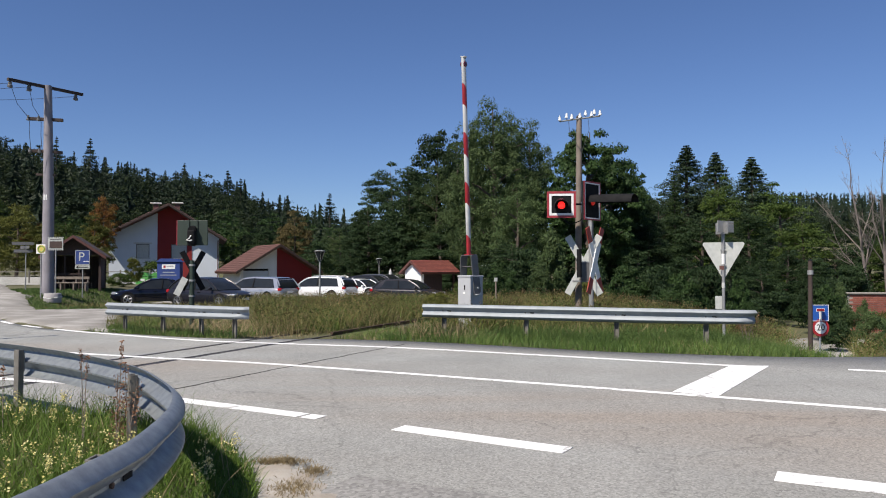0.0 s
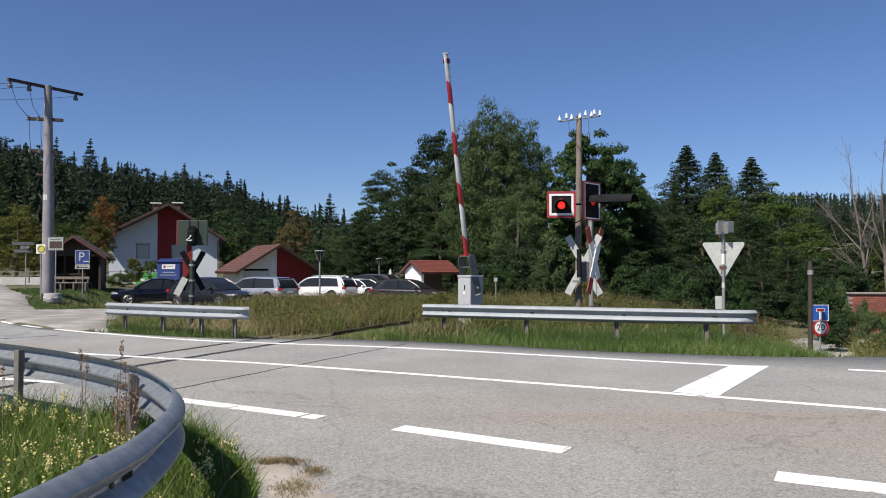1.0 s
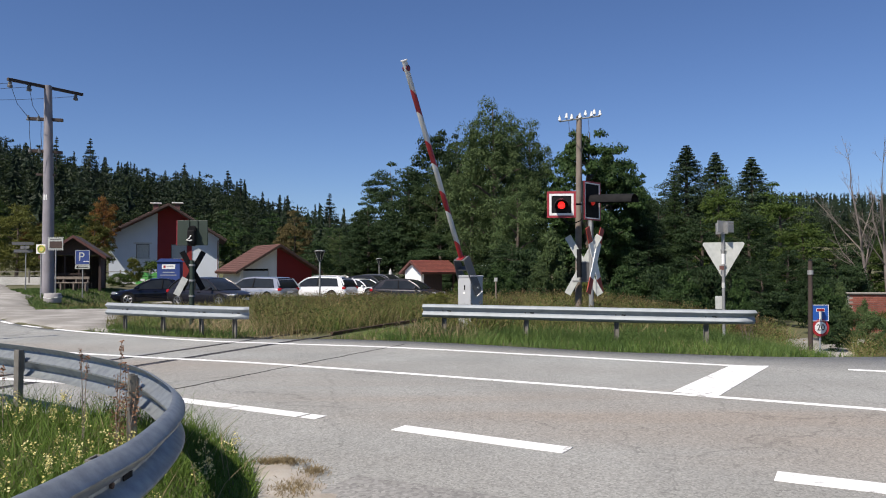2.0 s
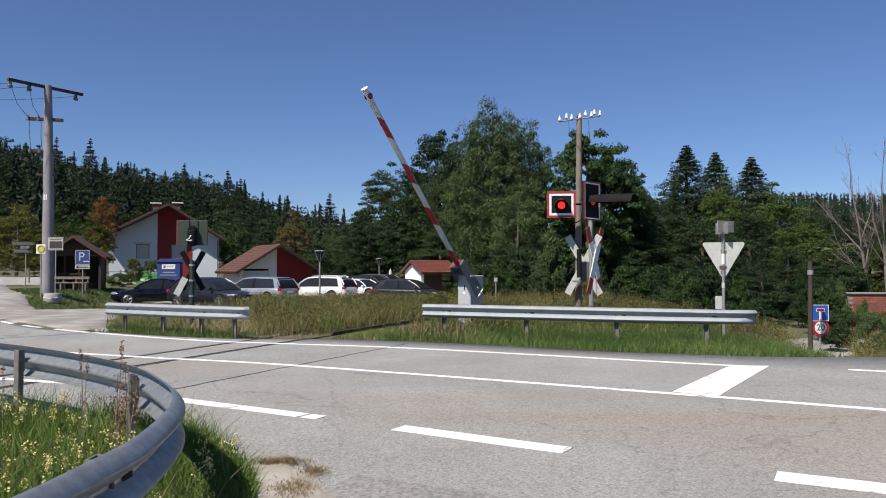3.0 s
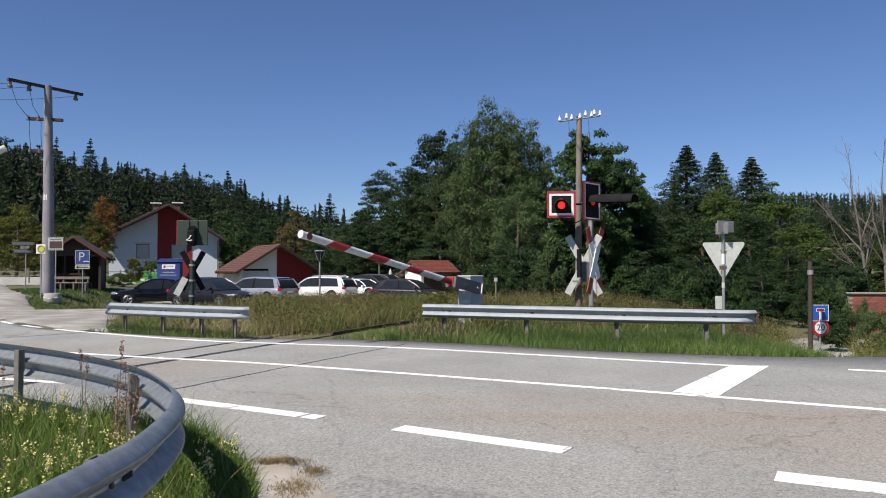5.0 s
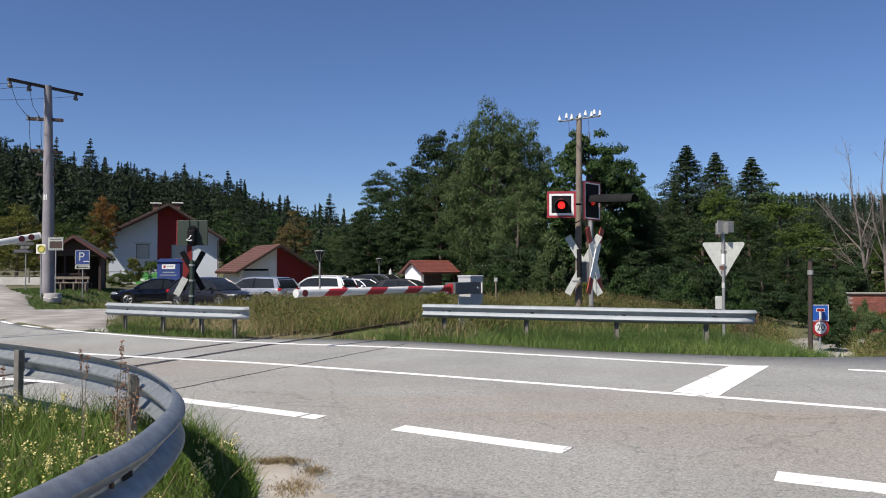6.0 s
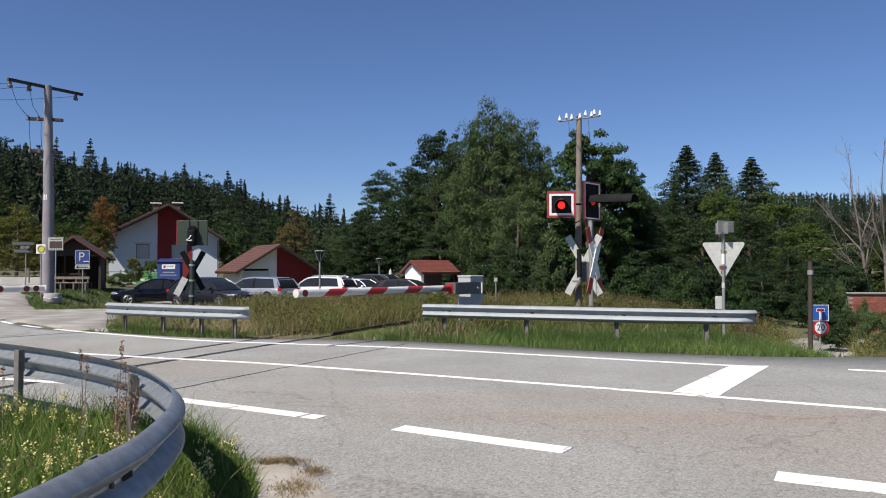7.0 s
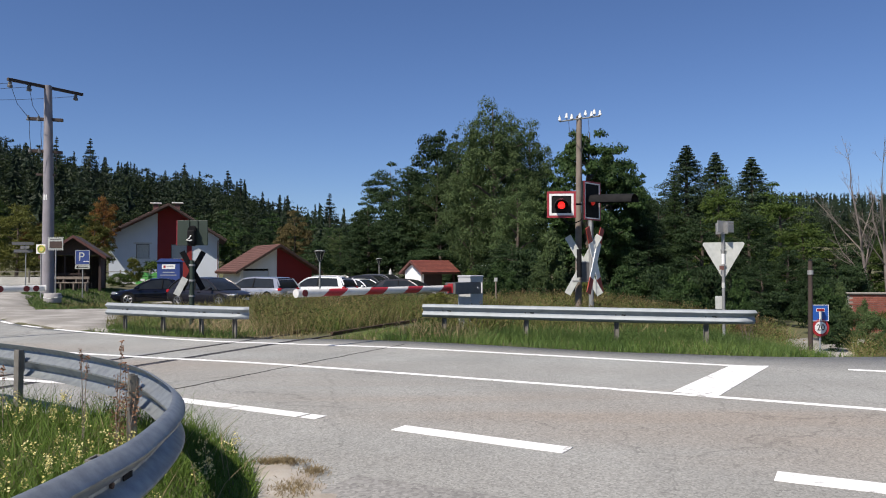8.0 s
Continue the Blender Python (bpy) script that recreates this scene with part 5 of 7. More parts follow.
tagged(new("brown_weeds", np_mesh("brown_weeds", *join([leaf_quads(np.stack([p[:, 0], p[:, 1], flat(p[:, 0], p[:, 1]) + RNG.uniform(0.05, 0.75, len(p))], 1), unit(RNG.normal(size=(len(p), 3))), RNG.uniform(0.012, 0.032, len(p)))
       for p in [q[field(q[:, 0], q[:, 1]) & (q[:, 0] > -0.25 * q[:, 1]) & ~track_gap(q[:, 0], q[:, 1]) & patchy(q[:, 0], q[:, 1], 0.5, 0.02, 12.0)] for q in [uniform_in(-9, 11, 18, 30)(110000)]]]), "leaf_bronze")), "brownish leafy weeds among the tall grass", "weeds", kind="stuff")
heads = [q[field(q[:, 0], q[:, 1]) & (q[:, 0] > -0.25 * q[:, 1]) & ~track_gap(q[:, 0], q[:, 1]) & patchy(q[:, 0], q[:, 1], 0.35, -0.05, 44.0)] for q in [uniform_in(-9, 11, 18, 32)(24000)]][0]
tagged(new("field_seed_heads", np_mesh("field_seed_heads", *leaf_quads(np.stack([heads[:, 0], heads[:, 1], flat(heads[:, 0], heads[:, 1]) + RNG.uniform(0.3, 0.85, len(heads))], 1), unit(RNG.normal(size=(len(heads), 3))), RNG.uniform(0.012, 0.035, len(heads)), 0.3), "seed_dull")), "reddish brown seed heads over the tall grass", "weeds", kind="stuff")
green = [q[field(q[:, 0], q[:, 1]) & (q[:, 0] > -0.25 * q[:, 1]) & ~track_gap(q[:, 0], q[:, 1]) & patchy(q[:, 0], q[:, 1], 0.6, 0.1, 31.0)] for q in [uniform_in(-9, 11, 18, 30)(110000)]][0]
tagged(new("green_weeds", np_mesh("green_weeds", *leaf_quads(np.stack([green[:, 0], green[:, 1], flat(green[:, 0], green[:, 1]) + RNG.uniform(0.05, 0.65, len(green))], 1), unit(RNG.normal(size=(len(green), 3))), RNG.uniform(0.015, 0.04, len(green))), "leaf_bright")), "green leafy weeds in patches among the grass", "weeds", kind="stuff")
grass("lawn", "short mown grass by the bus stop", "grass_verge", blades(48000, uniform_in(-24, -11, 27, 44), (0.05, 0.12), 0.034, 0.6, flat, lambda x, y: ~paved(x, y) & (road_offset(x, y) > 4.6)))

# flowery corner inside the curved guardrail
CORNER = [(-14, 12.4), (-9, 10.0), (-5.6, 8.3), (-3.4, 7.75), (-2.5, 7.3), (-1.8, 6.4), (-1.48, 5.8), (-1.24, 5.1), (-1.13, 4.0), (-1.15, 2.5), (-1.4, 0.5), (-2.0, -3), (-14, -3)]



def corner_patch(name, poly, z, material, label, bumpy):
    xs, ys = np.arange(-14.2, -0.3, 0.12), np.arange(-3.2, 12.6, 0.12)
    X, Y = np.meshgrid(xs, ys)
    J = np.array([noise.noise((a * 1.7, b * 1.7, 1.5)) for a, b in zip(X.ravel(), Y.ravel())]).reshape(X.shape)
    ok = inside(X + 0.12 * J, Y + 0.12 * J, poly)
    Z = np.where(ok, z + bumpy * (0.5 + J), -0.03)
    idx = np.arange(X.size).reshape(X.shape)
    q = np.stack([idx[:-1, :-1], idx[:-1, 1:], idx[1:, 1:], idx[1:, :-1]], -1).reshape(-1, 4)
    keep = ok.ravel()[q].any(1)
    me = np_mesh(name, np.stack([X.ravel(), Y.ravel(), Z.ravel()], 1), q[keep], material)
    bm = bmesh.new()
    bm.from_mesh(me)
    bmesh.ops.delete(bm, geom=[v for v in bm.verts if not v.link_faces], context="VERTS")
    bm.to_mesh(me)
    bm.free()
    me.polygons.foreach_set("use_smooth", [True] * len(me.polygons))
    return tagged(new(name, me), label, "ground", kind="structure")


corner_patch("corner_ground", CORNER, 0.03, "soil", "soil under the grassy roadside corner", 0.05)
corner_patch("dirt_patch", [(-1.55, 6.0), (-1.2, 6.08), (-0.95, 5.66), (-0.71, 5.15), (-0.5, 4.6), (-0.45, 4.0), (-0.7, 3.2), (-1.3, 3.2), (-1.35, 5.0)], 0.012, "dirt", "bare dry dirt at the asphalt edge", 0.02)
at_corner = lambda x, y: 0.0 * x + 0.02
in_corner = lambda x, y: inside(x, y, CORNER)
grass("corner_grass", "lush green grass inside the curved guardrail", "grass_near",
      blades(38000, uniform_in(-8, -1.0, 2.0, 9.2), (0.05, 0.2), 0.008, 0.8, at_corner, in_corner),
      blades(12000, uniform_in(-6, -1.0, 2.0, 8), (0.18, 0.42), 0.006, 0.9, at_corner, lambda x, y: in_corner(x, y) & (x < -1.9)),
      blades(9000, uniform_in(-2.8, -1.05, 3.6, 7.2), (0.05, 0.19), 0.008, 0.8, at_corner, in_corner))
grass("corner_dry_grass", "dry stalks among the roadside grass", "grass_dry",
      blades(1500, uniform_in(-8, -1.0, 2.0, 9), (0.1, 0.45), 0.006, 0.8, at_corner, in_corner),
      blades(700, lambda n: np.stack([RNG.normal(-1.3, 0.1, n), RNG.normal(6.02, 0.04, n)], 1), (0.015, 0.05), 0.007, 1.3, at_corner),
      blades(260, lambda n: np.stack([RNG.normal(-0.98, 0.05, n), RNG.normal(5.75, 0.06, n)], 1), (0.015, 0.04), 0.007, 1.3, at_corner),
      blades(500, lambda n: np.stack([RNG.normal(-1.05, 0.09, n), RNG.normal(5.3, 0.12, n)], 1), (0.01, 0.04), 0.006, 1.3, at_corner))


# ---- paved ground beside the road ----
def patch(name, poly, lift, material, label, res=0.25):
    P = np.array(poly)
    xs, ys = np.arange(P[:, 0].min() - res, P[:, 0].max() + res, res), np.arange(P[:, 1].min() - res, P[:, 1].max() + res, res)
    X, Y = np.meshgrid(xs, ys)
    J = np.array([noise.noise((a * 1.1, b * 1.1, 4.5)) for a, b in zip(X.ravel(), Y.ravel())]).reshape(X.shape)
    ok = inside(X + 0.25 * J, Y + 0.25 * J, poly)
    Z = np.where(ok, height(X, Y) + lift, height(X, Y) - 0.08)
    idx = np.arange(X.size).reshape(X.shape)
    q = np.stack([idx[:-1, :-1], idx[:-1, 1:], idx[1:, 1:], idx[1:, :-1]], -1).reshape(-1, 4)
    q = q[ok.ravel()[q].any(1)]
    used, inv = np.unique(q, return_inverse=True)
    V = np.stack([X.ravel(), Y.ravel(), Z.ravel()], 1)[used]
    me = np_mesh(name, V, inv.reshape(q.shape), material)
    me.polygons.foreach_set("use_smooth", [True] * len(me.polygons))
    return tagged(new(name, me), label, "pavement", kind="structure")


patch("forecourt", FORECOURT, 0.03, "gravel", "pale gravelly forecourt and side lane")
patch("lane", LANE, 0.03, "gravel", "pale paved lane dropping away from the road")
patch("car_park", [(-16.9, 40.0), (1.5, 38.5), (1.5, 60), (-19, 60)], 0.03, "gravel", "gravel car park behind the field", 0.5)
patch("upper_road", [(-60, 50), (-44, 57), (-30, 60.5), (-24, 61.5), (-24, 64.5), (-32, 64), (-46, 60.5), (-60, 54)], 0.5, "asphalt", "grey asphalt road above the bus stop", 0.5)


# ---- buildings ----
def slab(a, b, c, d, t, bm=None):
    """A flat panel through four corners, t thick downwards along its normal."""
    m = bm or bmesh.new()
    p = [Vector(v) for v in (a, b, c, d)]
    n = (p[1] - p[0]).cross(p[3] - p[0]).normalized()
    v0 = [m.verts.new(v) for v in p]
    v1 = [m.verts.new(v - n * t) for v in p]
    fs = [m.faces.new(v0), m.faces.new(v1[::-1])]
    for i in range(4):
        fs.append(m.faces.new((v0[i], v1[i], v1[(i + 1) % 4], v0[(i + 1) % 4])))
    bmesh.ops.recalc_face_normals(m, faces=fs)
    return m


def roof_tiles(a, b, c, d, rows, cols, material, parent):
    """Courses of curved tiles on the panel a-b (eave) to d-c (ridge), joined: far too many to pick apart."""
    A, B, C, D = (np.array(v, float) for v in (a, b, c, d))
    n = np.cross(B - A, D - A)
    n /= np.linalg.norm(n)
    if n[2] < 0:
        n = -n
    parts = []
    for i in range(rows):
        t0, t1 = i / rows, min(1.0, (i + 1.08) / rows)
        for j in range(cols):
            s0, s1 = j / cols, (j + 1) / cols
            sm = (s0 + s1) / 2
            def P(s, t, k):
                return (A * (1 - s) + B * s) * (1 - t) + (D * (1 - s) + C * s) * t + n * k
            k = 0.02 + 0.008 * RNG.uniform()
            v = np.array([P(s0, t0, 0.03 + k), P(sm, t0, 0.075 + k), P(s1, t0, 0.03 + k), P(s0, t1, 0.008), P(sm, t1, 0.045), P(s1, t1, 0.008)])
            parts.append((v, np.array([[0, 1, 4, 3], [1, 2, 5, 4]])))
    ob = new("roof_tiles", np_mesh("roof_tiles", *join(parts), material))
    ob.parent = parent
    tagged(ob, "rows of fired clay tiles", kind="stuff")
    return ob


def gable_wall(x0, x1, y, t, h0, h1, xr, hr, holes=()):
    """A gable end with square openings cut through it: built from strips around them."""
    bm = bmesh.new()
    xs = sorted({x0, x1, xr, *[a for q in holes for a in q[:2]]})
    def roof(x):
        return h0 + (hr - h0) * (x - x0) / (xr - x0) if x <= xr else h1 + (hr - h1) * (x1 - x) / (x1 - xr)
    for a, b in zip(xs, xs[1:]):
        cuts = sorted([q[2:] for q in holes if q[0] <= a + 1e-6 and q[1] >= b - 1e-6])
        lo = -0.6
        for z0, z1 in cuts:
            prism([(a, lo), (b, lo), (b, z0), (a, z0)], y, y + t, bm)
            lo = z1
        prism([(a, lo), (b, lo), (b, roof(b)), (a, roof(a))], y, y + t, bm)
    return bm


def window(parent, x, z, w, h, y, shutter=True):
    win = part("window", box(w, 0.04, h, (x, y + 0.16, z), 0.0), "sign_back" if shutter else "glass", parent, "closed white roller shutter" if shutter else "dark window pane")
    for sx in (-1, 1):
        part("frame", box(0.07, 0.08, h, (x + sx * (w / 2 - 0.035), y + 0.1, z), 0.005), "arm_grey", win)
    part("frame", box(w - 0.14, 0.08, 0.07, (x, y + 0.1, z + h / 2 - 0.035), 0.005), "arm_grey", win)
    part("sill", box(w + 0.2, 0.2, 0.05, (x, y + 0.02, z - h / 2 - 0.025), 0.008), "zinc_dull", win)


def house():
    """Local x along the gable, y into the building."""
    rz = 17.0
    h = thing("house", pose(-28.1, 76.0, 0.0, 0, 0, rz), "two-storey pale house with a dark red centre strip", "house")
    x0, x1, xr, e0, e1, hr = -5.25, 5.2, 0.35, 5.0, 4.9, 8.0
    holes = [(-2.75, -1.5, 2.75, 4.15), (0.55, 2.1, 2.75, 4.15), (-2.8, -1.4, 0.2, 1.3)]
    # wall in three strips: pale, red, pale
    w = part("wall_front", gable_wall(x0, -0.75, 0, 0.3, e0, e0 + (hr - e0) * (-0.75 - x0) / (xr - x0), -0.75 - 1e-4, e0 + (hr - e0) * (-0.75 - x0) / (xr - x0), [q for q in holes if q[1] < -0.75]), "grey_wall", h, "pale render tinted grey-blue as shade")
    rl = e0 + (hr - e0) * (-0.75 - x0) / (xr - x0)
    rr = e1 + (hr - e1) * (x1 - 2.55) / (x1 - xr)
    part("wall_centre", gable_wall(-0.75, 2.55, -0.05, 0.35, rl, rr, xr, hr, [holes[1]]), "red_wall", h, "dark red render")
    part("wall_front", gable_wall(2.55, x1, 0, 0.3, rr, e1, 2.55 + 1e-4, rr), "grey_wall", h, "pale render tinted grey-blue as shade")
    part("wall_side", box(0.3, 10, e0 + 0.5, (x0 + 0.15, 5.3, e0 / 2 - 0.4)), "white_wall", h)
    part("wall_side", box(0.3, 10, e1 + 0.5, (x1 - 0.15, 5.3, e1 / 2 - 0.4)), "white_wall", h)
    part("wall_back", gable_wall(x0, x1, 10.3, 0.3, e0, e1, xr, hr), "white_wall", h)
    over, front = 0.7, -1.75
    sl0, sl1 = (hr - e0) / (xr - x0), (hr - e1) / (x1 - xr)
    for s, xe, ze in ((0, x0 - over, e0 - over * sl0), (1, x1 + over, e1 - over * sl1)):
        a, b = (xe, front, ze + 0.14), (xe, 11.2, ze + 0.14)
        c, d = (xr, 11.2, hr + 0.14), (xr, front, hr + 0.14)
        roof = part("roof", slab(a, b, c, d, 0.2) if s else slab(b, a, d, c, 0.2), "trim", h)
        roof_tiles((xe, front, ze + 0.14), (xe, 11.2, ze + 0.14), (xr, 11.2, hr + 0.14), (xr, front, hr + 0.14), 16, 40, "tile_brown", roof)
        part("fascia", slab((xe, front - 0.03, ze - 0.04), (xr, front - 0.03, hr - 0.04), (xr, front - 0.03, hr + 0.17), (xe, front - 0.03, ze + 0.17), 0.03), "wood_dark", h)
    for x, y in ((-1.2, 4.0), (1.0, 3.0)):
        zt = 8.55
        ch = part("chimney", box(0.5, 0.5, 1.6, (x, y, zt - 0.9), 0.02), "tile_brown", h)
        part("chimney_cap", box(1.15, 0.8, 0.1, (x, y, zt + 0.06), 0.01), "white", ch, "flat bright metal cover")
    for a, b, c, d in holes:
        window(h, (a + b) / 2, (c + d) / 2, b - a, d - c, 0.0)
    part("window_surround", box(1.7, 0.03, 0.14, (-2.125, -0.018, 4.23), 0.01), "sign_back", h)
    part("downpipe", tube([(x1 - 0.1, -0.1, -0.4), (x1 - 0.1, -0.1, 4.6)], 0.05, 8), "trim", h)


house()


def garage():
    """Gable end to the front, ridge running away to the back left."""
    ang = math.degrees(math.atan2(0.83, -0.555)) - 90
    g = thing("garage", pose(-14.6, 66.0, -0.1, 0, 0, ang), "low garage with tiled roof and dark red end wall", "garage")
    hr, e = 3.75, 1.55
    w = 3.6
    sl = (hr - e) / w
    part("wall_front", gable_wall(-w + 0.35, 0.0, 0, 0.25, e + 0.35 * sl, hr - 1e-3, -1e-4, hr, [(-3.0, -0.75, -0.3, 1.75)]), "white_wall", g, "white render")
    part("wall_front", gable_wall(0.0, w - 0.3, 0.0, 0.25, hr, e + 0.3 * sl, 1e-4, hr), "red_wall", g, "dark red render")
    part("garage_door", box(2.25, 0.05, 2.05, (-1.875, 0.15, 0.72), 0.0), "grey_wall", g)
    part("door_header", box(2.25, 0.07, 0.18, (-1.875, 0.11, 1.66), 0.01), "black", g)
    part("wall_side", box(0.25, 4.2, e + 0.9, (-w + 0.475, 2.35, e / 2 - 0.25)), "white_wall", g)
    part("wall_side", box(0.25, 4.2, e + 0.9, (w - 0.425, 2.35, e / 2 - 0.25)), "white_wall", g)
    part("wall_back", gable_wall(-w + 0.35, w - 0.3, 4.45, 0.25, e + 0.35 * sl, e + 0.3 * sl, 0, hr), "white_wall", g)
    for s in (-1, 1):
        xe, ze = s * (w + 0.35), e - 0.35 * sl
        a, b, c, d = (xe, -0.9, ze + 0.12), (xe, 5.0, ze + 0.12), (0, 5.0, hr + 0.12), (0, -0.9, hr + 0.12)
        roof = part("roof", slab(a, b, c, d, 0.16) if s > 0 else slab(b, a, d, c, 0.16), "trim", g)
        roof_tiles(a, b, c, d, 14, 30, "tile_brown", roof)
        part("fascia", slab((xe, -0.93, ze - 0.07), (0, -0.93, hr - 0.07), (0, -0.93, hr + 0.16), (xe, -0.93, ze + 0.16), 0.03), "wood_dark", g)


garage()


def hut():
    """Small white hut with a red tiled roof, gable towards the road."""
    D = 50.0
    d = Vector((0.8, 0.6, 0)).normalized()
    ang = math.degrees(math.atan2(d.y, d.x)) - 90
    g = thing("hut", pose(spot(731, D), D, -0.35, 0, 0, ang), "small white hut with a red tiled roof", "hut")
    w, e, hr, L = 0.95, 1.85, 2.42, 3.0
    sl = (hr - e) / (w + 0.0)
    part("wall_front", gable_wall(-w, w, 0, 0.2, e, e, 0, hr - 0.08), "white_wall", g)
    for s in (-1, 1):
        # right wall coloured dark for the shade and ivy under the open roof
        part("wall_side", box(0.2, L * 0.5, e + 0.4, (s * (w - 0.1), 0.2 + L * 0.25, e / 2 - 0.2)), "wood_dark" if s > 0 else "white_wall", g)
        xe, ze = s * (w + 0.42), e - 0.42 * sl
        a, b, c, dd = (xe, -0.22, ze + 0.1), (xe, L, ze + 0.1), (0, L, hr + 0.1), (0, -0.22, hr + 0.1)
        roof = part("roof", slab(a, b, c, dd, 0.1) if s > 0 else slab(b, a, dd, c, 0.1), "trim", g)
        roof_tiles(a, b, c, dd, 9, 16, "tile", roof)
        part("fascia", slab((xe, -0.24, ze - 0.04), (0, -0.24, hr - 0.04), (0, -0.24, hr + 0.13), (xe, -0.24, ze + 0.13), 0.03), "trim", g)
        part("post", box(0.14, 0.14, e + 0.35, (s * (w - 0.1), L - 0.25, e / 2 - 0.18), 0.01), "wood_dark", g)
    part("wall_back", box(2 * w - 0.44, 0.2, e + 0.3, (0, L * 0.5, e / 2 - 0.15)), "white_wall", g)


hut()


def bus_shelter():
    D = 41.0
    g = thing("bus_shelter", pose(spot(131, D), D, float(height(spot(131, D), D)) - 0.03, 0, 0, 18), "dark wooden bus shelter with a pitched roof", "bus shelter")
    w, e, hr, L = 1.3, 1.95, 2.85, 2.2
    sl = (hr - e) / w
    for s in (-1, 1):
        for y in (0, L):
            part("post", box(0.13, 0.13, e + 0.05, (s * w, y, e / 2), 0.01), "wood_dark", g)
        for i in range(9):
            part("plank", box(0.03, L - 0.15, 0.185, (s * w, L / 2, 0.2 + i * 0.19), 0.004), "wood_dark", g)
        xe, ze = s * (w + 0.35), e - 0.35 * sl
        roof = part("roof", slab((xe, -0.5, ze + 0.16), (xe, L + 0.4, ze + 0.16), (0, L + 0.4, hr + 0.16), (0, -0.5, hr + 0.16), 0.07) if s > 0 else slab((xe, L + 0.4, ze + 0.16), (xe, -0.5, ze + 0.16), (0, -0.5, hr + 0.16), (0, L + 0.4, hr + 0.16), 0.07), "wood_dark", g)
        part("fascia", slab((xe, -0.53, ze), (0, -0.53, hr), (0, -0.53, hr + 0.17), (xe, -0.53, ze + 0.17), 0.03), "trim", g)
    for i in range(14):
        part("plank", box(0.185, 0.03, e - 0.05, (-w + 0.1 + i * 0.19, L, e / 2), 0.004), "wood_dark", g)
    part("gable_boards", prism([(-w, e), (w, e), (0, hr)], 0.0, 0.04), "wood_dark", g)
    part("cross_beam", box(2 * w, 0.12, 0.12, (0, 0, e + 0.02), 0.01), "wood_dark", g)
    for x in (-0.45, 0.25):
        part("mullion", box(0.07, 0.07, e, (x, 0.02, e / 2), 0.006), "wood_dark", g)
    part("rail", box(1.9, 0.05, 0.08, (-0.35, 0.0, 0.9), 0.006), "wood_dark", g)
    seat = thing("bench", pose(spot(120, 39.5), 39.5, float(height(spot(120, 39.5), 39.5)), 0, 0, 5), "weathered wooden bench in front of the shelter", "bench")
    part("seat", box(2.1, 0.32, 0.05, (0, 0, 0.42), 0.008), "wood_pole", seat)
    part("backrest", box(2.1, 0.04, 0.14, (0, 0.17, 0.68), 0.008), "wood_pole", seat)
    for x in (-0.95, -0.3, 0.35, 0.95):
        part("leg", box(0.08, 0.3, 0.44, (x, 0, 0.2), 0.01), "wood_pole", seat)
        part("back_post", box(0.06, 0.05, 0.7, (x, 0.2, 0.4), 0.006), "wood_pole", seat)


bus_shelter()


# ---- cars ----
def loft(stations, bm=None):
    """Skin over cross sections: each a list of (x, y, z), equal length; ends closed."""
    b = bm or bmesh.new()
    rows = [[b.verts.new(p) for p in s] for s in stations]
    n = len(rows[0])
    for r0, r1 in zip(rows, rows[1:]):
        for k in range(n):
            b.faces.new((r0[k], r1[k], r1[(k + 1) % n], r0[(k + 1) % n]))
    b.faces.new(rows[0])
    b.faces.new(rows[-1][::-1])
    bmesh.ops.recalc_face_normals(b, faces=b.faces[:])
    return b


CAR_SHAPES = {       # along the half length: tail of the glass, rear roof edge, top and foot of the windscreen
    "estate": (-0.96, -0.82, 0.16, 0.52),
    "hatchback": (-0.93, -0.66, 0.14, 0.54),
    "saloon": (-0.76, -0.36, 0.12, 0.5),
}


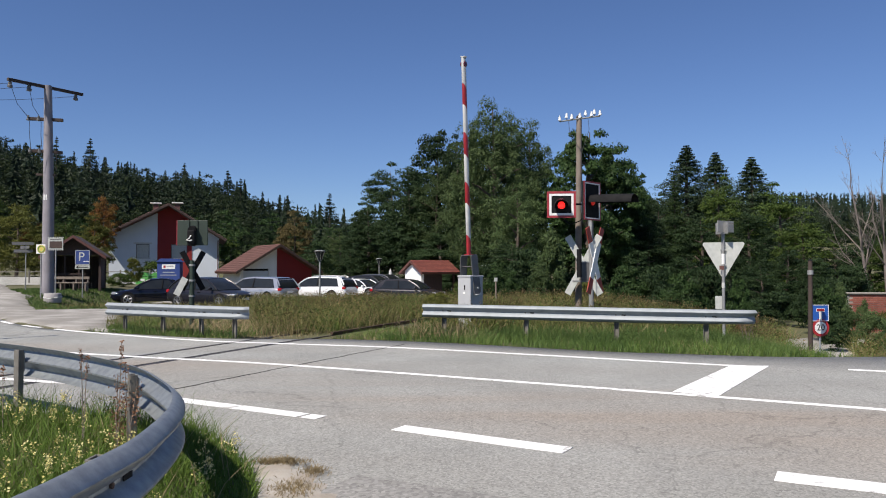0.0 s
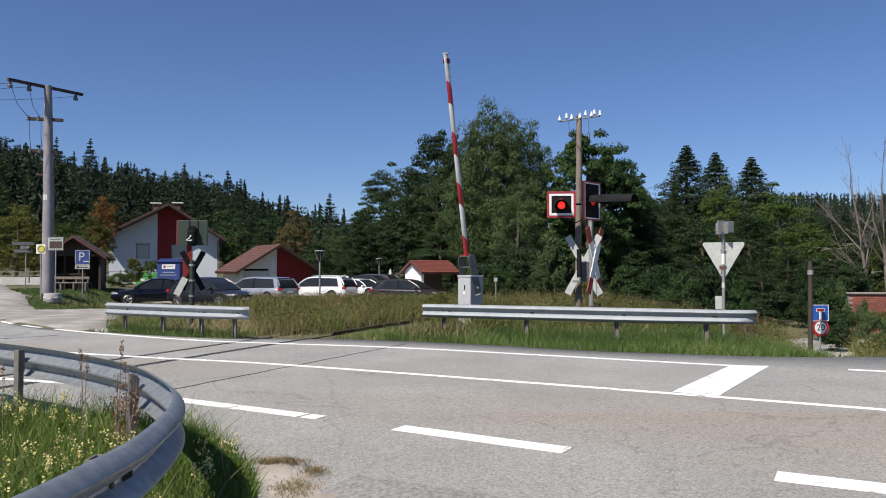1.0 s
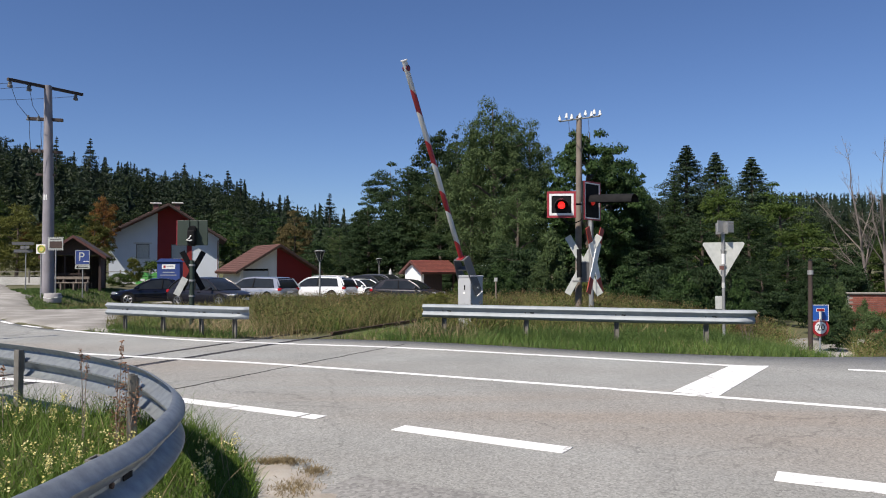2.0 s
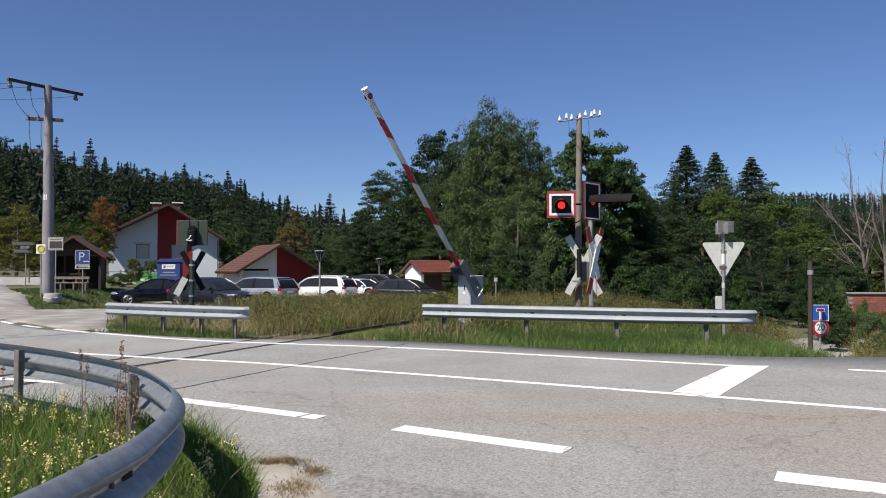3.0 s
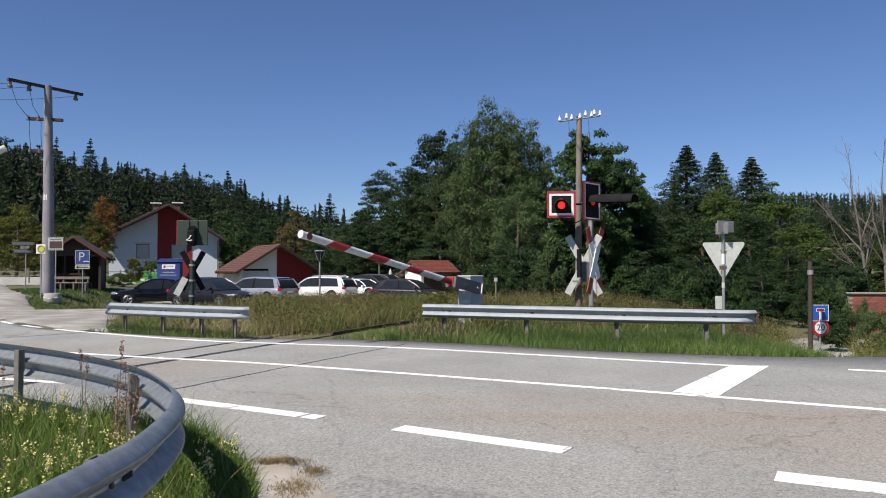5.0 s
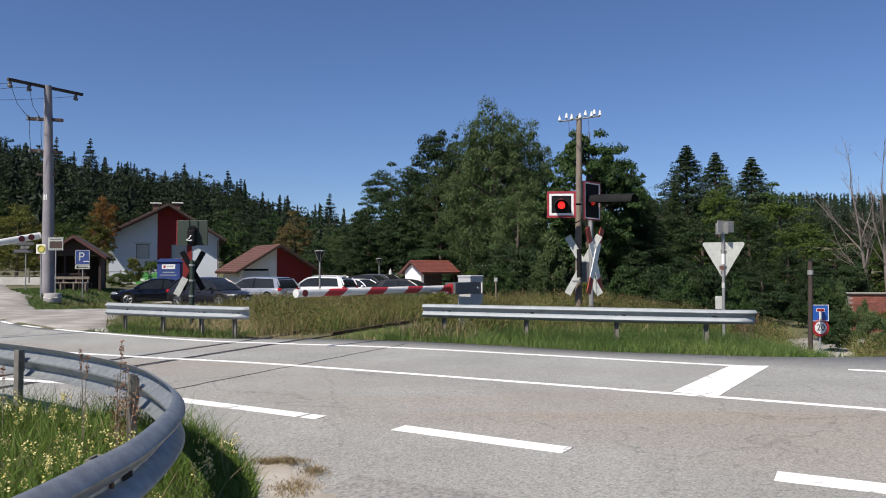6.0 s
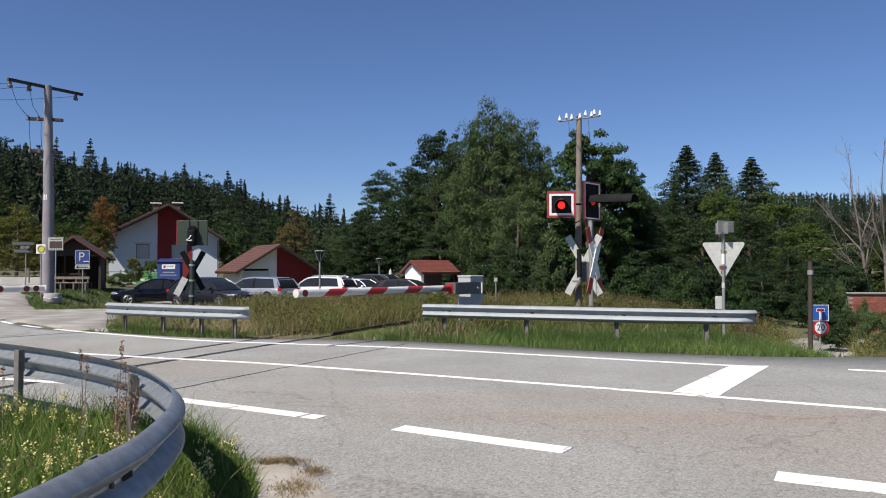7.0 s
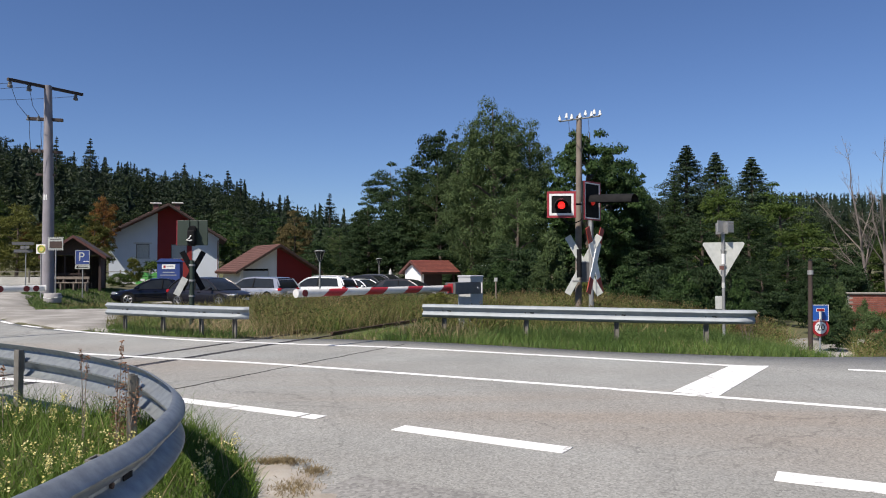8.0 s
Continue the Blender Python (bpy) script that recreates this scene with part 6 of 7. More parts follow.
def car(label, px, dist, heading, paint, length=4.4, width=1.78, roof=1.45, shape="saloon", rails=False):
    """Local +x is the car's front. Rounded body, glass house with pillars, roof panel, lamps and wheels."""
    x = spot(px, dist)
    c = thing("car", pose(x, dist, float(height(x, dist)) + 0.03, 0, 0, heading), label, "car", "parked cars")
    L, W, B = length / 2, width / 2, 0.9 * roof / 1.45
    back, rear_top, top, foot = CAR_SHAPES[shape]
    # lower body: sections with a shoulder and tucked-in sills
    st = []
    for t in (-1.0, -0.992, -0.97, -0.93, -0.85, -0.7, -0.4, 0.0, 0.3, 0.46, 0.56, 0.68, 0.8, 0.88, 0.94, 0.975, 0.994, 1.0):
        zl = float(np.interp(t, [-1, -0.93, -0.7, 0.75, 0.95, 1], [0.42, 0.28, 0.2, 0.2, 0.24, 0.38]))
        zt = float(np.interp(t, [-1, -0.985, -0.95, -0.8, 0.0, 0.46, 0.6, 0.8, 0.93, 0.98, 1], [0.66, 0.8, B, B + 0.03, B, B - 0.01, B - 0.06, B - 0.13, B - 0.22, 0.58, 0.52]))
        w = W * float(np.interp(t, [-1, -0.97, -0.9, -0.6, 0.6, 0.85, 0.95, 1], [0.76, 0.9, 0.97, 1, 1, 0.95, 0.84, 0.66]))
        h = zt - zl
        half = [(0.84, 0.0), (0.95, 0.12), (0.985, 0.35), (1.0, 0.62), (0.985, 0.8), (0.93, 0.93), (0.82, 0.985), (0.45, 1.01)]
        st.append([(t * L, w * a, zl + h * b) for a, b in half] + [(t * L, -w * a, zl + h * b) for a, b in half[::-1]])
    part("body", loft(st), paint, c, smooth=42)

    def roof_line(t):
        return float(np.interp(t, [back, back + 0.35 * (rear_top - back), rear_top, rear_top + 0.12, -0.12, top - 0.08, top, top + 0.5 * (foot - top), foot],
                               [B - 0.02, B + 0.42 * (roof - B), roof - 0.07, roof - 0.025, roof, roof - 0.02, roof - 0.05, B + 0.54 * (roof - B), B - 0.03]))

    def skin(t, v, side, out=0.0):
        zb, zr = B - 0.05, max(roof_line(t), B - 0.05)
        f = (zr - zb) / (roof - zb) * v
        return Vector((t * L, side * (W * (0.9 - 0.19 * f ** 1.25) + out), zb + (zr - zb) * v + out * 0.3))

    ts = sorted({back, foot, *np.linspace(back, foot, 22), rear_top, top})
    g = []
    for t in ts:
        edge = skin(t, 1, 1)
        g.append([skin(t, v, 1) for v in (0, 0.35, 0.7, 1)] + [Vector((edge.x, edge.y * 0.5, edge.z + 0.025)), Vector((edge.x, -edge.y * 0.5, edge.z + 0.025))] + [skin(t, v, -1) for v in (1, 0.7, 0.35, 0)])
    part("greenhouse", loft(g), "glass", c, "dark tinted windows", smooth=30)
    r = []
    for t in np.linspace(rear_top - 0.035, top + 0.015, 10):
        a, b = skin(t, 0.9, 1, 0.008), skin(t, 1, 1)
        up = Vector((0, 0, 0.012))
        ring = [a, b + up + Vector((0, 0.008, 0)), Vector((b.x, b.y * 0.86, b.z + 0.026)), Vector((b.x, b.y * 0.45, b.z + 0.042))]
        ring += [Vector((p.x, -p.y, p.z)) for p in ring[::-1]]
        r.append(ring + [Vector((b.x, -b.y * 0.9, b.z - 0.02)), Vector((b.x, b.y * 0.9, b.z - 0.02))])
    part("roof", loft(r), paint, c, smooth=45)
    for q in (-1, 1):
        part("pillar", tube([skin(t, 1, q) for t in np.linspace(top, foot - 0.02, 6)], 0.034, 6), paint, c)
        part("pillar", tube([skin(t, 1, q) for t in np.linspace(back + 0.02, rear_top, 6)], 0.045, 6), paint, c)
        part("door_frame", tube([skin(-0.13 - 0.03 * v, v, q, 0.004) for v in np.linspace(0.05, 0.95, 5)], 0.03, 6), "black", c)
        rear = back + (0.16 if shape == "estate" else 0.22)
        bm = bmesh.new()
        rows = []
        for v in np.linspace(0.0, 1.0, 5):
            lean = (rear_top - back) * v * 0.9
            rows.append([bm.verts.new(skin(t, v, q, o)) for o in (0.009, -0.01) for t in (back + 0.01 + lean, rear + lean * 0.75)])
        for a, b in zip(rows, rows[1:]):
            for i, j in ((0, 1), (1, 3), (3, 2), (2, 0)):
                bm.faces.new((a[i], a[j], b[j], b[i]))
        bmesh.ops.recalc_face_normals(bm, faces=bm.faces[:])
        part("rear_pillar", bm, paint, c)
        part("waist_trim", tube([skin(t, 0.06, q, 0.006) for t in np.linspace(rear, foot - 0.06, 8)], 0.013, 5), "rim" if rails else "black", c)
        part("mirror", box(0.13, 0.2, 0.13, (0.4 * L, q * (W + 0.07), B + 0.05), 0.045), paint, c)
        part("headlight", box(0.3, 0.36, 0.12, (0.9 * L, q * W * 0.68, B - 0.25), 0.05, rot=pose(0, 0, 0, 0, 0, -q * 22)), "lamp_clear", c)
        part("tail_light", box(0.22, 0.34, 0.17, (-0.93 * L, q * W * 0.76, B - 0.1), 0.05, rot=pose(0, 0, 0, 0, 0, q * 14)), "tail", c)
        part("sill_trim", box(0.52 * length, 0.04, 0.11, (0, q * W * 0.965, 0.26), 0.012), "black", c)
        part("door_handle", box(0.2, 0.03, 0.03, (0.02 * L, q * (W + 0.003), B - 0.13), 0.008), paint, c)
        part("door_handle", box(0.2, 0.03, 0.03, (-0.42 * L, q * (W + 0.003), B - 0.12), 0.008), paint, c)
        if rails:
            part("roof_rail", tube([(-0.74 * L, q * W * 0.63, roof - 0.03), (-0.68 * L, q * W * 0.63, roof + 0.05), (-0.2 * L, q * W * 0.64, roof + 0.065), (0.02 * L, q * W * 0.64, roof + 0.05), (0.1 * L, q * W * 0.64, roof)], 0.02, 6), "rim", c)
        for t in (-0.6, 0.62):
            part("wheel_arch", tube([(t * L, q * (W - 0.15), 0.36), (t * L, q * (W + 0.002), 0.36)], 0.37, 24), "black", c)
            wh = part("wheel", tube([(t * L, q * (W - 0.2), 0.32), (t * L, q * (W - 0.01), 0.32), (t * L, q * (W + 0.008), 0.32)], [0.32, 0.32, 0.3], 24), "tyre", c)
            bm = tube([(t * L, q * (W + 0.0), 0.32), (t * L, q * (W + 0.014), 0.32)], 0.075, 10)
            for k in range(5):
                a = k * math.tau / 5 + 0.3
                tube([(t * L + 0.05 * math.cos(a), q * (W + 0.01), 0.32 + 0.05 * math.sin(a)), (t * L + 0.21 * math.cos(a), q * (W + 0.012), 0.32 + 0.21 * math.sin(a))], 0.026, 5, bm)
            tube([(t * L + 0.215 * math.cos(a), q * (W + 0.01), 0.32 + 0.215 * math.sin(a)) for a in np.linspace(0, math.tau, 21)], 0.018, 5, bm, caps=False)
            part("rim", bm, "rim", wh)
    part("grille", box(0.06, 0.9, 0.17, (0.98 * L, 0, 0.56), 0.03), "black", c)
    part("number_plate", box(0.03, 0.5, 0.11, (1.0 * L, 0, 0.45), 0.005), "white", c)
    part("number_plate", box(0.03, 0.5, 0.11, (-1.0 * L, 0, 0.68), 0.005), "white", c)
    part("rear_bumper", box(0.14, width * 0.86, 0.2, (-0.965 * L, 0, 0.42), 0.05), "black" if shape == "estate" else paint, c)
    part("front_bumper", box(0.12, width * 0.74, 0.12, (0.95 * L, 0, 0.33), 0.04), "black", c)
    return c


car("glossy blue-black car parked facing the forecourt", 276, 42, 202, "car_black", 4.6, 1.82, 1.44)
car("dark grey saloon car parked behind the guardrail", 374, 37, 332, "car_dark", 4.5, 1.76, 1.44, "hatchback")
car("silver estate car seen from behind", 457, 43.5, 152, "car_silver", 4.8, 1.82, 1.5, "estate")
car("white estate car with roof rails", 566, 46.5, 157, "car_white", 4.6, 1.78, 1.5, "estate", rails=True)
car("white hatchback car parked nose out", 640, 51, 328, "car_white", 4.0, 1.72, 1.3)
car("dark grey car parked in the far row", 660, 55, 332, "car_dark", 4.4, 1.78, 1.5, "hatchback")
car("grey car parked in the far row", 682, 58, 330, "car_grey", 4.5, 1.8, 1.58, "estate")
car("grey car parked beside the hut", 722, 44, 340, "car_dark", 4.2, 1.76, 1.36, "hatchback")


# ---- poles, signs and signals ----
def text(body, size, material, m, parent, name="lettering"):
    """Raised lettering in the built-in font, as a mesh."""
    cu = bpy.data.curves.new(name, "FONT")
    cu.body, cu.size, cu.align_x, cu.align_y = body, size, "CENTER", "CENTER"
    cu.extrude = 0.002
    tmp = bpy.data.objects.new(name, cu)
    me = bpy.data.meshes.new_from_object(tmp)
    bpy.data.objects.remove(tmp)
    me.materials.clear()
    me.materials.append(M[material])
    return part(name, me, None, parent, m=m)


UPRIGHT = pose(0, 0, 0, 90, 0, 0)


def disc(r, t=0.006, sides=28):
    """A round plate in the x-z plane, its face to -y."""
    return tube([(0, t / 2, 0), (0, -t / 2, 0)], r, sides)


def insulator(bm, x, y, z, s=1.0):
    lathe([(0.012 * s, -0.05 * s), (0.05 * s, -0.04 * s), (0.052 * s, 0.0), (0.035 * s, 0.02 * s), (0.04 * s, 0.06 * s), (0.022 * s, 0.075 * s), (0.03 * s, 0.1 * s), (0.005, 0.115 * s)], 10, bm, (x, y, z))


def telegraph_pole():
    D = 20.5
    x = spot(1023, D)
    t = thing("telegraph_pole", pose(x, D, -0.1), "weathered wooden telegraph pole with white insulators", "telegraph pole")
    top = 1.55 + (HORIZON - 207) / F_PIX * D + 0.1
    part("pole", tube([(0.0, 0, -0.2), (0.02, 0, top * 0.5), (0.05, 0, top)], [0.092, 0.086, 0.074], 12), "wood_pole", t, smooth=50)
    part("pole_cap", lathe([(0.09, 0), (0.06, 0.05), (0.01, 0.08)], 10, None, (0.05, 0, top)), "wood_old", t)
    z = top - 0.06
    a, b = Vector((-0.5, -0.1, z - 0.07)), Vector((0.62, -0.02, z + 0.1))
    arm = part("crossarm", tube([a, b], 0.02, 8), "zinc_dull", t)
    for k in (0.0, 0.17, 0.3, 0.5, 0.64, 0.79, 0.86, 1.0):
        p = a.lerp(b, k)
        up = 0.08 if round(k * 100) in (17, 64, 86) else 0.03
        bm = tube([p, p + Vector((0, 0, up))], 0.008, 6)
        pin = part("pin", bm, "rust", arm)
        bm = bmesh.new()
        insulator(bm, p.x, p.y, p.z + up + 0.03, 0.9)
        part("insulator", bm, "ceramic", pin, smooth=40)
    for i in (0, 3):
        p = a.lerp(b, (0.22, 0, 0, 0.7)[i])
        part("drop_wire", tube([p, p + Vector((0.02, -0.05, -0.35)), Vector((0.1, -0.1, z - 0.9)), Vector((0.1, -0.1, 2.9))], 0.006, 5), "wire", t)
    return t


telegraph_pole()


def signal_board(name, m, size, label, visor, parent, glow, rim=(0.06, 0.06)):
    """Square black signal board, white inner line and red edge, with a hooded lens; faces -y."""
    w, h = size
    b = part(name, box(w, 0.05, h, (0, 0, 0), 0.012), "black", parent, label, m=m)
    for s in (-1, 1):
        r, q = rim
        part("red_border", box(r, 0.02, h, (s * (w / 2 - r / 2), -0.036, 0), 0.003), "signal_red", b)
        part("red_border", box(w - 2 * r - 0.002, 0.02, r, (0, -0.036, s * (h / 2 - r / 2)), 0.003), "signal_red", b)
        part("white_border", box(q, 0.016, h - 2 * r - 0.002, (s * (w / 2 - r - q / 2 - 0.001), -0.034, 0), 0.003), "white", b)
        part("white_border", box(w - 2 * r - 2 * q - 0.004, 0.016, q, (0, -0.034, s * (h / 2 - r - q / 2 - 0.001)), 0.003), "white", b)
    part("lens", lathe([(0.096, 0), (0.096, 0.03), (0.08, 0.045), (0.045, 0.055), (0.005, 0.058)], 24), glow, b, "glowing red lens", m=pose(0, -0.03, -0.02, 90, 0, 0), smooth=50)
    part("lens_ring", tube([(0.13 * math.cos(a), -0.05, 0.13 * math.sin(a) - 0.02) for a in np.linspace(0, math.tau, 25)], 0.022, 6, caps=False), "black", b, smooth=50)
    # hood: half tube over the lens
    bm = bmesh.new()
    rows = []
    for y, r, dz in ((-0.03, 0.175, 0.0), (-0.03 - visor * 0.5, 0.185, -0.03), (-0.03 - visor, 0.18, -0.06)):
        rows.append([[bm.verts.new(((r + o) * math.cos(a), y, (r + o) * math.sin(a) - 0.02 + dz)) for a in np.linspace(-0.1, math.pi + 0.1, 13)] for o in (0.0, 0.012)])
    for r0, r1 in zip(rows, rows[1:]):
        for k in range(12):
            bm.faces.new((r0[0][k], r1[0][k], r1[0][k + 1], r0[0][k + 1]))
            bm.faces.new((r0[1][k], r0[1][k + 1], r1[1][k + 1], r1[1][k]))
    for k in range(12):
        bm.faces.new((rows[-1][0][k], rows[-1][1][k], rows[-1][1][k + 1], rows[-1][0][k + 1]))
    for k in (0, 12):
        for r0, r1 in zip(rows, rows[1:]):
            bm.faces.new((r0[0][k], r0[1][k], r1[1][k], r1[0][k]))
    bmesh.ops.recalc_face_normals(bm, faces=bm.faces[:])
    part("hood", bm, "black", b, smooth=50)
    # added cover disc that swings down over the lens, imitating the lamp going dark
    blink_cover = part("shutter", lathe([(0.112, 0.0), (0.112, 0.006), (0.08, 0.02), (0.01, 0.03)], 24, None, (0, -0.135, 0)), "signal_dark", b, "added dark red disc imitating the unlit lens", m=pose(0, -0.1, 0.115, 90, 0, 0), smooth=50)
    return b, blink_cover


def plank(bm, a, b, w, t):
    """A board from a to b in the x-z plane, its face to -y."""
    a, b = Vector(a), Vector(b)
    d = (b - a)
    n = Vector((-d.z, 0, d.x)).normalized() * w / 2
    prism([((a + n).x, (a + n).z), ((b + n).x, (b + n).z), ((b - n).x, (b - n).z), ((a - n).x, (a - n).z)], -t / 2 + a.y, t / 2 + a.y, bm)
    return bm


def saltire(m, parent, half_w, half_h, colours, tips, label, broad=0.19):
    """Crossed warning boards; each board's ends are red."""
    ends = [((-half_w, -half_h), (half_w, half_h), -0.012), ((-half_w, half_h), (half_w, -half_h), 0.012)]
    for (xa, za), (xb, zb), y in ends:
        ob = part("crossbuck_board", plank(bmesh.new(), (xa * 0.55, y, za * 0.55), (xb * 0.55, y, zb * 0.55), broad, 0.022), colours, parent, label, m=m)
        for s in (1, -1):
            part("board_end", plank(bmesh.new(), (s * xa * 0.55, y, s * za * 0.55), (s * xa, y, s * za), broad, 0.022), tips, ob)


def crossing_signals():
    D = 20.0
    x = spot(1046, D)
    s = thing("crossing_signal", pose(x, D, -0.1), "level crossing signal post with red flashing lights and crossbucks", "crossing signal", "crossing signals")
    part("post", tube([(0, 0, -0.2), (0, 0, 3.75)], 0.065, 14), "zinc_dull", s, smooth=50)
    part("post_sleeve", tube([(-0.35, -0.2, 1.45), (-0.35, -0.2, 2.2)], 0.065, 12), "black", s, "dark rubber sleeve", smooth=50)
    part("bracket", box(0.8, 0.04, 0.05, (-0.25, -0.02, 3.4), 0.006), "black", s)
    part("bracket", box(0.5, 0.04, 0.05, (-0.25, -0.02, 1.35), 0.006), "zinc_dull", s)
    part("bracket", box(0.4, 0.04, 0.05, (-0.2, -0.02, 1.85), 0.006), "zinc_dull", s)
    part("cable", tube([(-0.75, -0.05, 3.0), (-0.55, -0.06, 2.86), (-0.3, -0.05, 2.95), (-0.1, -0.05, 3.2)], 0.015, 6), "black", s)
    z1 = 1.55 + (HORIZON - 363) / F_PIX * D + 0.1
    b1, v1 = signal_board("signal_board", pose(-0.8, -0.12, z1, 0, 0, -8), (0.76, 0.7), "black signal board with white and red border", 0.3, s, "signal_glow")
    z2 = 1.55 + (HORIZON - 357) / F_PIX * D + 0.1
    b2, v2 = signal_board("signal_board", pose(-0.02, -0.16, z2, 0, 0, 47), (0.8, 1.02), "black signal board with long hood", 1.25, s, "signal_glow_soft", (0.035, 0.03))
    saltire(pose(-0.18, 0.1, 1.78, 0, 0, -34), s, 0.46, 0.78, "sign_back", "sign_back", "pale weathered crossbuck board")
    saltire(pose(0.08, -0.14, 1.9, 0, 0, 48), s, 0.36, 0.86, "white", "red_faded", "white crossbuck board with red ends")
    part("backing_plate", box(0.26, 0.02, 0.5, (-0.14, -0.03, 1.6), 0.006), "arm_grey", s)
    return v1, v2


blink_cover_1, blink_cover_2 = crossing_signals()


def left_signal():
    """The signal on the other side of the track, seen from behind."""
    D = 19.6
    x = spot(340, D)
    s = thing("crossing_signal", pose(x, D, -0.1), "crossing signal seen from behind with dark green board", "crossing signal", "crossing signals")
    part("post", tube([(0, 0, -0.2), (0, 0, 1.0), (0.0, 0, 1.9)], [0.065, 0.065, 0.06], 14), "green_board", s, smooth=50)
    for z in (0.95, 1.35, 1.75):
        part("clamp", tube([(0, 0, z), (0, 0, z + 0.05)], 0.08, 12), "zinc_dull", s)
    zb = 1.55 + (HORIZON - 412) / F_PIX * D + 0.1
    b = part("signal_board", box(0.8, 0.035, 0.66, (-0.03, 0.1, zb), 0.008), "green_board", s)
    for xx in (-0.12, 0.1):
        part("stiffener", box(0.035, 0.03, 0.66, (xx, 0.07, zb), 0.004), "green_board", b)
    part("edge_strip", box(0.02, 0.04, 0.66, (-0.435, 0.1, zb), 0.004), "signal_red", b)
    lamp = part("lamp_housing", box(0.2, 0.22, 0.42, (0, -0.05, zb - 0.14), 0.05), "black", s)
    part("lamp_hood", tube([(0, -0.06, zb + 0.06), (0, 0.05, zb + 0.08)], 0.11, 14), "black", lamp)
    part("cable_loop", tube([(0.02, -0.18, zb - 0.08), (-0.02, -0.2, zb - 0.16), (-0.1, -0.2, zb - 0.2), (0.0, -0.2, zb - 0.22), (0.06, -0.19, zb - 0.2)], 0.014, 6), "white", s)
    saltire(pose(-0.01, 0.08, 1.63, 0, 0, 28), s, 0.27, 0.5, "black", "black", "dark crossbuck board seen from behind", 0.14)
    # pale plate added over the lower-left crossbuck arm to imitate sunlight on it
    part("lit_arm_plate", box(0.17, 0.012, 0.5, (-0.25, -0.12, 1.22), 0.003, rot=pose(0, 0, 0, 0, 27, 0)), "sign_back", s, "pale plate standing in for the sunlit crossbuck arm")


left_signal()


def give_way_sign():
    D = 17.2
    x = spot(1280, D)
    s = thing("give_way_sign", pose(x, D, -0.1, 0, 0, -27), "triangular road sign seen from behind on a pole", "road sign", "road signs")
    part("pole", tube([(0, 0, -0.2), (0, 0, 2.75)], 0.035, 12), "zinc_dull", s, smooth=50)
    w, zt, zb = 0.47, 2.28, 1.42
    poly = []
    for cx, cz, a0 in ((-w + 0.06, zt - 0.04, 90), (-0.0, zb + 0.09, 210), (w - 0.06, zt - 0.04, 330)):
        for k in range(5):
            a = radians(a0 + k * 30)
            poly.append((cx + 0.045 * math.cos(a), cz + 0.045 * math.sin(a)))
    part("sign_plate", prism(poly, 0.05, 0.056), "sign_back", s)
    front = [(a * 0.97, zt - 0.3 + (z - zt + 0.3) * 0.97) for a, z in poly]
    part("sign_face", prism(front, 0.058, 0.062), "red", s)
    for z in (1.75, 2.1):
        part("clamp", box(0.12, 0.05, 0.045, (0, 0.025, z), 0.006), "zinc_dull", s)
    part("sticker", box(0.1, 0.012, 0.09, (-0.03, -0.037, 1.7), 0.003), "trim", s)
    part("sticker", tube([(0, 0, 1.24), (0, 0, 1.36)], 0.037, 12), "umbrella", s, "torn turquoise and white sticker")
    part("sleeve", tube([(0, 0, 1.78), (0, 0, 2.02)], 0.037, 12), "white", s)
    for z, a, l in ((2.6, -52, 0.5), (2.64, 58, 0.55)):
        part("street_name_plate", box(l, 0.02, 0.26, (0.0, 0, 0), 0.004), "zinc_dull", s, m=pose(-0.02 if a < 0 else 0.06, -0.02, z, 0, 0, a))
    part("plate_bar", box(0.26, 0.006, 0.02, (0.1, -0.06, 2.7), 0.0, rot=None), "arm_grey", s)
    low = part("small_plate", box(0.17, 0.012, 0.3, (-0.1, 0.04, 0.9), 0.004), "sign_back", s)


give_way_sign()


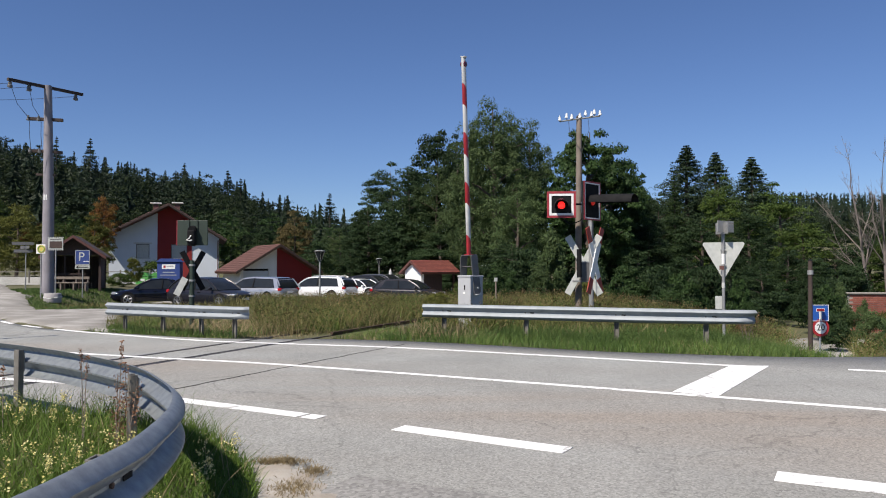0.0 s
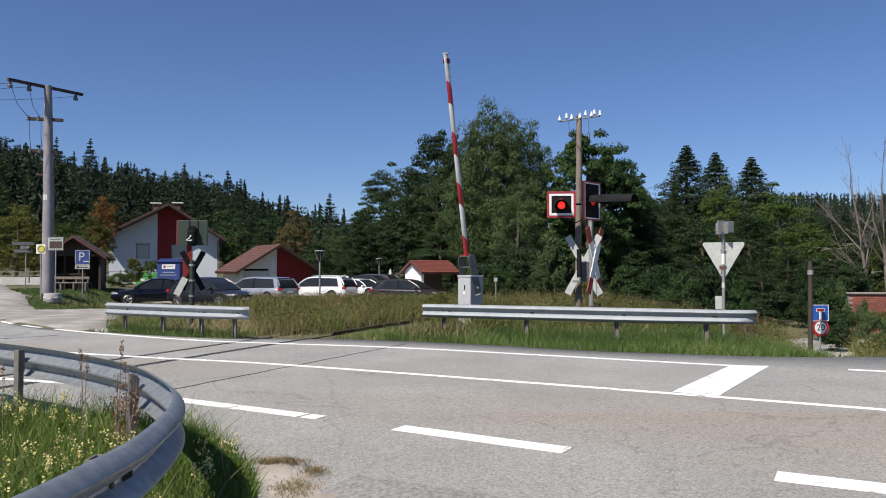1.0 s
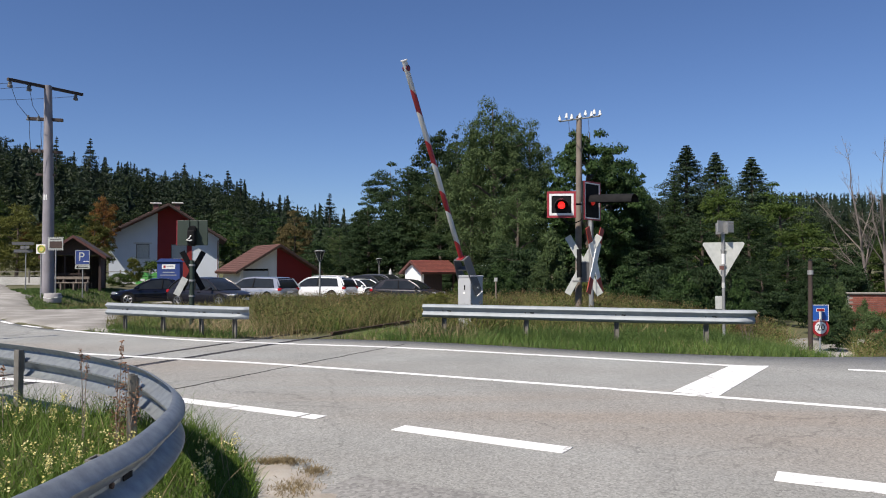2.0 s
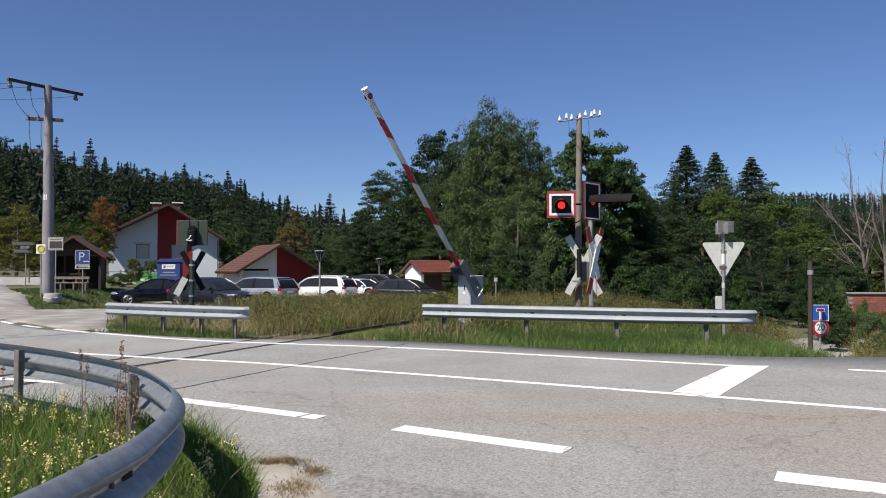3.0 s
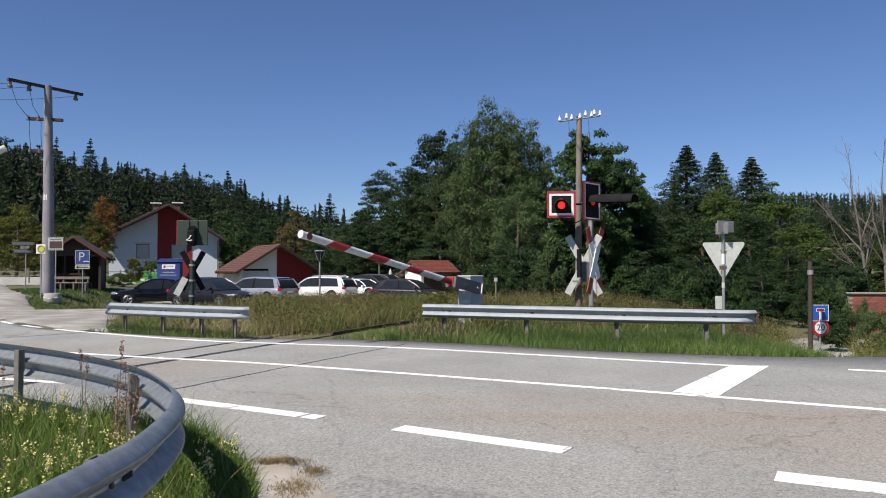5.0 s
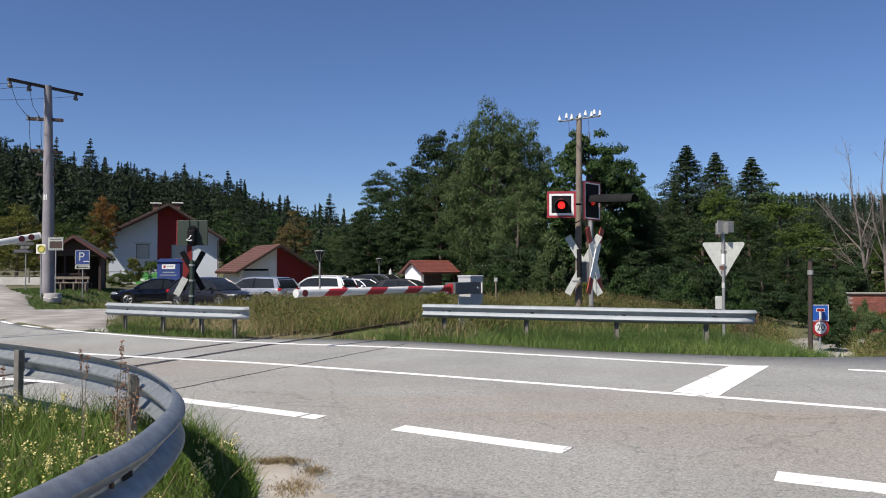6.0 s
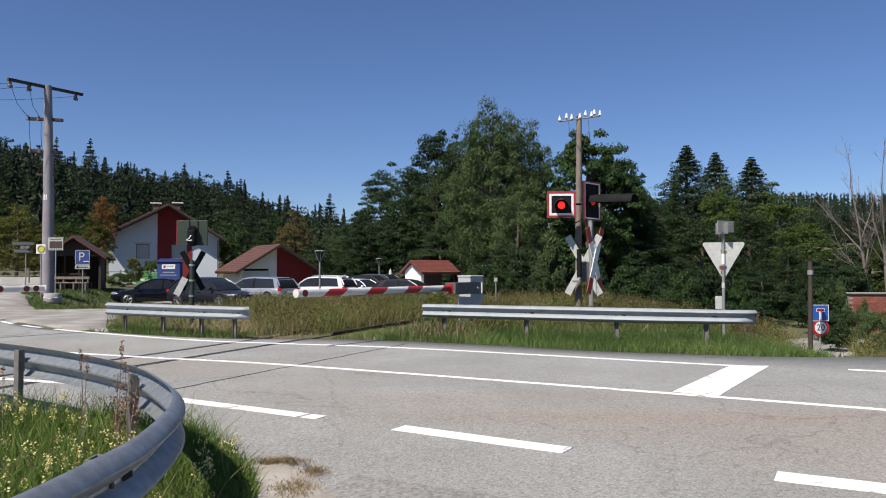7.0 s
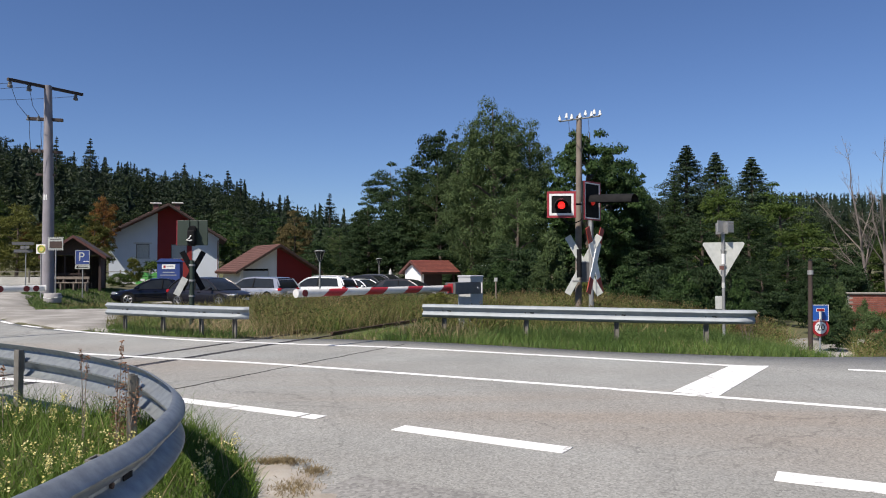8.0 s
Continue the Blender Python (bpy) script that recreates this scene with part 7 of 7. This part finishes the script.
def dead_end_signs():
    D = 18.4
    x = spot(1450.5, D)
    s = thing("road_sign", pose(x, D, -0.75, 0, 0, 3), "blue dead end sign above a twenty speed limit sign", "road sign", "road signs")
    part("pole", tube([(0, 0.03, -0.2), (0, 0.03, 1.42)], 0.022, 10), "zinc", s, smooth=50)
    z = 1.55 + (HORIZON - 554) / F_PIX * D + 0.75
    p = part("dead_end_plate", box(0.42, 0.012, 0.4, (0, 0, z), 0.004), "blue", s)
    part("white_rim", box(0.425, 0.004, 0.012, (0, -0.009, z + 0.192)), "white", p)
    part("white_rim", box(0.425, 0.004, 0.012, (0, -0.009, z - 0.192)), "white", p)
    for q in (-1, 1):
        part("white_rim", box(0.012, 0.004, 0.37, (q * 0.202, -0.009, z)), "white", p)
    part("white_stem", box(0.07, 0.004, 0.27, (0, -0.01, z - 0.045)), "white", p)
    part("red_bar", box(0.19, 0.004, 0.06, (0, -0.012, z + 0.07)), "red", p)
    part("bar_rim", box(0.21, 0.003, 0.08, (0, -0.01, z + 0.07)), "white", p)
    z2 = 1.55 + (HORIZON - 580) / F_PIX * D + 0.75
    l = part("speed_limit_plate", disc(0.215, 0.01), "red", s, m=pose(0, -0.005, z2), smooth=40)
    part("white_field", disc(0.15, 0.004), "white", l, m=pose(0, -0.008, 0))
    text("20", 0.21, "black", pose(0, -0.013, 0) @ UPRIGHT, l)
    part("clamp", box(0.06, 0.04, 0.03, (0, 0.02, z2 + 0.1), 0.004), "zinc_dull", s)
    # wooden post beside it
    x = spot(1432, 17.6)
    w = thing("wooden_post", pose(x, 17.6, -0.75, 0, 0.6, 0), "dark tarred wooden post with a pale band", "post")
    h = 1.55 + (HORIZON - 462) / F_PIX * 17.6 + 0.75
    part("shaft", tube([(0, 0, -0.2), (0, 0, h)], [0.06, 0.048], 10), "wood_old", w, smooth=50)
    part("band", tube([(0, 0, h - 0.32), (0, 0, h - 0.22)], 0.066, 10), "zinc_dull", w)
    part("cap", lathe([(0.058, 0), (0.04, 0.03), (0.005, 0.04)], 10, None, (0, 0, h)), "black", w)


dead_end_signs()


def sign_on_pole(name, px, top, size, dist, material, label, foot=None, pole="zinc_dull"):
    x = spot(px, dist)
    g = float(height(x, dist)) - 0.02 if foot is None else foot
    s = thing(name, pose(x, dist, g, 0, 0, 0), label, "road sign", "road signs")
    w, h = size
    zc = 1.55 + (HORIZON - top) / F_PIX * dist - g - h / 2
    part("pole", tube([(0, 0.03, -0.2), (0, 0.03, zc + h / 2)], 0.03, 10), pole, s, smooth=50)
    p = part("sign_plate", box(w, 0.02, h, (0, -0.012, zc), 0.004), material, s)
    return s, p, zc


s, p, zc = sign_on_pole("parking_sign", 146, 443, (0.74, 0.74), 38, "blue_dull", "blue parking sign with white letter on a pole")
text("P", 0.62, "sign_back", pose(-0.05, -0.024, zc + 0.02) @ UPRIGHT, p)
part("small_bar", box(0.28, 0.006, 0.03, (0.2, -0.026, zc - 0.2)), "white", p)
for q in (-1, 1):
    part("white_rim", box(0.02, 0.006, 0.7, (q * 0.352, -0.025, zc)), "sign_back", p)
    part("white_rim", box(0.684, 0.006, 0.02, (0, -0.025, zc + q * 0.352)), "sign_back", p)
part("arrow_plate", box(0.74, 0.02, 0.17, (0, -0.01, zc - 0.49), 0.004), "sign_back", s)
part("arrow_bar", box(0.5, 0.006, 0.045, (0.05, -0.023, zc - 0.49)), "black", s)
part("arrow_head", prism([(-0.34, zc - 0.49), (-0.2, zc - 0.42), (-0.2, zc - 0.56)], -0.026, -0.02), "black", s)
s, p, zc = sign_on_pole("bus_stop_sign", 72, 433, (0.42, 0.42), 34.5, "white", "white and yellow bus stop sign on a pole")
part("yellow_disc", disc(0.19, 0.008), "yellow", p, m=pose(0.03, -0.026, zc))
part("ring", tube([(0.03 + 0.14 * math.cos(a), -0.03, zc + 0.14 * math.sin(a)) for a in np.linspace(0, math.tau, 21)], 0.018, 6, caps=False), "bin_green", p)
s, p, zc = sign_on_pole("zigzag_framed_sign", 98, 422, (0.7, 0.5), 34.6, "sign_back", "white sign with zigzag edge and dark panel")
part("dark_panel", box(0.58, 0.008, 0.32, (0.02, -0.026, zc - 0.05)), "wood_dark", p)
part("text_bar", box(0.5, 0.008, 0.05, (0, -0.026, zc + 0.2)), "arm_grey", p)
for i in range(9):
    for q in (-1, 1):
        xx = -0.335 + i * 0.084
        part("zigzag_tooth", prism([(xx - 0.045, zc + q * 0.26), (xx, zc + q * 0.32), (xx + 0.045, zc + q * 0.26)], -0.02, -0.006), "sign_back", p)
s, p, zc = sign_on_pole("finger_post", 45, 429, (0.1, 0.1), 40, "sign_back", "dark finger post with pointing boards")
for k, (a, l) in enumerate(((18, 0.9), (-35, 0.8), (12, 0.8))):
    part("pointing_board", prism([(-l * 0.75, -0.08), (l * 0.35, -0.08), (l * 0.45, 0), (l * 0.35, 0.08), (-l * 0.75, 0.08)], -0.01, 0.01), "arm_grey", s, m=pose(0.05, -0.05, zc - 0.02 - 0.2 * k, 0, 0, a))

planter = thing("concrete_planter", pose(spot(94, 34.5), 34.5, float(height(spot(94, 34.5), 34.5)) - 0.02), "round weathered concrete planter on the grass", "planter")
part("ring", lathe([(0.36, 0.0), (0.38, 0.04), (0.37, 0.4), (0.35, 0.43), (0.3, 0.43), (0.28, 0.36), (0.02, 0.34)], 20), "concrete", planter, smooth=40)
part("band", tube([(0.385 * math.cos(a), 0.385 * math.sin(a), 0.24 + 0.03 * math.cos(2 * a)) for a in np.linspace(0, math.tau, 25)], 0.014, 5, caps=False), "white", planter)


def power_pole():
    D = 36.0
    x = spot(84, D)
    g = float(height(x, D))
    p = thing("power_pole", pose(x, D, g), "tall grey concrete power pole with crossarms", "power pole")
    zz = lambda y, d=D: 1.55 + (HORIZON - y) / F_PIX * d - g
    top = zz(150)
    part("shaft", tube([(0.03, 0, -0.3), (0, 0, top * 0.5), (-0.1, 0, top)], [0.29, 0.24, 0.17], 16), "pole_concrete", p, smooth=50)

    def arm(y0, px0, d0, y1, px1, d1, r):
        a = Vector((spot(px0, d0) - x, d0 - D, zz(y0, d0)))
        b = Vector((spot(px1, d1) - x, d1 - D, zz(y1, d1)))
        o = part("crossarm", box((b - a).length, 0.14 if r > 0.07 and y0 < 150 else 0.22, r * 1.7, (0, 0, 0), 0.01), "wood_old", p, m=Matrix.Translation((a + b) / 2) @ (b - a).to_track_quat("X", "Z").to_matrix().to_4x4())
        return a, b, o

    a, b, top_arm = arm(138, 8, 34.3, 166, 142, 37.7, 0.08)
    arms = [arm(209, 48, 35.8, 212, 108, 36.2, 0.08), arm(266, 52, 35.8, 270, 108, 36.2, 0.08), arm(309, 62, 35.9, 310, 96, 36.1, 0.06)]
    ends = []
    for k in (0.03, 0.27, 0.9):
        q = a.lerp(b, k) + Vector((0, 0, -0.16))
        bm = bmesh.new()
        insulator(bm, 0, 0, 0, 2.2)
        part("insulator", bm, "arm_grey", top_arm, smooth=40, m=top_arm.matrix_basis.inverted() @ Matrix.Translation(q - Vector((0, 0, 0.1))))
        ends.append(q)
    for (c, d, o), k in ((arms[0], 0.0), (arms[0], 0.3), (arms[1], 0.0), (arms[1], 0.3)):
        bm = bmesh.new()
        insulator(bm, 0, 0, 0, 1.6)
        part("insulator", bm, "arm_grey", o, smooth=40, m=o.matrix_basis.inverted() @ Matrix.Translation(c.lerp(d, k) + Vector((0, -0.1, -0.03))))
    for i, k in ((0, 0.0), (1, 0.35)):
        m0 = arms[0][0].lerp(arms[0][1], k)
        m1 = arms[1][0].lerp(arms[1][1], k)
        part("jumper_wire", tube([ends[i], (ends[i] + m0) / 2 + Vector((-0.12, 0, -0.12)), m0, (m0 + m1) / 2 + Vector((-0.04, 0, 0)), m1], 0.012, 5), "wire", p)
    for i in range(3):
        q = ends[i]
        e = q + Vector((-9, -7.5, -1.2))
        pts = [q.lerp(e, t) + Vector((0, 0, -1.6 * t * (1 - t))) for t in np.linspace(0, 1, 10)]
        part("overhead_wire", tube(pts, 0.01, 5), "wire", p)
    for q in (-0.5, 0.0):
        part("stencil_bar", box(0.06, 0.02, 0.25, (0.02 + q * 0.2, -0.235, zz(350)), 0.004), "white", p)


power_pole()


def park_lamp(px, dist, top, s):
    x = spot(px, dist)
    g = float(height(x, dist)) - 0.02
    h = 1.55 + (HORIZON - top) / F_PIX * dist - g
    l = thing("street_lamp", pose(x, dist, g), "slim grey lamp post with a cone lantern", "street lamp", "street lamps")
    part("pole", tube([(0, 0, -0.2), (0, 0, h - 0.5 * s)], 0.04, 10), "zinc_dull", l, smooth=50)
    part("lantern", lathe([(0.06 * s, h - 0.52 * s), (0.08 * s, h - 0.46 * s), (0.22 * s, h - 0.06 * s), (0.23 * s, h - 0.05 * s), (0.02, h - 0.03 * s)], 14), "glass", l)
    part("lid", lathe([(0.25 * s, h - 0.05 * s), (0.24 * s, h - 0.02 * s), (0.05 * s, h)], 14), "zinc_dull", l)
    for k in range(4):
        a = k * math.tau / 4 + 0.4
        part("rib", tube([(0.075 * s * math.cos(a), 0.075 * s * math.sin(a), h - 0.48 * s), (0.232 * s * math.cos(a), 0.232 * s * math.sin(a), h - 0.05 * s)], 0.012 * s, 5), "zinc_dull", l)


park_lamp(566, 34, 443, 1.0)
park_lamp(671, 58, 457, 1.0)

stake = thing("marker_post", pose(spot(877.5, 27), 27, -0.1), "thin pale marker post in the grass", "post")
part("shaft", tube([(0, 0, -0.2), (0, 0, 1.25)], 0.03, 8), "wood_pole", stake)
part("cap", box(0.12, 0.05, 0.14, (0, 0, 1.3), 0.01), "sign_back", stake)

par = thing("parasol", pose(spot(691, 60), 60, -0.4), "closed pale canvas parasol near the hut", "parasol")
part("pole", tube([(0, 0, -0.1), (0, 0, 2.1)], 0.03, 8), "zinc_dull", par)
part("canopy", lathe([(0.12, 0.7), (0.25, 0.85), (0.22, 1.3), (0.1, 1.85), (0.02, 2.05)], 10), "umbrella", par, smooth=40)

# recycling corner by the house
D = 60.0
for i, px in enumerate((254, 272)):
    b = thing("recycling_container", pose(spot(px, D), D + i, -0.35, 0, 0, 10), "green recycling container by the house", "container", "recycling containers")
    part("bin_body", box(1.0, 1.0, 1.35, (0, 0, 0.7), 0.06), "bin_green", b)
    part("lid", prism([(-0.54, 1.38), (0.54, 1.38), (0.3, 1.68), (-0.3, 1.68)], -0.52, 0.52, bevel=0.03), "bin_green", b)
    part("opening", box(0.4, 0.02, 0.2, (0, -0.51, 1.1), 0.02), "white", b)
k = thing("info_kiosk", pose(spot(301, 58.5), 58.5, -0.35, 0, 0, 4), "blue information kiosk with a white label", "kiosk")
part("cabinet_body", box(1.75, 0.8, 2.5, (0, 0, 1.25), 0.04), "blue_dull", k)
part("roof", prism([(-0.98, 2.5), (0.98, 2.5), (0.6, 2.78), (-0.6, 2.78)], -0.5, 0.5, bevel=0.02), "blue_dull", k)
lab = part("label_plate", box(1.0, 0.02, 0.36, (0, -0.41, 2.15), 0.005), "white", k)
part("emblem", box(0.16, 0.01, 0.18, (-0.3, -0.425, 2.15), 0.004), "red", lab)
part("text_bar", box(0.5, 0.01, 0.05, (0.12, -0.425, 2.19)), "arm_grey", lab)
part("text_bar", box(0.9, 0.01, 0.05, (0, -0.405, 1.72)), "sign_back", k)
part("text_bar", box(1.2, 0.01, 0.05, (0, -0.405, 1.5)), "sign_back", k)


# garden fence and rail beyond the bus stop
f = thing("road_fence", pose(0, 0, 0), "low grey metal fence along the upper road", "fence")
pts = [(-50 + i * 2.2, 55.5 + i * 0.42) for i in range(13)]
for x, y in pts:
    g = float(height(x, y))
    part("post", box(0.09, 0.09, 1.0, (x, y, g + 0.6), 0.01), "post", f)
for a, b in zip(pts, pts[1:]):
    for dz in (0.62, 0.95):
        part("fence_rail", tube([(a[0], a[1], float(height(*a)) + dz), (b[0], b[1], float(height(*b)) + dz)], 0.035, 6), "post", f)


# stone and bricks by the lane
def brick_wall():
    D = 28.0
    x0 = spot(1500, D)
    w = thing("brick_garden_wall", pose(x0, D, -0.9, 0, 0, -4), "red brick garden wall half hidden by shrubs", "wall")
    part("core", box(3.4, 0.2, 1.55, (1.7, 0.03, 0.775)), "mortar", w)
    me = mesh_from("brick", box(0.24, 0.115, 0.068, bevel=0.006), "brick")
    for j in range(19):
        for i in range(13):
            xx = 0.13 + i * 0.25 + (0.125 if j % 2 else 0)
            if xx > 3.35:
                continue
            part("brick", me, None, w, m=pose(xx, -0.03 + random.uniform(-0.004, 0.004), 0.05 + j * 0.08))
    part("coping", box(3.5, 0.3, 0.06, (1.7, 0.0, 1.585), 0.015), "mortar", w)


rock = thing("stone", pose(spot(1503, 19.5), 19.5, -0.72), "pale rough stone beside the lane", "stone")
bm = bmesh.new()
bmesh.ops.create_icosphere(bm, subdivisions=3, radius=0.22)
for v in bm.verts:
    v.co *= 1 + 0.35 * noise.noise(v.co * 6)
    v.co.z *= 0.7
part("boulder", bm, "dirt", rock, smooth=60)


# flowers, seed heads and dry stalks round the near guardrail
def flower_spikes():
    n = 520
    P = uniform_in(-6.5, -1.5, 2.6, 7.8)(2400)
    P = P[inside(P[:, 0], P[:, 1], CORNER)]
    keep = patchy(P[:, 0], P[:, 1], 0.7, -0.05, 9.0)
    P = P[keep][:n]
    pts, nor, siz = [], [], []
    for x, y in P:
        h = RNG.uniform(0.22, 0.42)
        m = int(RNG.integers(14, 28))
        t = RNG.uniform(0, 1, m)
        q = np.stack([x + RNG.normal(size=m) * 0.016, y + RNG.normal(size=m) * 0.016, h - t * 0.11], 1)
        pts.append(q)
        nor.append(unit(RNG.normal(size=(m, 3))))
        siz.append(RNG.uniform(0.006, 0.011, m))
    tagged(new("yellow_flowers", np_mesh("yellow_flowers", *leaf_quads(np.concatenate(pts), np.concatenate(nor), np.concatenate(siz), 0.8), "petal")), "pale yellow wild flower spikes in the grass", "flowers", kind="stuff")


flower_spikes()


def seed_stalk(x, y, h, lean, head):
    t = thing("seed_stalk", pose(x, y, 0.0, 0, 0, random.uniform(0, 360)), "dry brown seed stalk by the guardrail", "plant", "seed stalks")
    tip = Vector((lean * h, 0, h))
    part("stem", tube([(0, 0, 0), (lean * h * 0.3, 0, h * 0.5), tip], [0.005, 0.004, 0.002], 5), "wood_pole", t)
    m = int(60 * head)
    k = RNG.uniform(0, 1, m)
    c = np.stack([tip.x - lean * k * 0.15 * head + RNG.normal(size=m) * 0.012 * head, RNG.normal(size=m) * 0.012 * head, h - k * 0.22 * head], 1)
    ob = tagged(part("seed_head", np_mesh("seed_head", *leaf_quads(c, unit(RNG.normal(size=(m, 3))), RNG.uniform(0.006, 0.014, m), 0.6), "seed"), None, t), kind="stuff")


for x, y, h, l, hd in ((-2.62, 6.1, 0.98, 0.02, 0.9), (-2.5, 6.0, 0.82, 0.08, 1.6), (-2.55, 5.9, 0.74, -0.06, 1.8), (-2.44, 5.85, 0.68, 0.1, 1.6), (-2.9, 6.1, 0.86, 0.1, 1.0), (-3.0, 6.3, 0.9, -0.05, 0.8), (-2.48, 5.7, 0.6, 0.15, 1.8),
                       (-3.9, 6.7, 0.7, 0.1, 0.7), (-4.3, 7.0, 0.75, -0.1, 0.7), (-2.4, 5.6, 0.5, 0.2, 1.5)):
    seed_stalk(x, y, h, l, hd)
for i in range(7):
    seed_stalk(spot(1325, 15.4) + random.uniform(-0.1, 0.2), 15.5 + random.uniform(-0.2, 0.2), random.uniform(0.5, 0.75), random.uniform(0.1, 0.5), 1.2)

brick_wall()


# ---- what moves ----
def boom_rows(rows):
    return [(t, pose(0, 0, PIVOT_Z, 0, -math.degrees(a), 0)) for t, a in rows]


def motions():
    walk(near_boom, boom_rows([(0, 1.524), (0.3, 1.522), (0.5, 1.515), (0.7, 1.482), (1.0, 1.394), (1.5, 1.239), (1.7, 1.184), (2.25, 1.035), (2.8, 0.886), (3.0, 0.831),
                               (3.5, 0.689), (4.0, 0.535), (4.5, 0.366), (4.7, 0.295), (5.1, 0.165), (5.4, 0.075), (5.65, 0.018), (5.8, 0.004), (6.0, 0.0), (8.0, 0.0)]))
    walk(far_boom, boom_rows([(0, 1.524), (2.0, 1.52), (2.3, 1.46), (5.8, 0.285), (6.0, 0.213), (6.2, 0.15), (6.4, 0.085), (6.6, 0.037), (6.8, 0.01), (7.0, 0.0), (8.0, 0.0)]))
    # added covers imitate flashing: up under hood while lit, down over lens between flashes
    for blink_cover, (px_, py_, pz_) in ((blink_cover_1, (0, -0.1, 0.115)), (blink_cover_2, (0, -0.1, 0.115))):
        rows = [(0, 88)]
        for k in range(9):
            off, on = 0.33 + 0.957 * k, 0.79 + 0.957 * k
            for t, a in ((off - 0.04, 88), (off + 0.04, 0), (on - 0.04, 0), (on + 0.04, 88)):
                if t < 8:
                    rows.append((t, a))
        rows.append((8, 88))
        walk(blink_cover, [(t, pose(px_, py_, pz_, 90 - a, 0, 0)) for t, a in rows])


motions()
